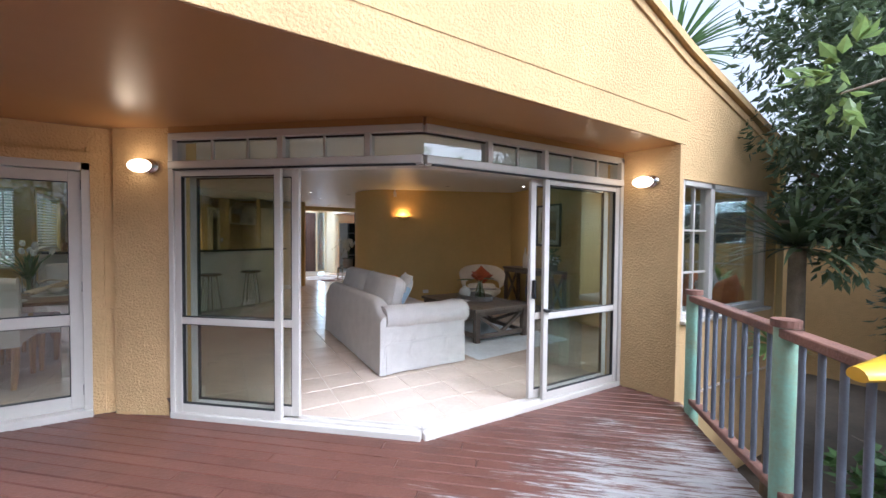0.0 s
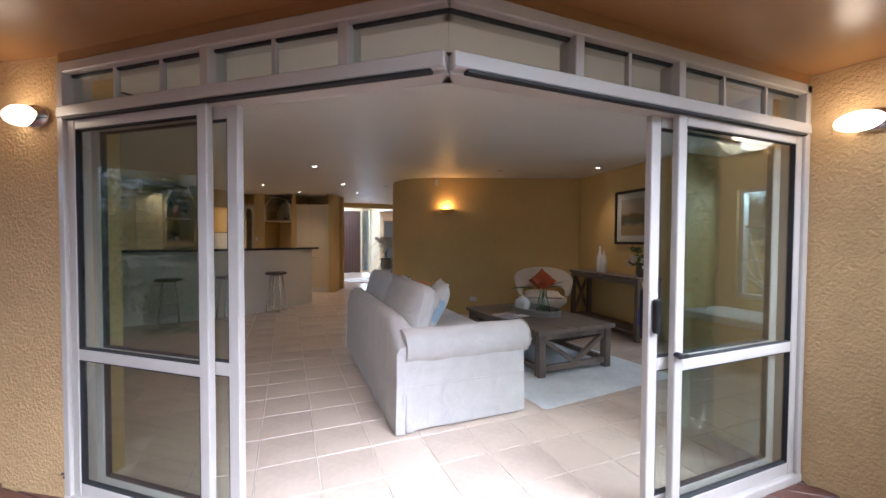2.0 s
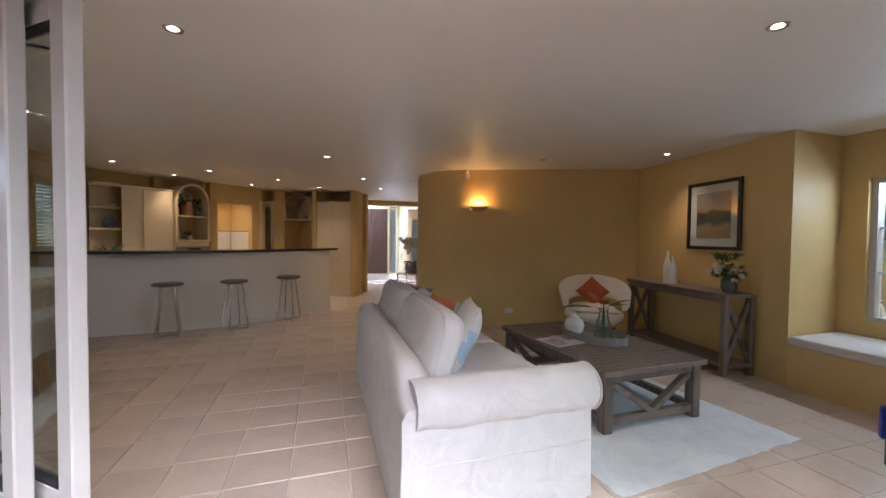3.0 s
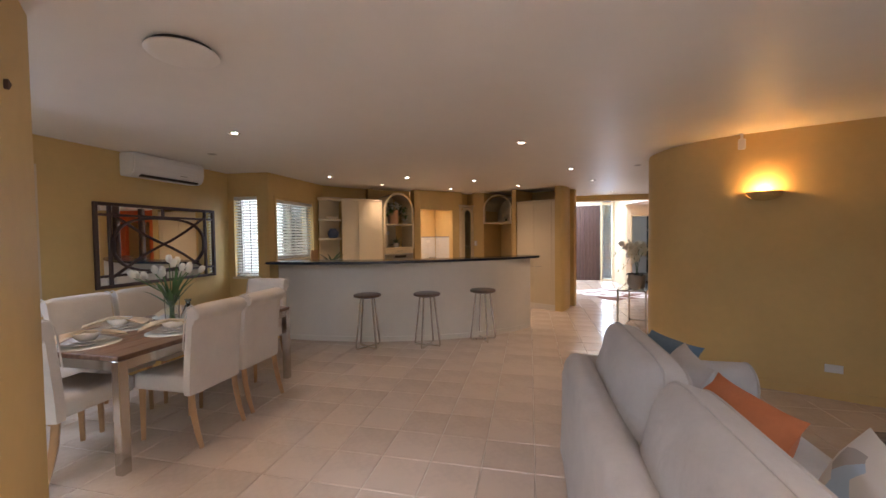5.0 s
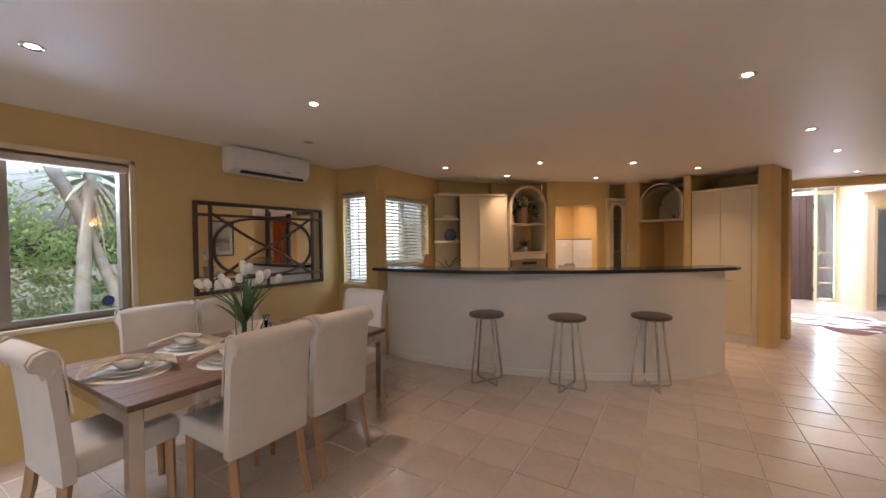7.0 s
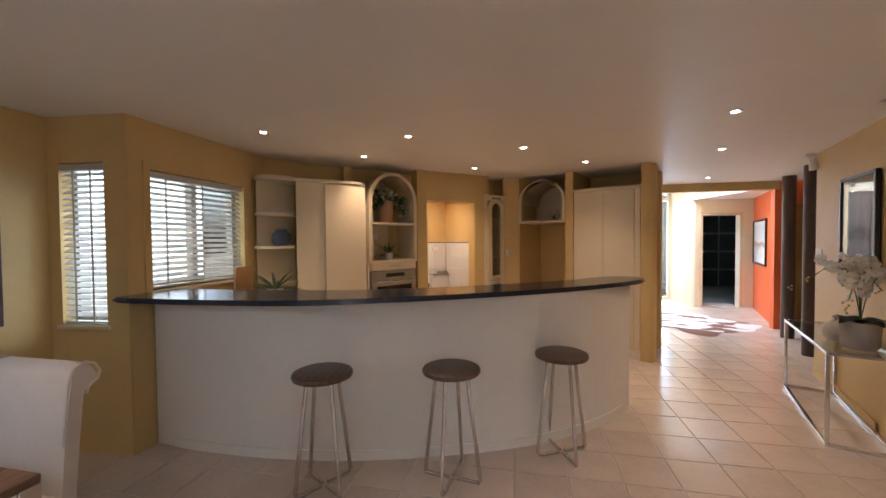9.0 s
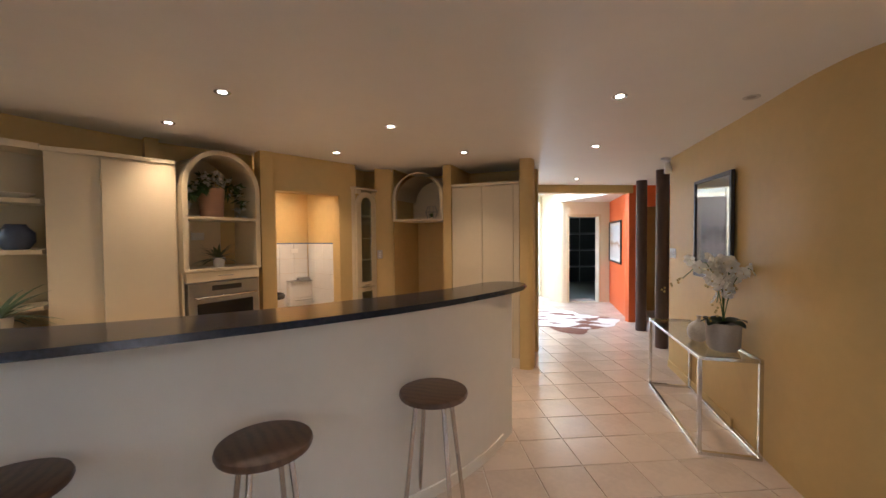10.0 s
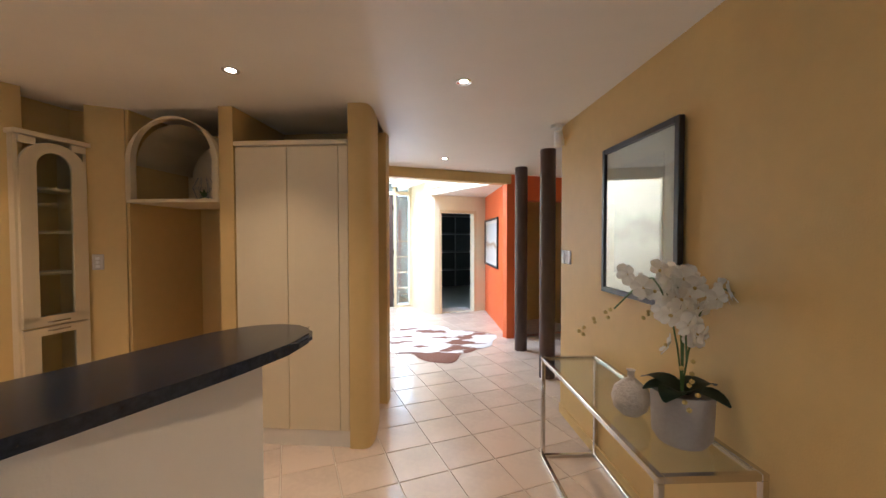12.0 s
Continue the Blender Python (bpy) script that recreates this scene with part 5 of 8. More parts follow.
th = thing("flower_vase", CSM @ pose(0.14, 0.18, 0), "glass vase of white drooping flowers and greenery", "flowers")
bm = B()
lathe(bm, [(0.0, 0.0), (0.05, 0.0), (0.075, 0.05), (0.07, 0.12), (0.045, 0.16), (0.055, 0.18), (0.0, 0.16)], 20)
part("vase", bm, mat("smoky_glass", (0.16, 0.15, 0.13), 0.1), th, "", True)
me = leaf_crown([(0, 0, 0.30, 0.15), (0.08, 0.03, 0.22, 0.10), (-0.09, 0.03, 0.22, 0.1)], 420, 0.05, 51)
me.materials.append(LEAF)
o = new("foliage", me)
o.parent = th
o["kind"] = "stuff"
PETAL = mat("white_petal", (0.76, 0.74, 0.66), 0.6, var=0.06)
me = leaf_crown([(0.13, 0.04, 0.20, 0.07), (-0.13, 0.04, 0.20, 0.07), (0.02, 0.10, 0.24, 0.06)], 360, 0.028, 52, 0.8, 1.0)
me.materials.append(PETAL)
o = new("blossom", me)
o.parent = th
o["kind"] = "stuff"


def art_material(name, stops, scale, vertical=True):
    m = bpy.data.materials.new(name)
    m.use_nodes = True
    n, l = m.node_tree.nodes, m.node_tree.links
    b = n["Principled BSDF"]
    b.inputs["Roughness"].default_value = 0.5
    tc = n.new("ShaderNodeTexCoord")
    sp = n.new("ShaderNodeSeparateXYZ")
    l.new(tc.outputs["Generated"], sp.inputs[0])
    ns = n.new("ShaderNodeTexNoise")
    ns.inputs["Scale"].default_value = scale
    ns.inputs["Detail"].default_value = 4
    l.new(tc.outputs["Generated"], ns.inputs["Vector"])
    ma = n.new("ShaderNodeMath")
    ma.operation = 'MULTIPLY_ADD'
    l.new(ns.outputs[0], ma.inputs[0])
    ma.inputs[1].default_value = 0.35
    l.new(sp.outputs["Z" if vertical else "X"], ma.inputs[2])
    rp = n.new("ShaderNodeValToRGB")
    for i, (p, c) in enumerate(stops):
        e = rp.color_ramp.elements[i] if i < 2 else rp.color_ramp.elements.new(p)
        e.position = p
        e.color = (*c, 1)
    l.new(ma.outputs[0], rp.inputs[0])
    l.new(rp.outputs[0], b.inputs["Base Color"])
    return m


def framed(name, m, w, h, art, label, frame_mat, mount=0.07, glazed=True, fw=0.035):
    """A framed picture: x along the wall, y out of it, z up from its lower edge."""
    th = thing(name, m, label, "picture")
    for b in ((0, 0, 0, fw, 0.03, h), (w - fw, 0, 0, w, 0.03, h), (fw, 0, 0, w - fw, 0.03, fw), (fw, 0, h - fw, w - fw, 0.03, h)):
        bm = B()
        box(bm, *b, 0.003)
        part("frame_side", bm, frame_mat, th)
    bm = B()
    box(bm, fw, 0.004, fw, w - fw, 0.010, h - fw)
    part("mount", bm, PAPER, th)
    bm = B()
    box(bm, fw + mount, 0.010, fw + mount, w - fw - mount, 0.0135, h - fw - mount)
    part("print", bm, art, th)
    if glazed:
        bm = B()
        box(bm, fw, 0.018, fw, w - fw, 0.021, h - fw)
        o = part("glass", bm, PANE, th)
        o.visible_shadow = False
    return th


ART1 = art_material("landscape_print", ((0.0, (0.30, 0.22, 0.15)), (0.42, (0.42, 0.28, 0.16)), (0.52, (0.03, 0.08, 0.10)), (0.72, (0.10, 0.05, 0.03)), (0.80, (0.40, 0.30, 0.24)), (1.1, (0.45, 0.36, 0.33))), 2.5)
framed("framed_print", along(RW0, RW1) @ pose(0.24, 0.004, 1.27), 0.72, 0.79, ART1, "abstract landscape print in a black frame with white mount", BLACK, 0.09, True, 0.04)

# ---------------------------------------------------------------- uplighter on the curved wall, sensor, socket
LV0, LV1 = (6.68, 6.13), (4.42, 7.035)
ux_ = (Vector(LV1) - Vector(LV0)).length
SCN = along(LV0, LV1) @ pose(ux_ - 0.06, 0, 1.86)
th = thing("wall_uplighter", SCN, "half-bowl plaster wall uplighter glowing amber", "wall lamp")
bm = B()
rows = []
for z, r in ((0.0, 0.135), (-0.012, 0.137), (-0.04, 0.12), (-0.065, 0.085), (-0.078, 0.03)):
    rows.append([bm.verts.new((r * math.cos(a), max(0.0, r * 0.9 * math.sin(a)), z)) for a in (math.pi * i / 18 for i in range(19))])
for a, b in zip(rows, rows[1:]):
    for i in range(18):
        bm.faces.new((a[i], a[i + 1], b[i + 1], b[i]))
bm.faces.new(rows[-1])
part("bowl", bm, WALL, th, "", True)
ld = bpy.data.lights.new("uplight", 'POINT')
ld.energy, ld.shadow_soft_size, ld.color = 3.2, 0.03, (1.0, 0.52, 0.14)
o = new("uplight", ld)
o.matrix_basis = SCN @ pose(0, 0.065, 0.03)
bm = B()
rod(bm, (0, 0, 0), (0, 0, -0.06), 0.012)
soft_box(bm, -0.03, -0.025, -0.15, 0.03, 0.025, -0.05, 0.012, 2)
sn = put("motion_sensor", bm, PLASTIC)
sn.matrix_basis = at(4.30, 7.04, H, -22)
tagged(sn, "small white motion sensor hanging from the ceiling", "sensor")
th = thing("wall_socket", along(LV0, LV1) @ pose(ux_ - 0.55, 0, 0.27), "white double power socket low on the wall", "socket")
bm = B()
box(bm, -0.06, 0, -0.036, 0.06, 0.010, 0.036, 0.004)
part("plate", bm, PLASTIC, th)

# ---------------------------------------------------------------- window seat
bench = thing("window_seat", at(6.36, 1.68), "built-in window seat bench with a pale cushion", "bench")
bm = B()
box(bm, 0.0, 0.0, 0.0, 0.73, 2.30, 0.40)
part("base", bm, WALL, bench)
bm = B()
soft_box(bm, -0.02, 0.0, 0.40, 0.72, 2.30, 0.49, 0.025, 3)
part("seat_pad", bm, CREAMCLOTH, bench, "pale seat pad", True)
for y, mt, lb, s in ((2.55, ORANGECLOTH, "orange cushion on the window seat", 0.48), (2.30, LINEN, "grey cushion on the window seat", 0.46), (2.05, ORANGECLOTH, "orange cushion on the window seat", 0.45)):
    scatter("cushion", lb, at(6.86, y, 0.69) @ pose(0, 0, 0, 0, -68, 0) @ pose(0, 0, 0, 0, 0, 30), (s, s), 0.16, mt, int(y * 10))
wn_ = thing("seat_window", at(7.2, 1.8), "white framed window with small panes over the window seat", "window", "", "structure")
for b in ((-0.05, 0.0, 0.62, 0.05, 0.05, 1.98), (-0.05, 1.95, 0.62, 0.05, 2.0, 1.98), (-0.05, 0.05, 1.93, 0.05, 1.95, 1.98), (-0.05, 0.05, 0.62, 0.05, 1.95, 0.67), (-0.05, 1.02, 0.67, 0.05, 1.08, 1.93)):
    bm = B()
    box(bm, *b)
    part("window_frame", bm, ALU, wn_)
for b in ((-0.012, 0.05, 1.08, 0.012, 1.95, 1.10), (-0.012, 0.05, 1.50, 0.012, 1.95, 1.52), (-0.011, 0.53, 0.67, 0.011, 0.55, 1.93), (-0.011, 1.50, 0.67, 0.011, 1.52, 1.93)):
    bm = B()
    box(bm, *b)
    part("glazing_bar", bm, ALU, wn_)
bm = B()
box(bm, -0.003, 0.05, 0.67, 0.003, 1.95, 1.93)
o = part("pane", bm, PANE, wn_)
o.visible_shadow = False

# oval ceiling lamp
th = thing("ceiling_lamp", at(0.66, 4.41, H), "flat oval white glass ceiling lamp, unlit, its shadow edge drawn by a black base", "ceiling light")
bm = B()
lathe(bm, [(0.0, -0.062), (0.09, -0.058), (0.145, -0.042), (0.16, -0.03), (0.156, -0.022), (0.0, -0.022)], 32)
part("shade", bm, CEIL, th, "", True)
# black base paints the shadow edge between bowl and ceiling
bm = B()
lathe(bm, [(0.0, -0.022), (0.135, -0.022), (0.135, 0.0), (0.0, 0.0)], 28)
part("base", bm, BLACK, th)


# ---------------------------------------------------------------- dining: table, chairs, settings
dt = thing("dining_table", at(-1.22, 4.66), "dark brown wooden dining table on square chrome legs", "dining table")
DW, DD, DH = 1.06, 1.74, 0.755
for i in range(7):
    bm = B()
    box(bm, i * DW / 7 + 0.0008, 0.0, DH - 0.03, (i + 1) * DW / 7 - 0.0008, DD, DH, 0.003)
    part("top_plank", bm, TABLEWOOD, dt)
for b in ((0.06, 0.005, DH - 0.095, DW - 0.06, 0.045, DH - 0.03), (0.06, DD - 0.045, DH - 0.095, DW - 0.06, DD - 0.005, DH - 0.03), (0.005, 0.06, DH - 0.095, 0.045, DD - 0.06, DH - 0.03),
          (DW - 0.045, 0.06, DH - 0.095, DW - 0.005, DD - 0.06, DH - 0.03)):
    bm = B()
    box(bm, *b, 0.003)
    part("rail", bm, CHROME, dt)
for x in (0.0, DW - 0.06):
    for y in (0.0, DD - 0.06):
        bm = B()
        box(bm, x, y, 0, x + 0.06, y + 0.06, DH - 0.03, 0.003)
        part("leg", bm, CHROME, dt)


def dining_chair():
    """Faces +y; its back stands at -y."""
    th = thing("dining_chair", at(0, 0), "cream upholstered dining chair with a rolled back and oak legs", "chair", "dining chairs")
    bm = B()
    soft_box(bm, -0.235, -0.20, 0.385, 0.235, 0.26, 0.50, 0.03, 3)
    for v in bm.verts:
        if v.co.z > 0.48:
            v.co.z += 0.018 * (1 - (v.co.x / 0.24) ** 2)
    part("seat", bm, CREAMCLOTH, th, "", True)
    bm = B()
    rows = []
    prof_ = [(-0.175, 0.375), (-0.178, 0.50), (-0.195, 0.70), (-0.215, 0.88), (-0.225, 0.955), (-0.245, 1.0), (-0.285, 1.018), (-0.325, 1.0), (-0.345, 0.965), (-0.335, 0.93),
             (-0.30, 0.912), (-0.290, 0.88), (-0.272, 0.70), (-0.255, 0.50), (-0.250, 0.375)]
    for k in range(9):
        u = k / 8
        x = -0.235 + 0.47 * u
        ins = 0.012 if k in (0, 8) else 0.0
        cy, cz = -0.235, 0.70
        rows.append([bm.verts.new((x, y + (ins if y < cy else -ins), z - (ins if z > 0.9 else 0))) for y, z in prof_])
    for a, b in zip(rows, rows[1:]):
        for j in range(len(a)):
            k = (j + 1) % len(a)
            bm.faces.new((a[j], a[k], b[k], b[j]))
    bm.faces.new(rows[0])
    bm.faces.new(rows[-1][::-1])
    part("backrest", bm, CREAMCLOTH, th, "", True)
    for s in (-1, 1):
        bm = B()
        tube(bm, [(s * 0.237, y, z) for y, z in prof_[2:12]], 0.005, 5)
        part("piping", bm, CREAMCLOTH, th)
        bm = B()
        rod(bm, (s * 0.20, 0.222, 0.0), (s * 0.20, 0.215, 0.39), 0.019, 4, 0.028)
        part("leg", bm, OAK, th, "oak front leg")
        bm = B()
        tube(bm, [(s * 0.205, -0.300, 0.0), (s * 0.205, -0.262, 0.12), (s * 0.203, -0.232, 0.25), (s * 0.20, -0.215, 0.40)], 0.028, 4, taper=[0.75, 0.9, 1.0, 1.0])
        part("leg", bm, OAK, th, "splayed oak back leg")
    return th


ch = dining_chair()
ch.matrix_basis = at(-0.25, 5.25, 0, 90)
for m in (at(-0.28, 5.79, 0, 91), at(-0.70, 4.74, 0, 3), at(-1.13, 5.28, 0, -90), at(-1.12, 5.80, 0, -89), at(-0.64, 6.42, 0, 180)):
    copy_thing(ch, m)

MAT_ = mat("pale_placemat", (0.58, 0.60, 0.56), 0.9, var=0.1, scale=20, bump=0.5, bscale=200)
NAPKIN = mat("beige_napkin", (0.68, 0.57, 0.39), 0.9, var=0.08, scale=8, bump=0.3, bscale=300)


def place_setting(x, y, rz, napkin_dir):
    z = DH
    th = thing("placemat", at(x, y, z, rz), "round pale woven placemat on the table", "placemat", "placemats")
    bm = B()
    lathe(bm, [(0.0, 0.004), (0.185, 0.004), (0.19, 0.002), (0.19, 0.0), (0.0, 0.0)], 28)
    part("mat", bm, MAT_, th)
    for nm, r, zz, h in (("dinner_plate", 0.14, 0.004, 0.016), ("side_plate", 0.11, 0.021, 0.014)):
        bm = B()
        lathe(bm, [(0.0, 0.0), (r * 0.6, 0.0), (r, h), (r - 0.004, h + 0.002), (r * 0.58, 0.006), (0.0, 0.006)], 28)
        ob = put(nm, bm, WHITE, True)
        ob.matrix_basis = at(x, y, z + zz)
        tagged(ob, "white glazed plate in the place setting", "plate", "plates")
    bm = B()
    lathe(bm, [(0.0, 0.0), (0.045, 0.0), (0.075, 0.03), (0.082, 0.055), (0.079, 0.055), (0.071, 0.032), (0.042, 0.006), (0.0, 0.006)], 26)
    ob = put("bowl", bm, WHITE, True)
    ob.matrix_basis = at(x, y, z + 0.029)
    tagged(ob, "small cream ceramic bowl on the plates", "bowl", "bowls")
    bm = B()
    grid = []
    for i in range(12):
        s = i / 11
        w = 0.035 + 0.075 * abs(s - 0.5) * 2
        row = []
        for j in range(7):
            t = j / 6 * 2 - 1
            zz = 0.092 - 0.055 * abs(s - 0.45) * 1.6 - 0.03 * max(0, abs(s - 0.5) - 0.3) + 0.012 * math.sin(t * 7 + s * 4)
            row.append(bm.verts.new(((s - 0.5) * 0.42, t * w, zz)))
        grid.append(row)
    for a, b in zip(grid, grid[1:]):
        for j in range(6):
            bm.faces.new((a[j], a[j + 1], b[j + 1], b[j]))
    bmesh.ops.solidify(bm, geom=bm.faces[:], thickness=0.004)
    ob = put("napkin", bm, NAPKIN, True)
    ob.matrix_basis = at(x, y, z, napkin_dir)
    tagged(ob, "folded beige linen napkin over the bowl", "napkin", "napkins")


for x, y, rz in ((-0.42, 5.28, 40), (-0.42, 5.80, 55), (-0.96, 5.28, 30), (-0.96, 5.80, 120), (-0.70, 4.86, 70), (-0.68, 6.16, 20)):
    place_setting(x, y, 0, rz)

# tulips in a glass vase
th = thing("tulip_vase", at(-0.70, 5.52, DH), "clear glass vase of white tulips with green leaves", "flowers")
bm = B()
lathe(bm, [(0.0, 0.0), (0.05, 0.0), (0.052, 0.02), (0.058, 0.24), (0.062, 0.26), (0.059, 0.26), (0.054, 0.24), (0.047, 0.02), (0.0, 0.012)], 22)
part("vase", bm, glass("clear_glass", (0.93, 0.97, 0.95)), th, "", True)
rng = random.Random(12)
for i in range(13):
    a = 2 * math.pi * i / 13 + rng.uniform(-.2, .2)
    out = rng.uniform(0.05, 0.26)
    hz = 0.56 - out * 0.60 + rng.uniform(-.02, .03)
    bm = B()
    tube(bm, [(0.02 * math.cos(a + 2), 0.02 * math.sin(a + 2), 0.02), (0.03 * math.cos(a), 0.03 * math.sin(a), 0.25), (out * 0.7 * math.cos(a), out * 0.7 * math.sin(a), hz - 0.07),
              (out * math.cos(a), out * math.sin(a), hz - 0.02)], 0.004, 5)
    part("stem", bm, LEAF, th)
    bm = B()
    lathe(bm, [(0.0, -0.02), (0.014, -0.012), (0.021, 0.008), (0.018, 0.026), (0.010, 0.038), (0.0, 0.036)], 10)
    part("tulip_head", bm, PETAL, th, "", True, pose(out * math.cos(a), out * math.sin(a), hz, 0, 25 * out / 0.2, math.degrees(a)) @ Matrix.Scale(1.25, 4))
bm = straps(22, 0.34, 0.020, 5, 0.6, 0.85)
part("leaves", bm, LEAF, th, "", False, at(0, 0, 0.14))
bm = B()
lathe(bm, [(0.0, 0.0), (0.06, 0.0), (0.065, 0.02), (0.035, 0.10), (0.016, 0.15), (0.03, 0.18), (0.012, 0.15), (0.0, 0.02)], 20)
ob = put("glass_carafe", bm, glass("blue_grey_glass", (0.70, 0.78, 0.80)), True)
ob.matrix_basis = at(-0.72, 5.70, DH)
tagged(ob, "small grey-blue glass carafe beside the tulips", "carafe")

# ---------------------------------------------------------------- dining wall: window, mirror, heat pump
WGREY = mat("window_grey_frame", (0.33, 0.29, 0.24), 0.45, var=0.1)
dw = thing("dining_window", at(-2.02, 3.99), "grey aluminium window with a sliding pane and white inner sill", "window", "", "structure")
for b in ((-0.04, 0.0, 0.90, 0.04, 0.05, 2.12), (-0.04, 1.27, 0.90, 0.04, 1.32, 2.12), (-0.04, 0.05, 2.06, 0.04, 1.27, 2.12), (-0.04, 0.05, 0.90, 0.04, 1.27, 0.95), (-0.03, 0.60, 0.95, 0.035, 0.66, 2.06)):
    bm = B()
    box(bm, *b, 0.003)
    part("window_frame", bm, WGREY, dw)
for y0, y1 in ((0.05, 0.60), (0.66, 1.27)):
    bm = B()
    box(bm, -0.003, y0, 0.95, 0.003, y1, 2.06)
    o = part("pane", bm, PANE, dw)
    o.visible_shadow = False
bm = B()
box(bm, 0.04, -0.04, 0.865, 0.13, 1.36, 0.90, 0.005)
part("window_sill", bm, CABINET, dw)
bm = B()
box(bm, 0.045, 0.02, 2.045, 0.10, 1.31, 2.10, 0.008)
part("blind_roll", bm, CREAMCLOTH, dw, "rolled-up cream blind")
for b in ((0.088, -0.05, 0.90, 0.10, 0.0, 2.15), (0.088, 1.32, 0.90, 0.10, 1.36, 2.15), (0.088, -0.05, 2.12, 0.10, 1.36, 2.16)):
    bm = B()
    box(bm, *b)
    part("architrave", bm, CABINET, dw)
bm = B()
lathe(bm, [(0.0, 0.0), (0.042, 0.0)], 20)
o = part("sticker", bm, mat("blue_sticker", (0.06, 0.10, 0.28), 0.5), dw, "round blue sticker", False, pose(0.006, 1.19, 1.02, 0, 90, 0))

MW, MH = 1.50, 0.89
mr_ = thing("wall_mirror", at(-1.93, 5.78, 0.98), "wide wall mirror with dark lattice bars of ovals and crosses", "mirror")
bm = B()
box(bm, 0.004, 0.02, 0.02, 0.014, MW - 0.02, MH - 0.02)
part("mirror_glass", bm, MIRROR, mr_)
for b in ((0, 0, 0, 0.035, 0.035, MH), (0, MW - 0.035, 0, 0.035, MW, MH), (0, 0.035, 0, 0.035, MW - 0.035, 0.035), (0, 0.035, MH - 0.035, 0.035, MW - 0.035, MH)):
    bm = B()
    box(bm, *b, 0.004)
    part("frame_side", bm, DARKWOOD, mr_)
for b in ((0.014, 0.14, 0.035, 0.030, 0.165, MH - 0.035), (0.014, MW - 0.165, 0.035, 0.030, MW - 0.14, MH - 0.035), (0.0145, 0.035, 0.115, 0.028, MW - 0.035, 0.14), (0.0145, 0.035, MH - 0.14, 0.028, MW - 0.035, MH - 0.115),
          (0.0142, MW / 2 - 0.012, MH - 0.14, 0.027, MW / 2 + 0.012, MH - 0.035), (0.0142, MW / 2 - 0.012, 0.035, 0.027, MW / 2 + 0.012, 0.14)):
    bm = B()
    box(bm, *b)
    part("lattice_bar", bm, DARKWOOD, mr_)
bm = B()
loop = []
for i in range(60):
    a = 2 * math.pi * i / 60
    ca, sa = math.cos(a), math.sin(a)
    loop.append((0.024, MW / 2 + 0.57 * (abs(ca) ** 0.72) * (1 if ca > 0 else -1), MH / 2 + 0.30 * (abs(sa) ** 0.85) * (1 if sa > 0 else -1)))
tube(bm, loop, 0.013, 6, True)
part("lattice_oval", bm, DARKWOOD, mr_)
for s in (1, -1):
    bm = B()
    tube(bm, [(0.022, MW / 2 + (MW / 2 - 0.16) * u, MH / 2 + s * (0.30 * u * (1 - 0.12 * math.cos(u * math.pi)))) for u in (k / 10 - 1 for k in range(21))], 0.012, 6)
    part("lattice_cross", bm, DARKWOOD, mr_)

hp = thing("heat_pump", at(-1.93, 6.06, 2.166), "white wall-mounted heat pump air conditioner", "air conditioner")
bm = B()
prof_ = [(0.0, 0.0), (0.13, 0.0), (0.18, 0.03), (0.205, 0.10), (0.205, 0.20), (0.19, 0.245), (0.0, 0.25)]
lo = [bm.verts.new((x, 0.0, z)) for x, z in prof_]
hi = [bm.verts.new((x, 0.90, z)) for x, z in prof_]
bm.faces.new(lo)
bm.faces.new(hi[::-1])
for i in range(len(prof_)):
    k = (i + 1) % len(prof_)
    bm.faces.new((lo[i], lo[k], hi[k], hi[i]))
bmesh.ops.bevel(bm, geom=bm.edges[:], offset=0.012, segments=2, affect='EDGES')
part("casing", bm, PLASTIC, hp)
bm = B()
bar(bm, (0.160, 0.10, 0.012), (0.160, 0.82, 0.012), 0.045, 0.03)
part("outlet_slot", bm, BLACK, hp)
bm = B()
bar(bm, (0.172, 0.08, 0.026), (0.172, 0.84, 0.026), 0.05, 0.008)
part("flap", bm, PLASTIC, hp)
bm = B()
box(bm, 0.2055, 0.55, 0.06, 0.2070, 0.64, 0.068)
part("badge", bm, ALU_DARK, hp)
# small hook high on the near wall end
bm = B()
lathe(bm, [(0.0, 0.0), (0.02, 0.0), (0.022, 0.012), (0.0, 0.02)], 12)
ob = put("wall_hook", bm, DARKWOOD, True)
ob.matrix_basis = pose(0.577, 3.779, 2.015, 90, 0, 140) @ Matrix.Diagonal((0.35, 0.85, 1.0, 1.0))
tagged(ob, "small dark hook on the yellow wall", "hook")


# ---------------------------------------------------------------- venetian blinds
BLIND = mat("blind_slat_paint", (0.56, 0.53, 0.46), 0.45, var=0.05, scale=5)
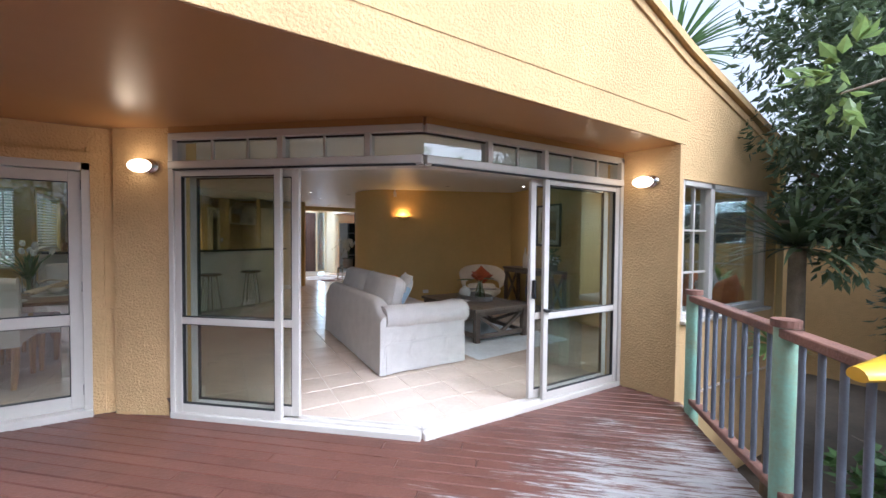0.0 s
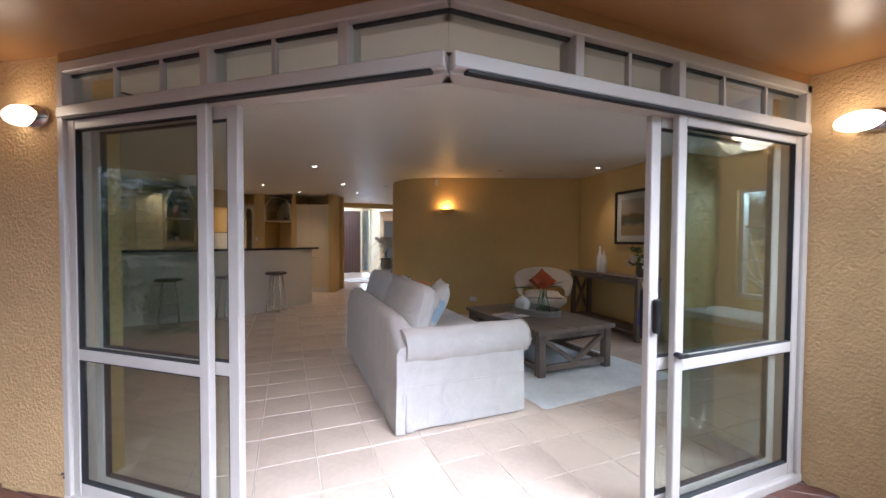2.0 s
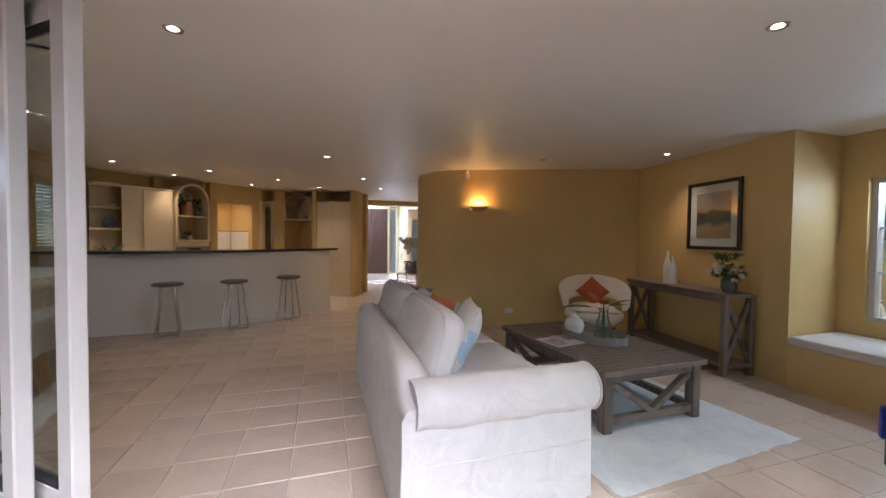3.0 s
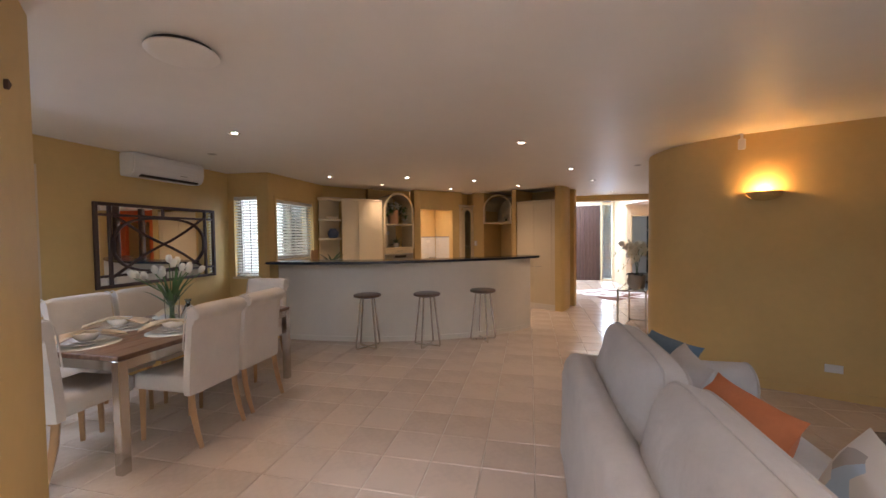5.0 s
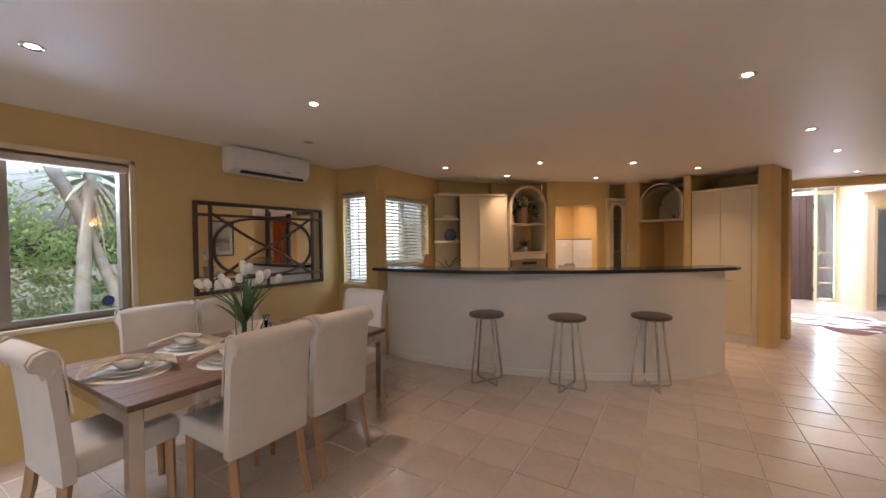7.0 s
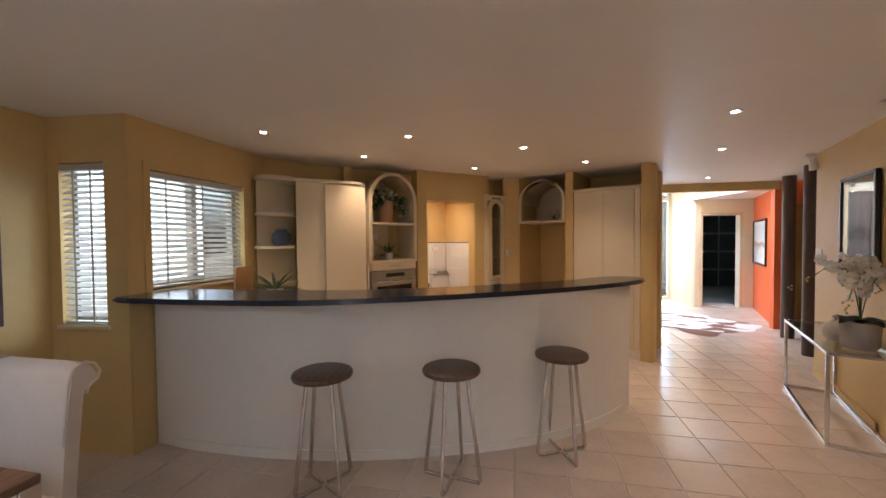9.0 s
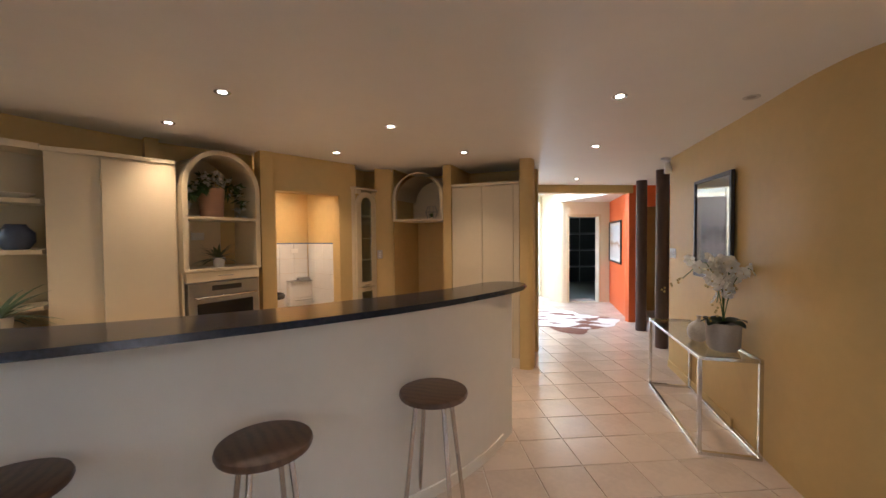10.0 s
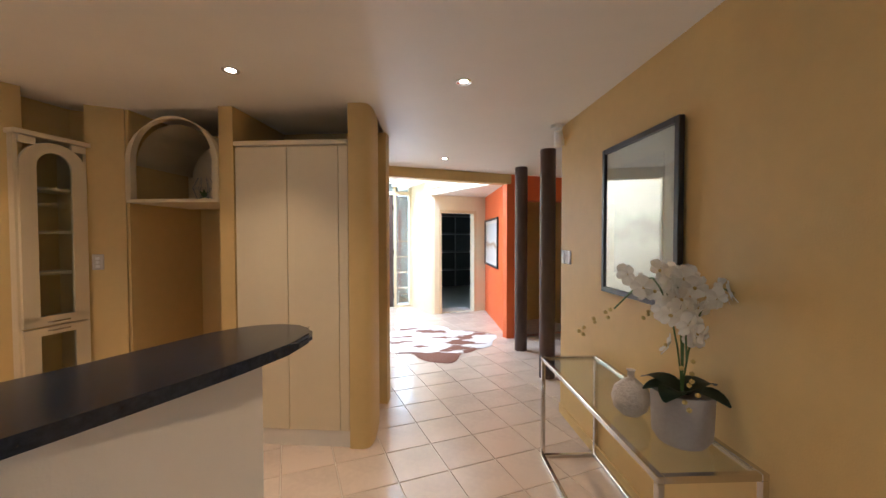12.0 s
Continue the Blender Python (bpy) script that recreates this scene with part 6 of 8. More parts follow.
def blind(name, m, w, h, label, gap=0.042, mull=None):
    th = thing(name, m, label, "window blind")
    bm = B()
    box(bm, -0.01, -0.03, h - 0.045, w + 0.01, 0.03, h, 0.004)
    part("head_rail", bm, BLIND, th)
    sl = None
    z = h - 0.07
    while z > 0.03:
        if sl is None:
            bm = B()
            box(bm, 0.0, -0.024, -0.0016, w, 0.024, 0.0016)
            o = part("slat", bm, BLIND, th)
            sl = o.data
        else:
            o = new("slat", sl)
            o.parent = th
        o.matrix_basis = pose(0, 0, z, 34, 0, 0)
        z -= gap
    bm = B()
    box(bm, 0.0, -0.022, 0.0, w, 0.022, 0.016, 0.003)
    part("bottom_rail", bm, BLIND, th)
    for s in ((0.1, w - 0.1) if w < 0.6 else (0.12, w / 2, w - 0.12)):
        bm = B()
        box(bm, s - 0.008, -0.027, 0.01, s + 0.008, -0.0255, h - 0.03)
        part("ladder_tape", bm, BLIND, th)
    return th


def simple_window(name, m, w, h, label, mull=()):
    th = thing(name, m, label, "window", "", "structure")
    for b in ((0, 0.09, 0, 0.045, 0.16, h), (w - 0.045, 0.09, 0, w, 0.16, h), (0.045, 0.09, 0, w - 0.045, 0.16, 0.045), (0.045, 0.09, h - 0.045, w - 0.045, 0.16, h)) + tuple(
            (x - 0.025, 0.09, 0.045, x + 0.025, 0.16, h - 0.045) for x in mull):
        bm = B()
        box(bm, *b)
        part("window_frame", bm, WGREY, th)
    bm = B()
    box(bm, 0.045, 0.122, 0.045, w - 0.045, 0.128, h - 0.045)
    o = part("pane", bm, PANE, th)
    o.visible_shadow = False
    bm = B()
    box(bm, -0.03, -0.02, -0.03, w + 0.03, 0.09, 0.0, 0.004)
    part("window_sill", bm, CABINET, th)


RET = along((-1.93, 7.56), (-1.31, 7.62))
KWW = along((-1.31, 7.64), (-1.31, 9.1))
simple_window("slim_window", RET @ pose(0.09, 0, 0.93), 0.36, 1.16, "slim window in the dining corner")
blind("venetian_blind", RET @ pose(0.10, 0.03, 0.94), 0.34, 1.14, "cream wooden venetian blind half open over the slim window")
simple_window("kitchen_window", KWW @ pose(0.15, 0, 1.16), 0.97, 0.90, "kitchen window behind a blind", (0.485,))
blind("venetian_blind", KWW @ pose(0.17, 0.03, 1.17), 0.93, 0.88, "cream wooden venetian blind half open over the kitchen window", 0.045)
bm = B()
for b in ((0.10, -0.012, 1.12, 0.15, 0.0, 2.11), (1.12, -0.012, 1.12, 1.17, 0.0, 2.11), (0.10, -0.013, 2.06, 1.17, 0.0, 2.12)):
    box(bm, *b)
ob = setting("trim_kitchen_window", bm, WALL, "yellow architrave round the kitchen window", "trim")
ob.matrix_basis = KWW


# ---------------------------------------------------------------- breakfast bar and stools
def spline(pts, n):
    """Catmull-Rom through plan points."""
    out = []
    P = [Vector(p) for p in pts]
    P = [P[0] * 2 - P[1]] + P + [P[-1] * 2 - P[-2]]
    for i in range(1, len(P) - 2):
        for k in range(n):
            t = k / n
            a, b, c, d = P[i - 1], P[i], P[i + 1], P[i + 2]
            out.append(0.5 * ((2 * b) + (c - a) * t + (2 * a - 5 * b + 4 * c - d) * t * t + (3 * b - a - 3 * c + d) * t ** 3))
    out.append(P[-2])
    return out


def offset(path, d):
    out = []
    for i, p in enumerate(path):
        a, b = path[max(0, i - 1)], path[min(len(path) - 1, i + 1)]
        t = (b - a).normalized()
        out.append(p + Vector((-t.y, t.x)) * d)
    return out


front = spline([(-1.30, 7.80), (-0.80, 7.775), (-0.25, 7.80), (0.35, 7.90), (1.03, 8.12), (1.60, 8.40), (2.0, 8.72), (2.33, 9.12)], 6)
bar_th = thing("breakfast_bar", at(0, 0), "curved breakfast bar, painted cream front under a dark granite top", "bar counter")
bm = B()
prism(bm, front + offset(front, 0.16)[::-1], 0.0, 1.113)
part("bar_front", bm, BARWALL, bar_th)
bm = B()
prism(bm, offset(front[2:-2], -0.012) + offset(front[2:-2], -0.001)[::-1], 0.0, 0.07)
part("skirting", bm, BARWALL, bar_th)
outer_ = spline([(-1.30, 7.50), (-0.81, 7.50), (0.02, 7.58), (0.77, 7.90), (1.35, 8.22), (1.80, 8.53), (2.22, 8.90), (2.44, 9.14)], 6)
tip = [(2.485, 9.23), (2.49, 9.31), (2.455, 9.385), (2.39, 9.435), (2.31, 9.45), (2.23, 9.43)]
inner_ = spline([(2.15, 9.37), (1.97, 9.18), (1.80, 9.02), (1.35, 8.70), (0.70, 8.32), (0.0, 8.06), (-0.7, 7.98), (-1.30, 7.98)], 6)
bm = B()
prism(bm, outer_ + [Vector(p) for p in tip] + inner_, 1.114, 1.150)
bmesh.ops.bevel(bm, geom=[e for e in bm.edges if abs(e.verts[0].co.z - e.verts[1].co.z) < 1e-5], offset=0.012, segments=3, affect='EDGES')
part("bar_top", bm, STONE, bar_th, "polished blue-black granite top")
# bottle opener-like disc on the bar's end
bm = B()
lathe(bm, [(0.0, 0.012), (0.03, 0.010), (0.036, 0.0), (0.0, 0.0)], 18)
part("end_cap", bm, CHROME, bar_th, "round metal fitting", True, pose(2.285, 9.195, 1.0, 0, 90, 40))


def stool():
    th = thing("bar_stool", at(0, 0), "round dark wooden bar stool on bent chrome legs", "bar stool", "bar stools")
    bm = B()
    lathe(bm, [(0.0, 0.681), (0.160, 0.681), (0.179, 0.688), (0.184, 0.701), (0.179, 0.715), (0.164, 0.721), (0.0, 0.717)], 32)
    part("seat", bm, SEATWOOD, th, "", True)
    bm = B()
    lathe(bm, [(0.0, 0.665), (0.10, 0.665), (0.10, 0.681), (0.0, 0.681)], 20)
    part("mount_plate", bm, CHROME, th)
    for k in range(4):
        a0 = math.pi / 4 + k * math.pi / 2
        pts = []
        for r, z, da in ((0.105, 0.668, 0.0), (0.138, 0.40, 0.0), (0.172, 0.14, 0.0), (0.186, 0.03, 0.0), (0.177, 0.014, 0.03), (0.13, 0.0125, 0.06), (0.02, 0.0125, 0.1)):
            pts.append((r * math.cos(a0 + da), r * math.sin(a0 + da), z))
        bm = B()
        tube(bm, pts, 0.0125, 8)
        part("leg", bm, CHROME, th, "", True)
    return th


st = stool()
st.matrix_basis = at(0.20, 7.58, 0.0, 12)
copy_thing(st, at(0.965, 7.80, 0, 35))
copy_thing(st, at(1.67, 8.245, 0, 70))

# ---------------------------------------------------------------- kitchen bench under the window
kb = thing("kitchen_bench", at(0, 0), "cream kitchen bench with a dark granite worktop", "kitchen bench")
bm = B()
prism(bm, [(-1.30, 8.0), (-0.72, 8.0), (-0.72, 8.75), (-0.95, 8.98), (-1.30, 8.86)], 0.1, 0.88)
part("carcass", bm, CABINET, kb)
bm = B()
prism(bm, [(-1.30, 7.99), (-0.70, 7.99), (-0.70, 8.76), (-0.94, 9.0), (-1.30, 8.87)], 0.88, 0.92, 0.004)
part("worktop", bm, STONE, kb)
bm = B()
prism(bm, [(-1.30, 8.0), (-0.77, 8.0), (-0.77, 8.74), (-0.97, 8.94), (-1.30, 8.84)], 0.0, 0.1)
part("plinth", bm, BLACK, kb)
bb = thing("wooden_box", at(-1.10, 8.05, 0.92, 6), "low wooden tray box with a clear lid on the bench", "box")
bm = B()
box(bm, -0.12, 0.0, 0.0, 0.12, 0.38, 0.13, 0.006)
part("body", bm, OAK, bb)
bm = B()
box(bm, -0.125, -0.005, 0.13, 0.125, 0.385, 0.145, 0.004)
part("lid", bm, glass("lid_glass", (0.9, 0.92, 0.92)), bb)
bm = B()
soft_box(bm, 0, 0, 0, 0.022, 0.22, 0.36, 0.008, 2)
ob = put("chopping_board", bm, OAK)
ob.matrix_basis = pose(-1.255, 8.52, 0.921, 0, 6, 0)
tagged(ob, "oak chopping board leaning against the wall", "chopping board")


def fern(m, r, label, pot_mat, seed, pot_r=0.07, pot_h=0.12, droop=1.0, leaf=LEAF_DARK):
    th = thing("potted_plant", m, label, "potted plant")
    bm = B()
    lathe(bm, [(0.0, 0.0), (pot_r * 0.82, 0.0), (pot_r, pot_h), (pot_r * 0.92, pot_h), (pot_r * 0.85, pot_h * 0.9), (0.0, pot_h * 0.88)], 22)
    part("pot", bm, pot_mat, th, "", True)
    bm = straps(34, r, 0.016, seed, droop)
    part("foliage", bm, leaf, th, "", False, at(0, 0, pot_h * 0.9))
    return th


fern(at(-0.98, 8.78, 0.92), 0.34, "fern in a pale pot on the kitchen bench", BARWALL, 71, 0.08, 0.14, 0.8)

# ---------------------------------------------------------------- corner shelves and tall cupboard
sh = thing("corner_shelves", at(0, 0), "open cream corner shelves with curved edges", "shelves")
for z in (1.06, 1.44, 1.78, 2.14):
    bm = B()
    rim = spline([(-1.27, 8.86), (-1.14, 8.84), (-1.02, 8.90), (-0.93, 9.04)], 5)
    prism(bm, rim + [Vector((-1.06, 9.30)), Vector((-1.20, 9.16))], z, z + (0.03 if z < 2 else 0.045))
    part("shelf", bm, CABINET, sh)
bm = B()
obox(bm, (-1.27, 8.90), (-1.09, 9.28), 0.016, 0.92, 2.14)
part("back_panel", bm, CABINET, sh)
tc_ = thing("tall_cupboard", at(0, 0), "tall cream kitchen cupboard with a plain door", "cupboard")
bm = B()
prism(bm, [(-0.915, 9.055), (-0.70, 9.235), (-0.365, 9.575), (-0.76, 9.93), (-1.06, 9.48)], 0.0, 2.14)
part("carcass", bm, CABINET, tc_)
bm = B()
obox(bm, (-0.69, 9.232), (-0.372, 9.553), 0.018, 0.12, 2.12, off=-0.012, bevel=0.003)
part("door", bm, CABINET, tc_)
bm = B()
prism(bm, [(-0.935, 9.045), (-0.69, 9.205), (-0.35, 9.55), (-0.76, 9.94), (-1.06, 9.48)], 2.14, 2.175, 0.004)
part("cornice", bm, CABINET, tc_)
th = thing("platter", at(-1.08, 9.02, 1.811), "stack of shallow pale bowls on the shelf", "bowl")
bm = B()
lathe(bm, [(0.0, 0.0), (0.05, 0.0), (0.11, 0.035), (0.105, 0.037), (0.045, 0.008), (0.0, 0.008)], 20)
part("bowl", bm, BARWALL, th, "", True)
th = thing("blue_pot", at(-1.07, 9.02, 1.471), "round dark blue ceramic pot on the shelf", "pot")
bm = B()
lathe(bm, [(0.0, 0.0), (0.06, 0.0), (0.095, 0.05), (0.095, 0.11), (0.06, 0.15), (0.05, 0.17), (0.0, 0.16)], 22)
part("body", bm, mat("blue_glaze", (0.045, 0.06, 0.10), 0.35, var=0.4, scale=9), th, "", True)


# ---------------------------------------------------------------- arched tower with the oven
def arch_panel(bm, w, z0, z1, spring, t, y0, y1, n=20):
    """A front frame w wide from z0 up, open below an arch that springs at the given height; t is its rim."""
    r = w / 2 - t
    R_ = w / 2
    ins = [(t, z0), (t, spring)] + [(w / 2 - r * math.cos(math.pi * i / n), spring + r * math.sin(math.pi * i / n)) for i in range(1, n)] + [(w - t, spring), (w - t, z0)]
    k = (z1 - spring) / R_
    out = [(0, z0), (0, spring)] + [(w / 2 - R_ * math.cos(math.pi * i / n), spring + R_ * k * math.sin(math.pi * i / n)) for i in range(1, n)] + [(w, spring), (w, z0)]
    vs = []
    for y in (y0, y1):
        vs.append(([bm.verts.new((a, y, b)) for a, b in ins], [bm.verts.new((a, y, b)) for a, b in out]))
    for i in range(len(ins) - 1):
        (fi, fo), (bi, bo) = vs
        bm.faces.new((fi[i], fi[i + 1], fo[i + 1], fo[i]))
        bm.faces.new((bi[i], bo[i], bo[i + 1], bi[i + 1]))
        bm.faces.new((fi[i], bi[i], bi[i + 1], fi[i + 1]))
        bm.faces.new((fo[i], fo[i + 1], bo[i + 1], bo[i]))
    for i in (0, -1):
        (fi, fo), (bi, bo) = vs
        bm.faces.new((fi[i], fo[i], bo[i], bi[i]))
    return bm


T1A, T1B = (-0.345, 9.60), (0.055, 10.19)
T1 = along(T1A, T1B)
TW = (Vector(T1B) - Vector(T1A)).length
ot = thing("oven_tower", T1, "cream arched oven tower with open shelves and a built-in oven", "cupboard")
bm = B()
arch_panel(bm, TW, 1.27, 2.33, 1.98, 0.045, -0.02, 0.02)
part("arch_trim", bm, CABINET, ot)
for b in ((0.0, 0.02, 0.0, 0.02, 0.42, 2.0), (TW - 0.02, 0.02, 0.0, TW, 0.42, 2.0), (0.02, 0.40, 1.27, TW - 0.02, 0.42, 2.06)):
    bm = B()
    box(bm, *b)
    part("side_panel", bm, CABINET, ot)
bm = B()
rows = []
for y in (0.02, 0.41):
    rows.append([bm.verts.new((TW / 2 - (TW / 2 - 0.04) * math.cos(math.pi * i / 16), y, 1.98 + 0.32 * math.sin(math.pi * i / 16))) for i in range(17)])
for i in range(16):
    bm.faces.new((rows[0][i], rows[0][i + 1], rows[1][i + 1], rows[1][i]))
bm.faces.new(rows[1])
bmesh.ops.solidify(bm, geom=bm.faces[:], thickness=-0.008)
part("vault", bm, CABINET, ot, "", True)
for z in (1.705, 1.25):
    bm = B()
    box(bm, 0.0, -0.025, z, TW, 0.40, z + 0.025, 0.003)
    part("shelf", bm, CABINET, ot)
bm = B()
box(bm, 0.02, -0.015, 1.16, TW - 0.02, 0.02, 1.245, 0.003)
dr = part("drawer_front", bm, CABINET, ot)
bm = B()
tube(bm, [(TW / 2 - 0.07, -0.016, 1.205), (TW / 2 - 0.06, -0.035, 1.205), (TW / 2 + 0.06, -0.035, 1.205), (TW / 2 + 0.07, -0.016, 1.205)], 0.005, 6)
part("handle", bm, CHROME, dr, "slim metal handle")
bm = B()
box(bm, 0.0, -0.005, 0.0, TW, 0.40, 0.56)
part("base_unit", bm, CABINET, ot)
ov = thing("oven", T1 @ pose(0.03, 0, 0.57), "stainless steel built-in oven with a dark glass door", "oven")
STEEL = mat("stainless_steel", (0.42, 0.41, 0.39), 0.32, metal=1.0, var=0.1, scale=20)
OW = TW - 0.06
bm = B()
box(bm, 0, -0.02, 0.0, OW, 0.36, 0.58, 0.004)
part("body", bm, STEEL, ov)
bm = B()
box(bm, 0.07, -0.026, 0.07, OW - 0.07, -0.0205, 0.40)
part("door_glass", bm, mat("oven_glass", (0.012, 0.012, 0.014), 0.08), ov)
bm = B()
box(bm, OW * 0.3, -0.024, 0.505, OW * 0.72, -0.0205, 0.55)
part("display", bm, BLACK, ov)
bm = B()
tube(bm, [(0.05, -0.02, 0.455), (0.05, -0.055, 0.455), (OW - 0.05, -0.055, 0.455), (OW - 0.05, -0.02, 0.455)], 0.009, 8)
part("handle", bm, CHROME, ov, "", True)
TERRA = mat("terracotta", (0.46, 0.26, 0.15), 0.8, var=0.1)
th = thing("flower_pot", T1 @ pose(TW / 2, 0.18, 1.73), "terracotta pot of trailing white flowers in the arch", "flowers")
bm = B()
lathe(bm, [(0.0, 0.0), (0.095, 0.0), (0.11, 0.27), (0.10, 0.275), (0.0, 0.26)], 24)
part("pot", bm, TERRA, th, "", True)
me = leaf_crown([(0, 0, 0.33, 0.09), (0.16, -0.03, 0.28, 0.08), (-0.16, -0.03, 0.28, 0.08), (0.24, -0.05, 0.20, 0.05), (-0.24, -0.05, 0.20, 0.05)], 480, 0.065, 61)
me.materials.append(LEAF)
o = new("foliage", me)
o.parent = th
o["kind"] = "stuff"
me = leaf_crown([(0, -0.05, 0.36, 0.08), (0.20, -0.05, 0.26, 0.06), (0.25, -0.06, 0.13, 0.05), (0.26, -0.06, 0.03, 0.04), (-0.20, -0.05, 0.26, 0.06), (-0.25, -0.06, 0.14, 0.05), (-0.26, -0.06, 0.04, 0.04), (0.1, -0.05, 0.33, 0.06), (-0.1, -0.05, 0.33, 0.06)], 760, 0.032, 62, 0.8, 0.8)
me.materials.append(PETAL)
o = new("blossom", me)
o.parent = th
o["kind"] = "stuff"
fern(T1 @ pose(TW / 2 + 0.03, 0.14, 1.275), 0.23, "small green plant in a white pot on the oven tower", WHITE, 73, 0.055, 0.085, 1.0)
th = thing("wall_socket", T1 @ pose(TW / 2 - 0.02, 0.398, 1.56), "white double power socket behind the shelf", "socket")
bm = B()
box(bm, -0.06, -0.01, -0.036, 0.06, 0, 0.036, 0.004)
part("plate", bm, PLASTIC, th)

# ---------------------------------------------------------------- scullery opening
PM = along(PA, PB)
bm = B()
for b in ((0.10, -0.015, 0.0, 0.14, 0.0, 2.07), (0.88, -0.015, 0.0, 0.92, 0.0, 2.07), (0.10, -0.016, 2.03, 0.92, 0.0, 2.072)):
    box(bm, *b, 0.002)
ob = setting("trim_scullery", bm, WALL, "yellow architrave round the scullery opening", "trim")
ob.matrix_basis = PM
WTILE = mat("white_wall_tile", (0.70, 0.70, 0.68), 0.15, var=0.03)
for wb in ((-0.8, 1.12, -0.2, 1.06, 1.22, H), (1.06, 0.16, -0.2, 1.16, 1.22, H), (-0.9, 0.16, -0.2, -0.8, 1.22, H)):
    bm = B()
    box(bm, *wb)
    ob = setting("wall_scullery_inner", bm, WALL, "yellow upper wall of the scullery", "wall")
    ob.matrix_basis = PM
sp_ = thing("tiled_splashback", PM, "white glazed wall tiles with a blue edge line in the scullery", "wall tiles", "", "structure")
for i in range(9):
    for j in range(7):
        bm = B()
        box(bm, -0.755 + i * 0.2, 1.108, 0.06 + j * 0.2, -0.755 + i * 0.2 + 0.198, 1.119, 0.06 + j * 0.2 + 0.198, 0.002)
        part("tile", bm, WTILE, sp_)
for i in range(4):
    for j in range(7):
        bm = B()
        box(bm, 1.048, 0.30 + i * 0.2, 0.06 + j * 0.2, 1.059, 0.30 + i * 0.2 + 0.198, 0.06 + j * 0.2 + 0.198, 0.002)
        part("tile", bm, WTILE, sp_)
for b in ((-0.755, 1.104, 1.46, 1.045, 1.119, 1.475), (1.045, 0.30, 1.46, 1.059, 1.103, 1.475)):
    bm = B()
    box(bm, *b)
    part("edge_line", bm, mat("blue_edge_tile", (0.10, 0.16, 0.30), 0.2), sp_)
for x in (0.46, 0.80):
    bm = B()
    box(bm, x, 1.096, 1.335, x + 0.10, 1.107, 1.395, 0.004)
    ob = put("wall_socket", bm, PLASTIC)
    ob.matrix_basis = PM
    tagged(ob, "white power socket on the scullery tiles", "socket", "scullery sockets")
db = thing("drawer_unit", PM @ pose(0.735, 0.985, 0), "white drawer unit with slim handles and a sink above", "drawers")
bm = B()
box(bm, 0, 0.02, 0, 0.31, 0.12, 0.95, 0.003)
part("body", bm, WHITE, db)
for k in range(4):
    bm = B()
    box(bm, 0.006, 0.0, 0.10 + k * 0.212, 0.304, 0.02, 0.307 + k * 0.212, 0.003)
    d_ = part("drawer_front", bm, WHITE, db)
    if k < 3:
        bm = B()
        box(bm, 0.06, -0.014, 0.270 + k * 0.212, 0.30, 0.0, 0.278 + k * 0.212)
        part("handle", bm, STEEL, d_)
bm = B()
prism(bm, [(0.0, -0.012), (0.31, -0.012), (0.31, 0.12), (0.0, 0.12)], 0.95, 0.962)
prism(bm, [(0.14, 0.06), (0.31, 0.06), (0.31, 0.12), (0.14, 0.12)], 0.962, 0.995)
part("sink_top", bm, STEEL, db, "stainless steel sink top")
bn = thing("waste_bin", PM @ pose(0.37, 0.74, 0), "white bin with a black liner and lid rim in the scullery", "bin")
bm = B()
lathe(bm, [(0.0, 0.0), (0.13, 0.0), (0.158, 0.80), (0.145, 0.805), (0.0, 0.79)], 24)
part("bin_body", bm, WHITE, bn, "", True)
bm = B()
lathe(bm, [(0.157, 0.80), (0.166, 0.81), (0.168, 0.84), (0.155, 0.86), (0.14, 0.85), (0.13, 0.80)], 24)
part("liner", bm, BLACK, bn, "black bin liner", True)

# ---------------------------------------------------------------- glass-fronted cupboard
GM = along((0.89, 10.91), (1.11, 11.24))
GW = 0.395
gc = thing("glass_cupboard", GM, "narrow cream cupboard with arched glass door and shelves", "cupboard")
for b in ((0, 0.0, 0.0, 0.02, 0.28, 2.12), (GW - 0.02, 0.0, 0.0, GW, 0.28, 2.12), (0.02, 0.26, 0.1, GW - 0.02, 0.28, 2.12), (0.02, 0.0, 0.0, GW - 0.02, 0.26, 0.10)):
    bm = B()
    box(bm, *b)
    part("side_panel", bm, CABINET, gc)
bm = B()
box(bm, -0.012, -0.03, 2.12, GW + 0.012, 0.28, 2.15, 0.004)
part("cornice", bm, CABINET, gc)
for z in (0.45, 0.94, 1.25, 1.52, 1.80):
    bm = B()
    box(bm, 0.02, 0.02, z, GW - 0.02, 0.26, z + 0.018)
    part("shelf", bm, CABINET, gc)
bm = B()
dw_ = GW - 0.03
arch_panel(bm, dw_, 0.96, 2.10, 1.94, 0.085, -0.02, 0.0, 14)
for v in bm.verts:
    v.co.x += 0.015
for b in ((0.015, -0.02, 0.93, 0.015 + dw_, 0.0, 0.99), (0.015, -0.02, 1.985 + 0.085, 0.10, 0.0, 2.115), (GW - 0.10, -0.02, 1.985 + 0.085, GW - 0.015, 0.0, 2.115)):
    box(bm, *b)
gd = part("upper_door", bm, CABINET, gc)
bm = B()
for b in ((0.015, -0.02, 0.12, 0.10, 0.0, 0.92), (GW - 0.10, -0.02, 0.12, GW - 0.015, 0.0, 0.92), (0.10, -0.02, 0.12, GW - 0.10, 0.0, 0.22), (0.10, -0.02, 0.87, GW - 0.10, 0.0, 0.92)):
    box(bm, *b)
gd2 = part("lower_door", bm, CABINET, gc)
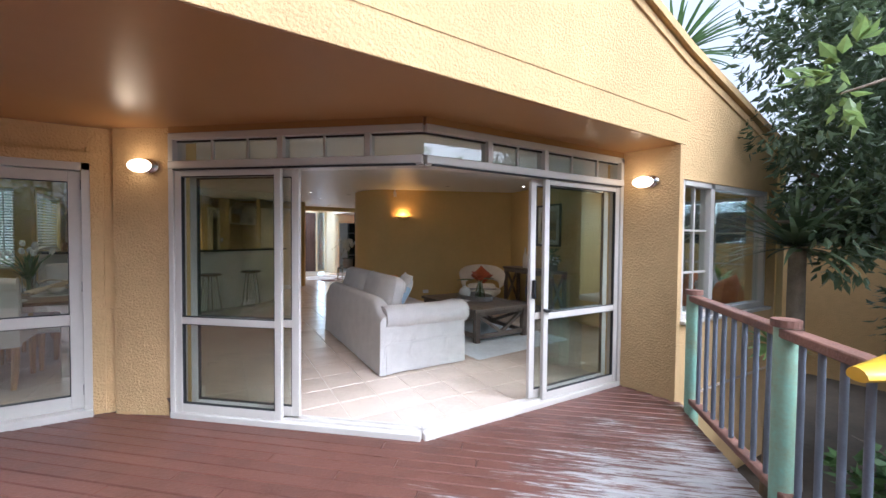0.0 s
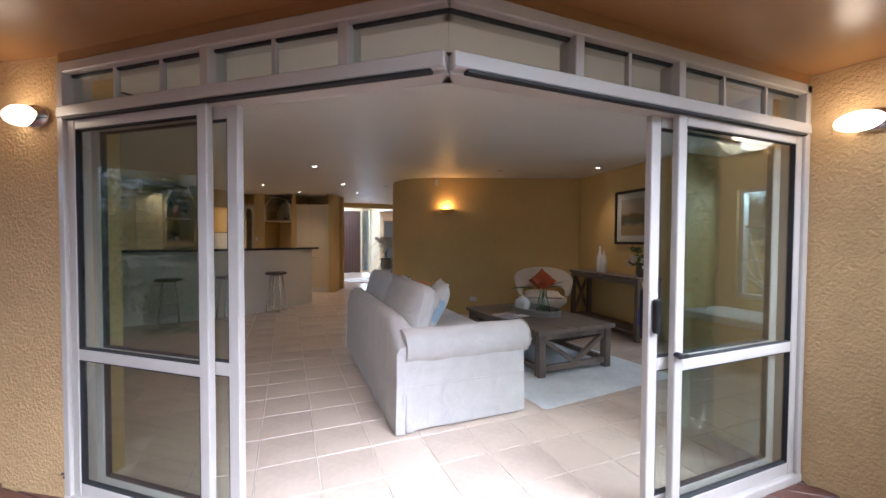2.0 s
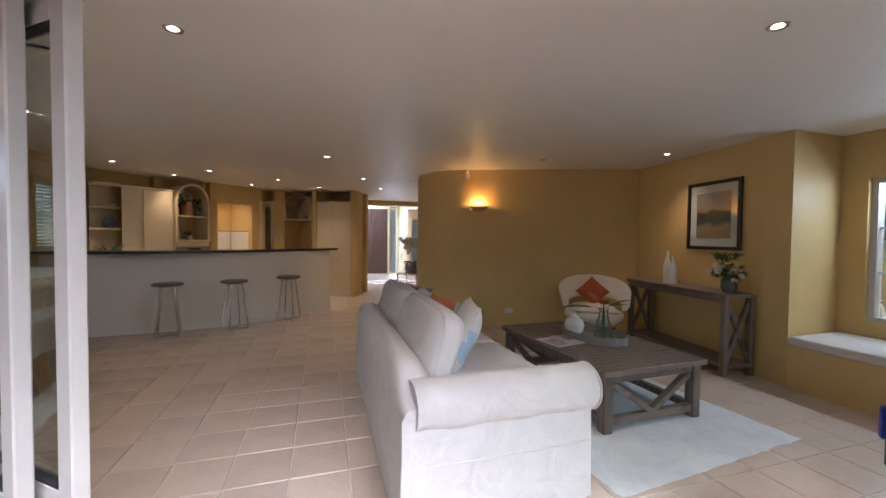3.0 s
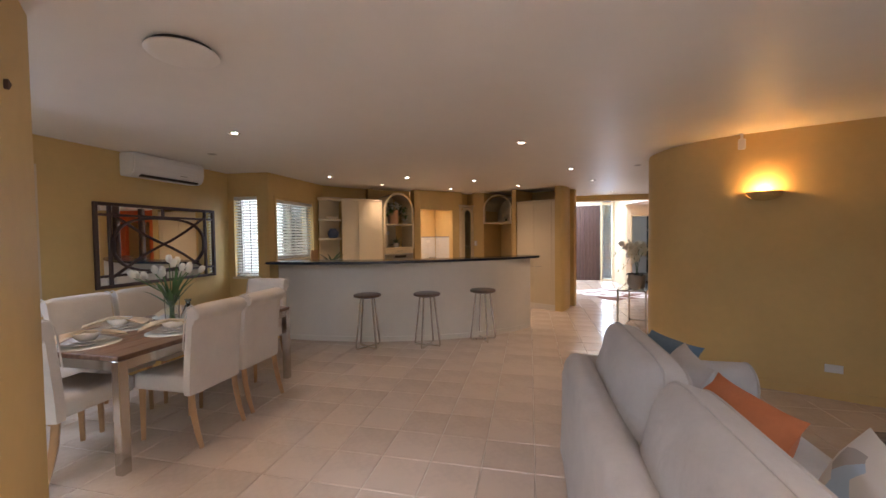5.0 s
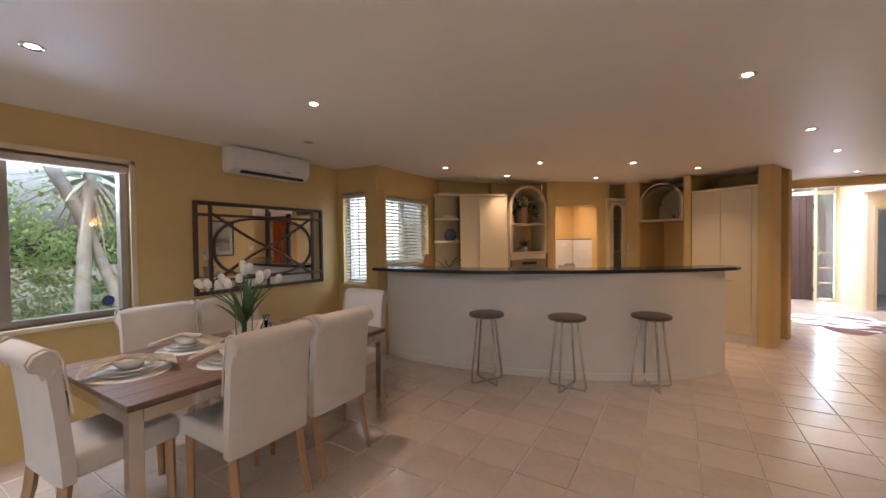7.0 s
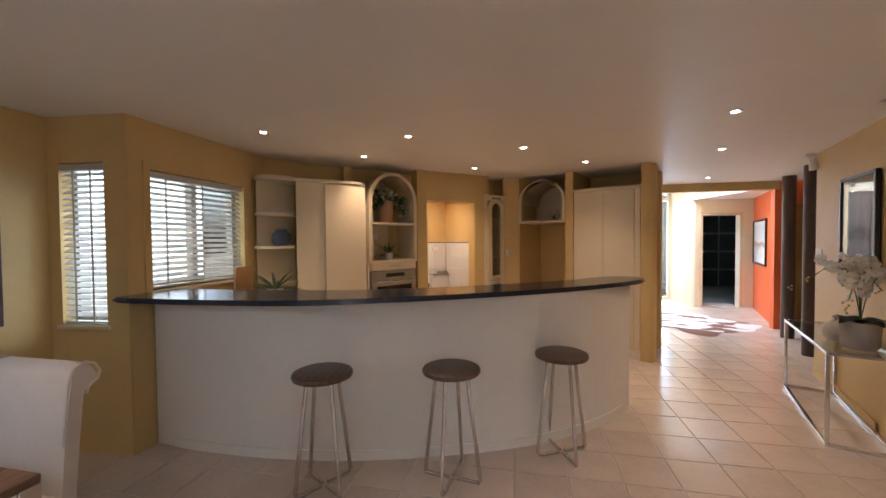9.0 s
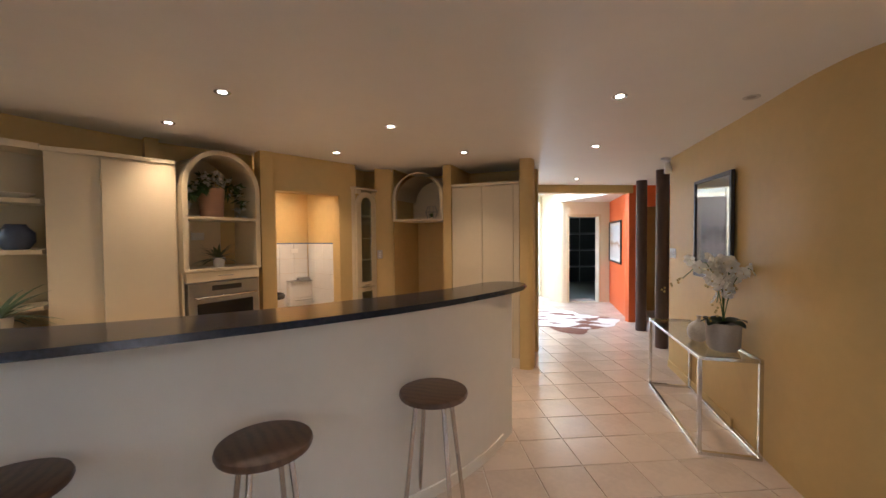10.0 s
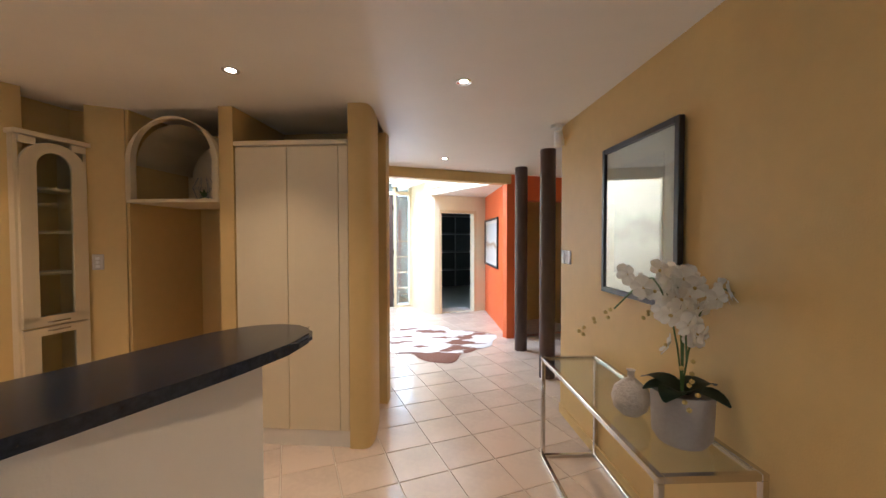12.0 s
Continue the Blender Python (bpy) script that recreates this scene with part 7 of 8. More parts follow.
for a, b, pr in ((0.99, 2.09, gd), (0.22, 0.87, gd2)):
    bm = B()
    box(bm, 0.095, -0.012, a, GW - 0.095, -0.006, b)
    o = part("glass", bm, PANE, pr)
    o.visible_shadow = False
for z in (0.955, 0.90):
    bm = B()
    tube(bm, [(GW / 2 - 0.06, -0.02, z), (GW / 2 - 0.05, -0.04, z), (GW / 2 + 0.05, -0.04, z), (GW / 2 + 0.06, -0.02, z)], 0.005, 6)
    part("handle", bm, CHROME, gd if z > 0.92 else gd2)
sw = thing("light_switch", along((1.10, 11.24), (1.32, 11.26)) @ pose(0.06, 0, 1.32), "grey metal light switch plate with three rockers", "light switch")
bm = B()
box(bm, -0.033, -0.010, -0.055, 0.033, 0.0, 0.055, 0.004)
part("plate", bm, ALU, sw)
for k in range(3):
    bm = B()
    box(bm, -0.012, -0.015, -0.04 + k * 0.028, 0.012, -0.0105, -0.02 + k * 0.028, 0.002)
    part("rocker", bm, PLASTIC, sw)

# ---------------------------------------------------------------- fridge niche with arch, pantry
NM = along(NA, NB)
nb = thing("niche_arch", NM, "cream arched shelf above the empty fridge niche", "shelf")
bm = B()
arch_panel(bm, 0.695, 1.77, 2.34, 2.05, 0.04, -0.02, 0.03)
for v in bm.verts:
    v.co.x += 0.02
part("arch_trim", bm, CABINET, nb)
bm = B()
box(bm, 0.02, -0.02, 1.745, 0.715, 0.60, 1.77, 0.003)
part("shelf", bm, CABINET, nb)
bm = B()
n = 16
rows = []
for y in (0.03, 0.60):
    rows.append([bm.verts.new((0.3675 - 0.305 * math.cos(math.pi * i / n), y, 2.02 + 0.29 * math.sin(math.pi * i / n))) for i in range(n + 1)])
for i in range(n):
    bm.faces.new((rows[0][i], rows[0][i + 1], rows[1][i + 1], rows[1][i]))
bmesh.ops.solidify(bm, geom=bm.faces[:], thickness=-0.01)
part("vault", bm, CABINET, nb, "", True)
bm = B()
box(bm, 0.02, 0.60, 1.745, 0.715, 0.62, 2.36)
part("back_panel", bm, CABINET, nb)
th = thing("glass_terrarium", NM @ pose(0.50, 0.14, 1.77), "small glass terrarium with green succulents", "terrarium")
bm = B()
tube(bm, [(0.085 * math.cos(a), 0.06 * math.sin(a), 0.09) for a in (2 * math.pi * i / 8 for i in range(8))], 0.002, 4, True)
for i in range(8):
    a = 2 * math.pi * i / 8
    rod(bm, (0.085 * math.cos(a), 0.06 * math.sin(a), 0.09), (0.045 * math.cos(a), 0.03 * math.sin(a), 0.17), 0.002, 4)
    rod(bm, (0.085 * math.cos(a), 0.06 * math.sin(a), 0.09), (0.05 * math.cos(a), 0.035 * math.sin(a), 0.0), 0.002, 4)
part("wire_frame", bm, ALU_DARK, th)
part("succulent", straps(22, 0.06, 0.012, 77, 1.2), LEAF, th, "", False, at(0, 0, 0.03))

PW0, PW1 = 0.825, NL - 0.005
pn = thing("pantry_cupboard", NM, "tall cream pantry cupboard with two plain doors", "cupboard")
bm = B()
box(bm, PW0, 0.03, 0.0, PW1, 0.60, 2.14)
part("carcass", bm, CABINET, pn)
for a, b in ((PW0 + 0.004, 1.205), (1.209, 1.575), (1.579, PW1)):
    bm = B()
    box(bm, a, 0.008, 0.12, b, 0.03, 2.13, 0.002)
    d_ = part("door" if b < PW1 else "filler_panel", bm, CABINET, pn)
    if b < PW1:
        x = b - 0.15 if a < 1.0 else a + 0.03
        bm = B()
        tube(bm, [(x, 0.008, 0.86), (x + 0.01, -0.016, 0.86), (x + 0.11, -0.016, 0.86), (x + 0.12, 0.008, 0.86)], 0.005, 6)
        part("handle", bm, CHROME, d_, "slim metal handle")
bm = B()
box(bm, PW0, -0.008, 2.14, PW1, 0.60, 2.172, 0.004)
part("cornice", bm, CABINET, pn)
bm = B()
box(bm, PW0, 0.022, 0.0, PW1, 0.03, 0.115)
part("plinth", bm, BARWALL, pn)

# ---------------------------------------------------------------- hall: glass console with orchid
HM = along((3.535, 8.70), (3.985, 9.95))
gt = thing("glass_console", HM, "chrome framed console table with a clear glass top", "console table")
QL, QD, QH, q = 1.32, 0.385, 0.69, 0.025
for b in ((0, -q, QH - q, QL, 0, QH), (0, -QD, QH - q, QL, -QD + q, QH), (0, -QD + q, QH - q, q, -q, QH), (QL - q, -QD + q, QH - q, QL, -q, QH),
          (0, -q, 0, QL, 0, q), (0, -QD, 0, QL, -QD + q, q), (0, -QD + q, 0, q, -q, q), (QL - q, -QD + q, 0, QL, -q, q)):
    bm = B()
    box(bm, *b, 0.002)
    part("rail", bm, CHROME, gt)
for x in (0, QL - q):
    for y in (-q, -QD):
        bm = B()
        box(bm, x, y, q, x + q, y + q, QH - q, 0.002)
        part("leg", bm, CHROME, gt)
bm = B()
box(bm, q, -QD + q, QH - 0.012, QL - q, -q, QH - 0.002)
o = part("glass_top", bm, PANE, gt, "clear glass top")
o.visible_shadow = False
CONC = mat("grey_concrete", (0.36, 0.33, 0.30), 0.8, var=0.15, scale=8, bump=0.2)
ORCHID_LEAF = mat("orchid_leaf", (0.022, 0.045, 0.025), 0.4, var=0.3, scale=8)
op = thing("potted_orchid", HM @ pose(0.23, -0.235, QH), "white orchid with dark leaves in a grey concrete pot", "orchid")
bm = B()
lathe(bm, [(0.0, 0.0), (0.085, 0.0), (0.105, 0.03), (0.112, 0.20), (0.105, 0.202), (0.098, 0.18), (0.0, 0.175)], 28)
part("pot", bm, CONC, op, "", True)
for i, (a, L2) in enumerate(((0.4, 0.19), (2.2, 0.17), (3.6, 0.18), (5.0, 0.19), (1.3, 0.15))):
    bm = B()
    d = Vector((math.cos(a), math.sin(a), 0.9)).normalized()
    s = Vector((-math.sin(a), math.cos(a), 0))
    prev = None
    p = Vector((0, 0, 0.18))
    for k in range(9):
        f_ = k / 8
        w = 0.052 * math.sin(math.pi * (0.12 + 0.86 * f_)) ** 0.7
        ring = [bm.verts.new(p + s * w + Vector((0, 0, w * 0.25))), bm.verts.new(p), bm.verts.new(p - s * w + Vector((0, 0, w * 0.25)))]
        if prev:
            bm.faces.new((prev[0], prev[1], ring[1], ring[0]))
            bm.faces.new((prev[1], prev[2], ring[2], ring[1]))
        prev = ring
        d = (d + Vector((0, 0, -0.16))).normalized()
        p = p + d * L2 / 8
    bmesh.ops.solidify(bm, geom=bm.faces[:], thickness=0.003)
    part("leaf", bm, ORCHID_LEAF, op, "", True)
rng = random.Random(31)


def bloom(size):
    """Five rounded, cupped petals round a small lip."""
    bm = B()
    for k in range(5):
        a = 2 * math.pi * k / 5 + 0.3
        wide = 0.60 if k in (1, 4) else 0.40
        d = Vector((math.cos(a), math.sin(a), 0))
        s = Vector((-math.sin(a), math.cos(a), 0))
        lift = 0.006 * (k % 2)
        prev = None
        for r in (0.05, 0.28, 0.55, 0.80, 0.95, 1.0):
            w = size * wide * math.sqrt(max(0.02, 1 - ((r - 0.58) / 0.48) ** 2)) * (0.35 + 0.65 * min(1, r * 2.2))
            ring = [bm.verts.new(d * size * r + s * w * f_ + Vector((0, 0, lift + size * (0.20 * r * r - 0.10 * f_ * f_)))) for f_ in (-1, -0.5, 0, 0.5, 1)]
            if prev:
                for j in range(4):
                    bm.faces.new((prev[j], prev[j + 1], ring[j + 1], ring[j]))
            prev = ring
    return bm


YEL = mat("orchid_heart", (0.45, 0.34, 0.10), 0.6, var=0.2)
blm = bloom(0.045)
for f in bmesh.ops.create_icosphere(blm, subdivisions=1, radius=0.0085, matrix=Matrix.Translation((0, -0.004, 0.006)))["verts"]:
    for g in f.link_faces:
        g.material_index = 1
bl_me = bpy.data.meshes.new("bloom")
blm.to_mesh(bl_me)
blm.free()
for p_ in bl_me.polygons:
    p_.use_smooth = True
see_through(PETAL, 0.5)
bl_me.materials.append(PETAL)
bl_me.materials.append(YEL)
for st_i, (a, reach, top, tail) in enumerate(((1.45, 0.26, 0.66, 10), (-1.6, 0.30, 0.62, 10), (0.1, 0.10, 0.68, 7), (2.6, 0.22, 0.52, 9), (-0.6, 0.16, 0.64, 6))):
    pts = []
    for k in range(11):
        f_ = k / 10
        rr = reach * f_ ** 1.6
        z = 0.16 + (top - 0.16) * math.sin(min(1.0, f_ * 1.35) * math.pi / 2) - 0.20 * max(0, f_ - 0.6) ** 1.2 * 2.2
        pts.append(Vector((rr * math.cos(a), rr * math.sin(a), z)))
    bm = B()
    tube(bm, pts, 0.0035, 5)
    part("stem", bm, LEAF, op)
    for k in range(tail):
        f_ = 0.36 + 0.52 * k / tail
        i0 = int(f_ * 10)
        p = pts[i0].lerp(pts[min(10, i0 + 1)], f_ * 10 - i0)
        o = new("flower", bl_me)
        o.parent = op
        o.matrix_basis = Matrix.Translation(p + Vector((rng.uniform(-.05, .05), rng.uniform(-.05, .05), rng.uniform(-.04, .05)))) @ pose(0, 0, 0, rng.uniform(50, 110), rng.uniform(-25, 25), rng.uniform(-40, 150) + (90 if k % 2 else 0))
    for k in range(8):
        p = pts[-1] + Vector((rng.uniform(-.03, .03) + 0.02 * k * math.cos(a), rng.uniform(-.03, .03) + 0.02 * k * math.sin(a), -0.015 * k))
        bm = B()
        bmesh.ops.create_icosphere(bm, subdivisions=1, radius=0.009, matrix=Matrix.Translation(p))
        part("bud", bm, YEL, op)
th = thing("textured_vase", HM @ pose(0.46, -0.155, QH), "round textured cream ceramic vase with a narrow neck", "vase")
bm = B()
lathe(bm, [(0.0, 0.0), (0.04, 0.0), (0.07, 0.03), (0.082, 0.075), (0.07, 0.12), (0.035, 0.15), (0.016, 0.165), (0.014, 0.19), (0.02, 0.20), (0.0, 0.19)], 26)
part("body", bm, mat("ribbed_ceramic", (0.55, 0.50, 0.43), 0.7, var=0.25, scale=14, bump=0.8, bscale=70), th, "", True)

# print on the hall wall, switches, sensor, columns
ART2 = art_material("grey_botanical", ((0.0, (0.30, 0.30, 0.34)), (0.45, (0.42, 0.42, 0.46)), (0.6, (0.12, 0.12, 0.16)), (0.75, (0.52, 0.52, 0.55)), (1.1, (0.58, 0.58, 0.60))), 4.0)
framed("framed_print", along((4.08, 9.02), (4.56, 10.45)) @ pose(-0.01, 0.004, 1.145), 0.73, 0.895, ART2, "grey botanical print under glass in a black frame", BLACK, 0.10, True, 0.032)
for k in range(3):
    bm = B()
    box(bm, -0.027, 0.0, -0.055, 0.027, 0.010, 0.055, 0.003)
    box(bm, -0.010, 0.010, -0.018, 0.010, 0.015, 0.018, 0.002)
    ob = put("light_switch", bm, PLASTIC)
    ob.matrix_basis = along((4.08, 9.02), (4.56, 10.45)) @ pose(1.32 + k * 0.065, 0, 1.33)
    tagged(ob, "white light switch on the hall wall", "light switch", "hall light switches")
th = thing("spot_fitting", at(4.48, 10.42, H), "white wall-corner motion sensor below the ceiling", "sensor")
bm = B()
rod(bm, (0, 0, 0), (0, 0, -0.03), 0.05, 14)
part("base", bm, PLASTIC, th)
bm = B()
rod(bm, (0.0, -0.02, -0.05), (0.05, 0.02, -0.16), 0.03, 12, 0.045)
part("head", bm, PLASTIC, th, "", True)
for x, y in ((4.965, 11.17), (5.27, 12.13)):
    bm = B()
    rod(bm, (x, y, 0.0), (x, y, H - 0.002), 0.082, 28)
    ob = put("column", bm, DARKWOOD, True)
    tagged(ob, "dark brown round timber column in the hall", "column", "hall columns")


# ---------------------------------------------------------------- entry: hide rug, doors, picture
def hide_material():
    m = mat("cow_hide", (0.72, 0.70, 0.66), 0.8, var=0.05, scale=8, bump=0.25, bscale=160)
    n, l = m.node_tree.nodes, m.node_tree.links
    b = n["Principled BSDF"]
    base = b.inputs["Base Color"].links[0].from_socket
    tc = n.new("ShaderNodeTexCoord")
    mp = n.new("ShaderNodeMapping")
    mp.inputs["Scale"].default_value = (1.0, 1.8, 1)
    mp.inputs["Location"].default_value = (0.35, 2.1, 0)
    l.new(tc.outputs["Object"], mp.inputs[0])
    ns = n.new("ShaderNodeTexNoise")
    ns.inputs["Scale"].default_value = 1.9
    ns.inputs["Detail"].default_value = 5
    ns.inputs["Roughness"].default_value = 0.45
    l.new(mp.outputs[0], ns.inputs["Vector"])
    sp = n.new("ShaderNodeSeparateXYZ")
    l.new(tc.outputs["Object"], sp.inputs[0])
    mr = n.new("ShaderNodeMapRange")
    l.new(sp.outputs["Y"], mr.inputs[0])
    mr.inputs[1].default_value = -0.5
    mr.inputs[2].default_value = -0.72
    mr.inputs[3].default_value = 0.0
    mr.inputs[4].default_value = 0.2
    ad = n.new("ShaderNodeMath")
    l.new(ns.outputs[0], ad.inputs[0])
    l.new(mr.outputs[0], ad.inputs[1])
    rp = n.new("ShaderNodeValToRGB")
    rp.color_ramp.elements[0].position = 0.53
    rp.color_ramp.elements[1].position = 0.56
    l.new(ad.outputs[0], rp.inputs[0])
    mx = n.new("ShaderNodeMix")
    mx.data_type = 'RGBA'
    l.new(rp.outputs[0], mx.inputs["Factor"])
    l.new(base, mx.inputs[6])
    mx.inputs[7].default_value = (0.17, 0.062, 0.028, 1)
    l.new(mx.outputs[2], b.inputs["Base Color"])
    return m


bm = B()
rim = []
for i in range(96):
    a = 2 * math.pi * i / 96
    r = 1.0 + 0.16 * math.cos(4 * a) + 0.10 * math.cos(2 * a + 0.4) + 0.05 * math.sin(7 * a) + 0.03 * math.sin(13 * a + 1)
    rim.append((0.80 * r * math.cos(a), 0.98 * r * math.sin(a)))
c = bm.verts.new((0, 0, 0.008))
rings = [[bm.verts.new((x * k, y * k, 0.008 if k < 1 else 0.003)) for x, y in rim] for k in (0.33, 0.66, 0.96, 1.0)]
for i in range(96):
    bm.faces.new((c, rings[0][i], rings[0][(i + 1) % 96]))
    for a, b in zip(rings, rings[1:]):
        bm.faces.new((a[i], b[i], b[(i + 1) % 96], a[(i + 1) % 96]))
ob = put("cow_hide_rug", bm, hide_material(), True)
ob.matrix_basis = at(4.32, 13.05, 0.002, -12)
tagged(ob, "brown and white cow hide rug on the entry tiles", "rug")

fd = thing("front_door", at(3.58, 15.90), "dark brown vertical-board front door with black hinges", "door")
for i in range(8):
    bm = B()
    box(bm, i * 0.117 + 0.002, 0.0, 0.01, (i + 1) * 0.117 - 0.002, 0.045, 2.40, 0.003)
    part("board", bm, DARKWOOD, fd)
for z in (0.25, 1.2, 2.15):
    bm = B()
    rod(bm, (0.942, -0.01, z - 0.05), (0.942, -0.01, z + 0.05), 0.012)
    part("hinge", bm, BLACK, fd)
sl_ = thing("entry_sidelight", at(3.58, 15.90), "glazed sidelight and transom of frosted panes beside the front door", "window", "", "structure")
for b in ((0.95, -0.03, 0.0, 1.0, 0.06, 2.76), (1.29, -0.03, 0.0, 1.34, 0.06, 2.76), (0.0, -0.03, 2.42, 0.95, 0.06, 2.50), (0.0, -0.03, 2.72, 0.95, 0.06, 2.76), (1.0, -0.03, 2.42, 1.29, 0.06, 2.50), (1.0, -0.03, 0.0, 1.29, 0.06, 0.05),
          (1.0, -0.01, 0.40, 1.29, 0.03, 0.42), (1.0, -0.01, 0.74, 1.29, 0.03, 0.76), (1.0, -0.01, 1.08, 1.29, 0.03, 1.10), (1.0, -0.01, 1.42, 1.29, 0.03, 1.44)):
    bm = B()
    box(bm, *b)
    part("window_frame", bm, CABINET, sl_)
for b in ((1.0, 0.012, 0.05, 1.29, 0.018, 2.42), (0.0, 0.012, 2.50, 0.95, 0.018, 2.72), (1.0, 0.012, 2.50, 1.29, 0.018, 2.72)):
    bm = B()
    box(bm, *b)
    o = part("pane", bm, PANE, sl_)
    o.visible_shadow = False
bm = B()
box(bm, 2.5, 17.8, -1.0, 6.4, 17.95, 3.2)
setting("wall_porch_front", bm, WTILE, "white wall outside the front door", "wall")

gtm = along((5.20, 14.80), (6.35, 14.84))
bm = B()
for b in ((-0.05, -0.018, 0.0, 0.0, 0.0, 2.04), (0.72, -0.018, 0.0, 0.775, 0.0, 2.04), (-0.05, -0.019, 1.99, 0.775, 0.0, 2.045)):
    box(bm, *b, 0.002)
ob = setting("trim_garage_door", bm, CABINET, "cream architrave of the garage doorway", "trim")
ob.matrix_basis = gtm
gg = thing("garage_door", at(5.0, 18.70), "dark sectional garage door with pale ribs, closed", "garage door")
GDARK = mat("garage_door_dark", (0.035, 0.042, 0.040), 0.6, var=0.2)
for k in range(4):
    bm = B()
    box(bm, 0, 0.0, 0.02 + k * 0.55, 3.2, 0.06, 0.55 + k * 0.55, 0.004)
    pl = part("panel", bm, GDARK, gg)
    bm = B()
    box(bm, 0, -0.03, 0.50 + k * 0.55, 3.2, -0.004, 0.535 + k * 0.55)
    part("rib", bm, STEEL, pl)
for x in (0.35, 0.80, 1.25, 1.70, 2.2):
    bm = B()
    box(bm, x, -0.02, 0.02, x + 0.03, -0.003, 2.2)
    part("stile", bm, STEEL, gg)
bm = B()
box(bm, 5.16, 14.95, 0.0, 5.95, 15.30, 0.012, 0.004)
ob = put("doormat", bm, LINEN)
tagged(ob, "pale cotton mat inside the garage doorway", "doormat")
ART3 = art_material("pale_abstract", ((0.0, (0.62, 0.60, 0.58)), (0.5, (0.60, 0.58, 0.56)), (0.62, (0.35, 0.20, 0.10)), (0.70, (0.60, 0.60, 0.60)), (1.1, (0.55, 0.58, 0.62))), 3.0)
framed("framed_print", along((6.20, 14.86), (5.44, 12.72)) @ pose(1.50, -0.002, 0.97) @ pose(0, 0, 0, 0, 0, 180), 1.38, 0.88, ART3, "pale abstract print in a black frame on the orange wall", BLACK, 0.06, False, 0.035)

# skirting along the hall and dining walls
for p, q_, m_ in (((4.08, 9.02), (4.56, 10.45), WALL), ((6.68, 6.13), (4.42, 7.035), WALL)):
    bm = B()
    obox(bm, p, q_, 0.012, 0.0, 0.075, off=0.006)
    setting("baseboard", bm, m_, "low painted skirting board", "baseboard")

# daylight in the skylight and in the window openings
for nm, mtx, sx, sy, en in (("skylight_daylight", look((3.7, 14.3, 3.93), (3.7, 14.3, 0)), 1.8, 2.3, 66), ("sidelight_daylight", look((4.72, 16.35, 1.3), (4.72, 10.0, 1.0)), 0.5, 2.4, 20),
                           ("kitchen_window_daylight", look((-1.62, 8.275, 1.61), (0.0, 8.275, 1.5)), 0.95, 0.9, 1.5),
                           ("seat_window_daylight", look((7.25, 2.8, 1.88), (4.6, 2.8, 0.2)), 1.85, 0.2, 15),
                           ("dining_window_daylight", look((-2.11, 4.65, 2.0), (0.3, 4.65, 0.3)), 1.15, 0.16, 9),
                           ("slim_window_daylight", look((-1.66, 7.93, 1.5), (-1.60, 7.0, 1.5)), 0.36, 1.15, 7)):
    ld = bpy.data.lights.new(nm, 'AREA')
    ld.shape, ld.size, ld.size_y, ld.energy, ld.color = 'RECTANGLE', sx, sy, en, (0.78, 0.89, 1.0)
    o = new(nm, ld)
    o.matrix_world = mtx

# glowing panel added close outside the kitchen windows in place of bright sky
SKYGLOW = glow("sky_panel_glow", (0.95, 1.0, 0.98), 1.1)
bm = B()
box(bm, -2.22, 7.70, 0.6, -2.20, 9.2, 2.9)
setting("backdrop", bm, SKYGLOW, "plain glowing panel added outside the kitchen window in place of bright sky", "backdrop")


# ---------------------------------------------------------------- floor tiles and deck boards, piece by piece
TX, TY = 0.3335, 0.3450
X0, Y0 = 0.015, 0.030
ROOM = [(-1.93, 3.70), (0.45, 3.70), (0.97, 3.34), (2.42, 2.08), (4.56, 2.08), (4.72, 1.62), (7.1, 1.62), (7.1, 4.0), (6.42, 4.2), (6.7, 6.2),
        (4.25, 7.2), (3.82, 7.7), (3.80, 8.2), (4.56, 10.45), (6.85, 10.45), (6.85, 12.6), (5.45, 12.7), (6.2, 14.86), (5.0, 14.86), (4.80, 15.2),
        (4.8, 16.0), (2.4, 16.0), (2.4, 13.2), (-1.85, 13.2), (-1.85, 10.4), (-1.31, 9.1), (-1.31, 7.6), (-1.93, 7.56)]


def inside(x, y, poly):
    hit = False
    for (ax, ay), (bx, by) in zip(poly, poly[1:] + poly[:1]):
        if (ay > y) != (by > y) and x < ax + (y - ay) / (by - ay) * (bx - ax):
            hit = not hit
    return hit


def tile_bm(w, d, g=0.003, z=0.0):
    bm = B()
    a, b = w / 2 - g, d / 2 - g
    top = [bm.verts.new((sx * (a - 0.003), sy * (b - 0.003), z)) for sx, sy in ((-1, -1), (1, -1), (1, 1), (-1, 1))]
    low = [bm.verts.new((sx * a, sy * b, z - 0.0055)) for sx, sy in ((-1, -1), (1, -1), (1, 1), (-1, 1))]
    bm.faces.new(top)
    for i in range(4):
        bm.faces.new((low[i], low[(i + 1) % 4], top[(i + 1) % 4], top[i]))
    return bm


SILL = [(-1.9, 3.80), (0.45, 3.80), (0.97, 3.34), (2.42, 2.07), (4.70, 2.07)]
floor = tagged(new("floor"), "beige ceramic floor tiles with thin brown joints", "floor", "", "structure")
tile_mesh = bpy.data.meshes.new("tile")
bm = tile_bm(TX, TY)
bm.to_mesh(tile_mesh)
bm.free()
tile_mesh.materials.append(TILE)
rest = B()
count = 0
cells, edge_cells = [], []
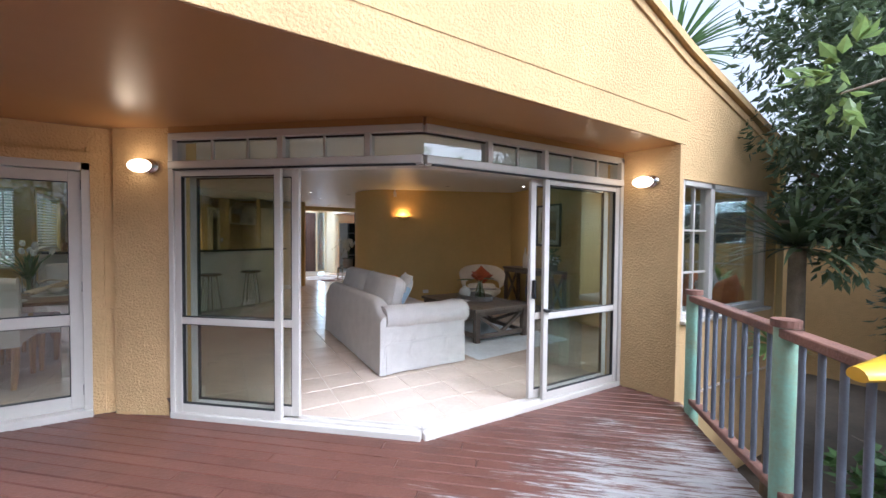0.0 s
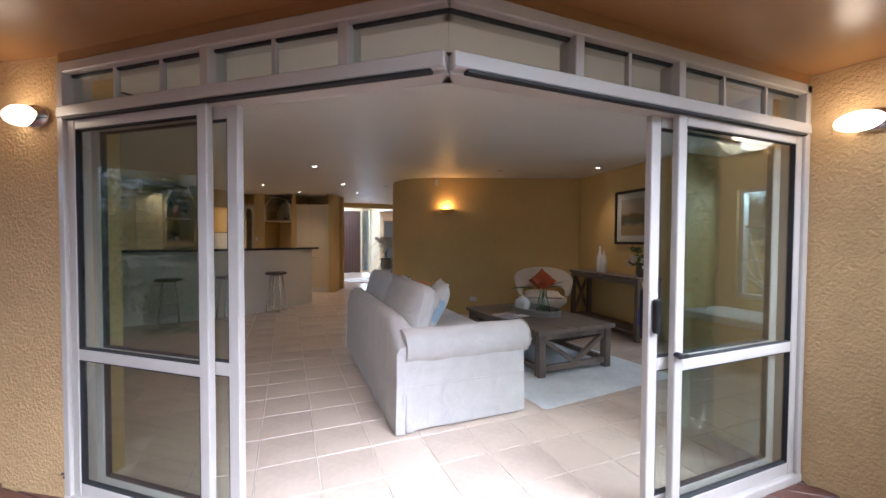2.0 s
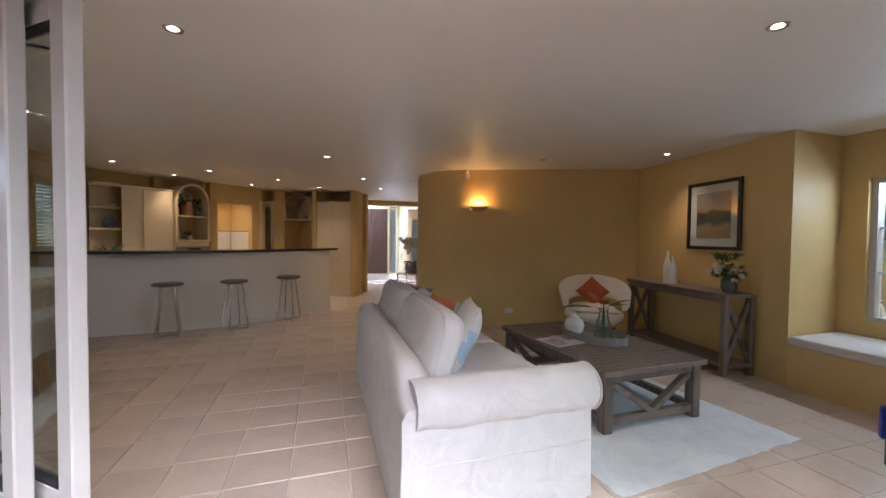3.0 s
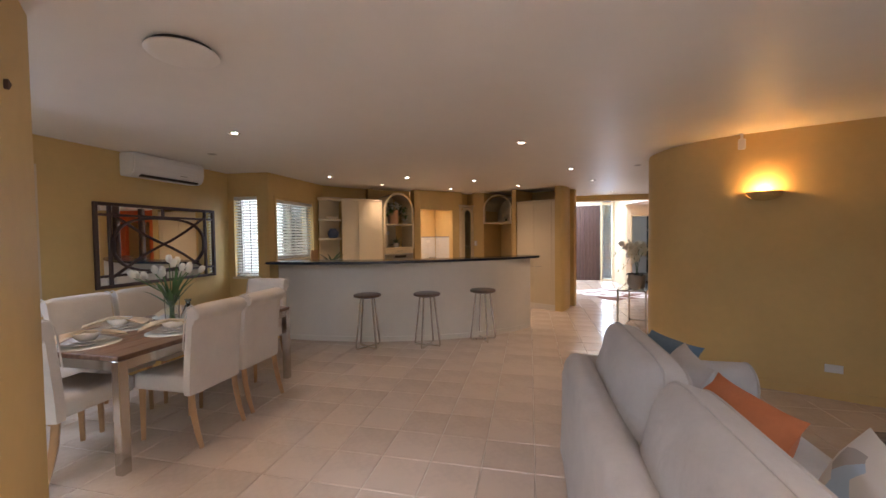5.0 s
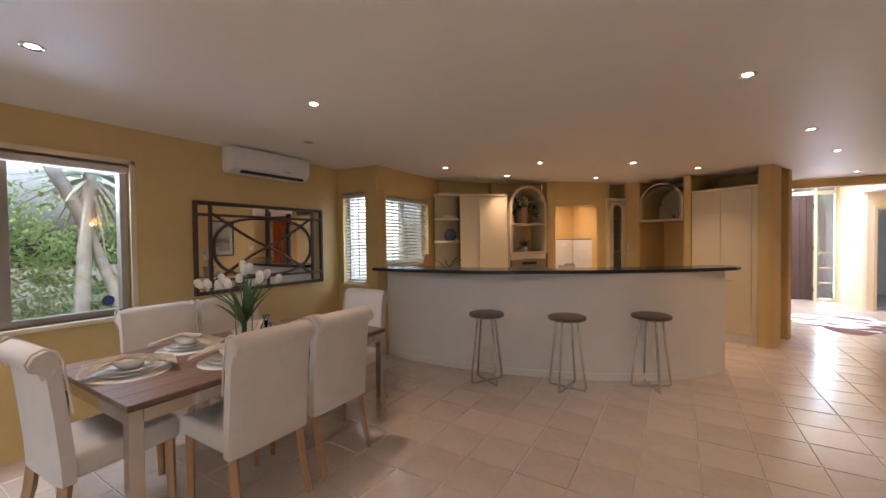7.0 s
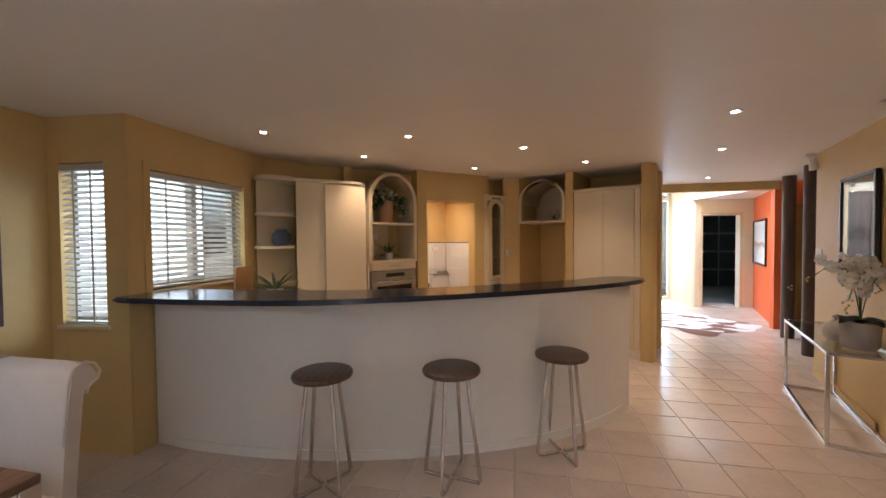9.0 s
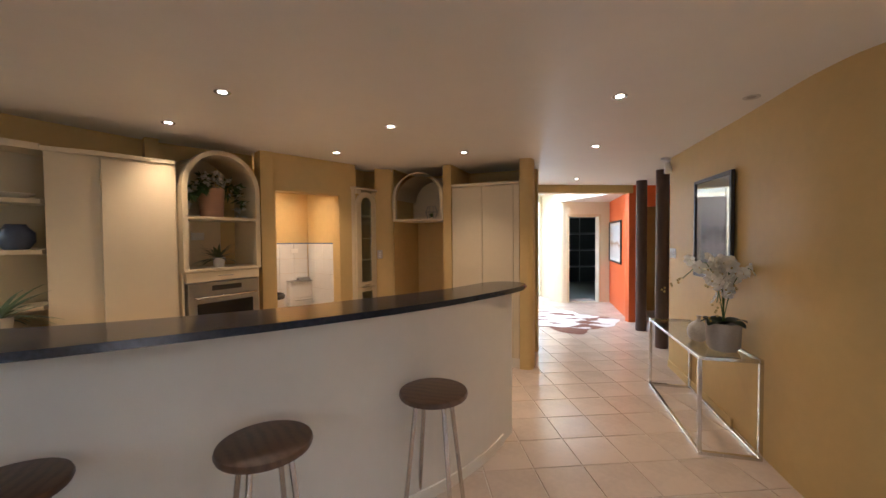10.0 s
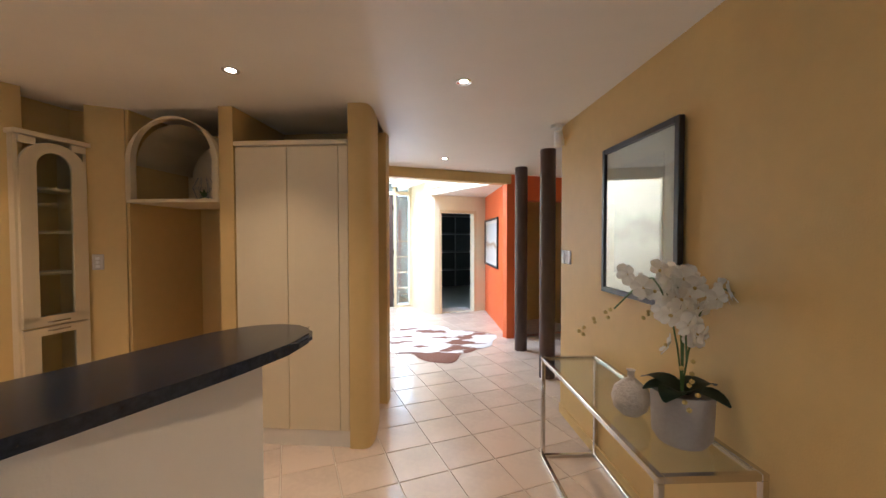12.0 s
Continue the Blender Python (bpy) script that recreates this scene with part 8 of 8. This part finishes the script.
for i in range(-7, 22):
    for j in range(4, 48):
        x, y = X0 + TX * (i + 0.5), Y0 + TY * (j + 0.5)
        cover = sum(inside(x + dx * TX, y + dy * TY, ROOM) for dx in (-.45, 0, .45) for dy in (-.45, 0, .45))
        if not cover:
            continue
        (cells if cover == 9 else edge_cells).append((x, y))
# the tiles along the walk are single objects; the others stay one mesh
spine = [(2.4, 2.2), (2.0, 4.5), (1.2, 6.2), (2.6, 8.4), (3.4, 11.0)]
cells.sort(key=lambda c: min((c[0] - s[0]) ** 2 + (c[1] - s[1]) ** 2 for s in spine))
for n_, (x, y) in enumerate(cells):
    if n_ < 300:
        t = new("tile", tile_mesh)
        t.parent = floor
        t.location = (x, y, random.uniform(-0.0006, 0.0006))
        t.rotation_euler = (random.uniform(-.001, .001), random.uniform(-.001, .001), 0)
    else:
        tb = tile_bm(TX, TY)
        mp_ = {v: rest.verts.new((v.co.x + x, v.co.y + y, v.co.z + random.uniform(-0.0004, 0.0004))) for v in tb.verts}
        for f in tb.faces:
            rest.faces.new([mp_[v] for v in f.verts])
        tb.free()
# cut tiles along the walls and the door sill
for x, y in edge_cells:
    tb = tile_bm(TX, TY)
    bmesh.ops.translate(tb, vec=(x, y, 0), verts=tb.verts)
    for (ax, ay), (bx, by) in zip(SILL, SILL[1:]):
        ed = Vector((bx - ax, by - ay, 0))
        if min(ax, bx) - 0.4 < x < max(ax, bx) + 0.4 and y < 4.2:
            bmesh.ops.bisect_plane(tb, geom=tb.verts[:] + tb.edges[:] + tb.faces[:], plane_co=(ax, ay, 0), plane_no=(ed.y, -ed.x, 0), clear_outer=True)
    mp_ = {v: rest.verts.new(v.co) for v in tb.verts}
    for f in tb.faces:
        rest.faces.new([mp_[v] for v in f.verts])
    tb.free()
rt = part("tile_field", rest, TILE, floor)
rt["kind"] = "stuff"

deck = tagged(new("deck"), "red-brown stained timber deck worn to grey streaks", "deck", "", "structure")
BW = 0.094
d = Vector((math.cos(DECK_ANGLE), math.sin(DECK_ANGLE)))
nrm = Vector((-d.y, d.x))
DECKPOLY = [(-3.0, 3.62), (0.45, 3.62), (0.85, 3.30), (2.39, 2.02), (4.56, 2.02), (4.66, 1.40), (4.50, 1.28), (2.0, -1.45), (-3.0, -3.5)]
for i in range(-40, 60):
    o = nrm * (i * BW)
    # clip the board's centre line to the deck's outline
    cuts = []
    for (ax, ay), (bx, by) in zip(DECKPOLY, DECKPOLY[1:] + DECKPOLY[:1]):
        da, db = Vector((ax, ay)).dot(nrm) - i * BW, Vector((bx, by)).dot(nrm) - i * BW
        if (da > 0) != (db > 0):
            f_ = da / (da - db)
            cuts.append((Vector((ax, ay)) * (1 - f_) + Vector((bx, by)) * f_).dot(d))
    cuts.sort()
    for a, b in zip(cuts[::2], cuts[1::2]):
        s = a
        while s < b - 0.02:
            e_ = min(b, s + random.uniform(1.9, 3.4))
            if b - e_ < 0.5:
                e_ = b
            bm = B()
            box(bm, s + 0.002, i * BW - BW / 2 + 0.003, -0.03, e_ - 0.002, i * BW + BW / 2 - 0.003, 0.0, 0.004)
            ob = part("deck_board", bm, DECK, deck)
            ob.matrix_basis = pose(0, 0, -0.028 + random.uniform(-0.002, 0.002), 0, 0, math.degrees(DECK_ANGLE))
            s = e_
bm = B()
prism(bm, DECKPOLY, -0.35, -0.075)
dj = part("deck_frame", bm, DARKWOOD, deck)
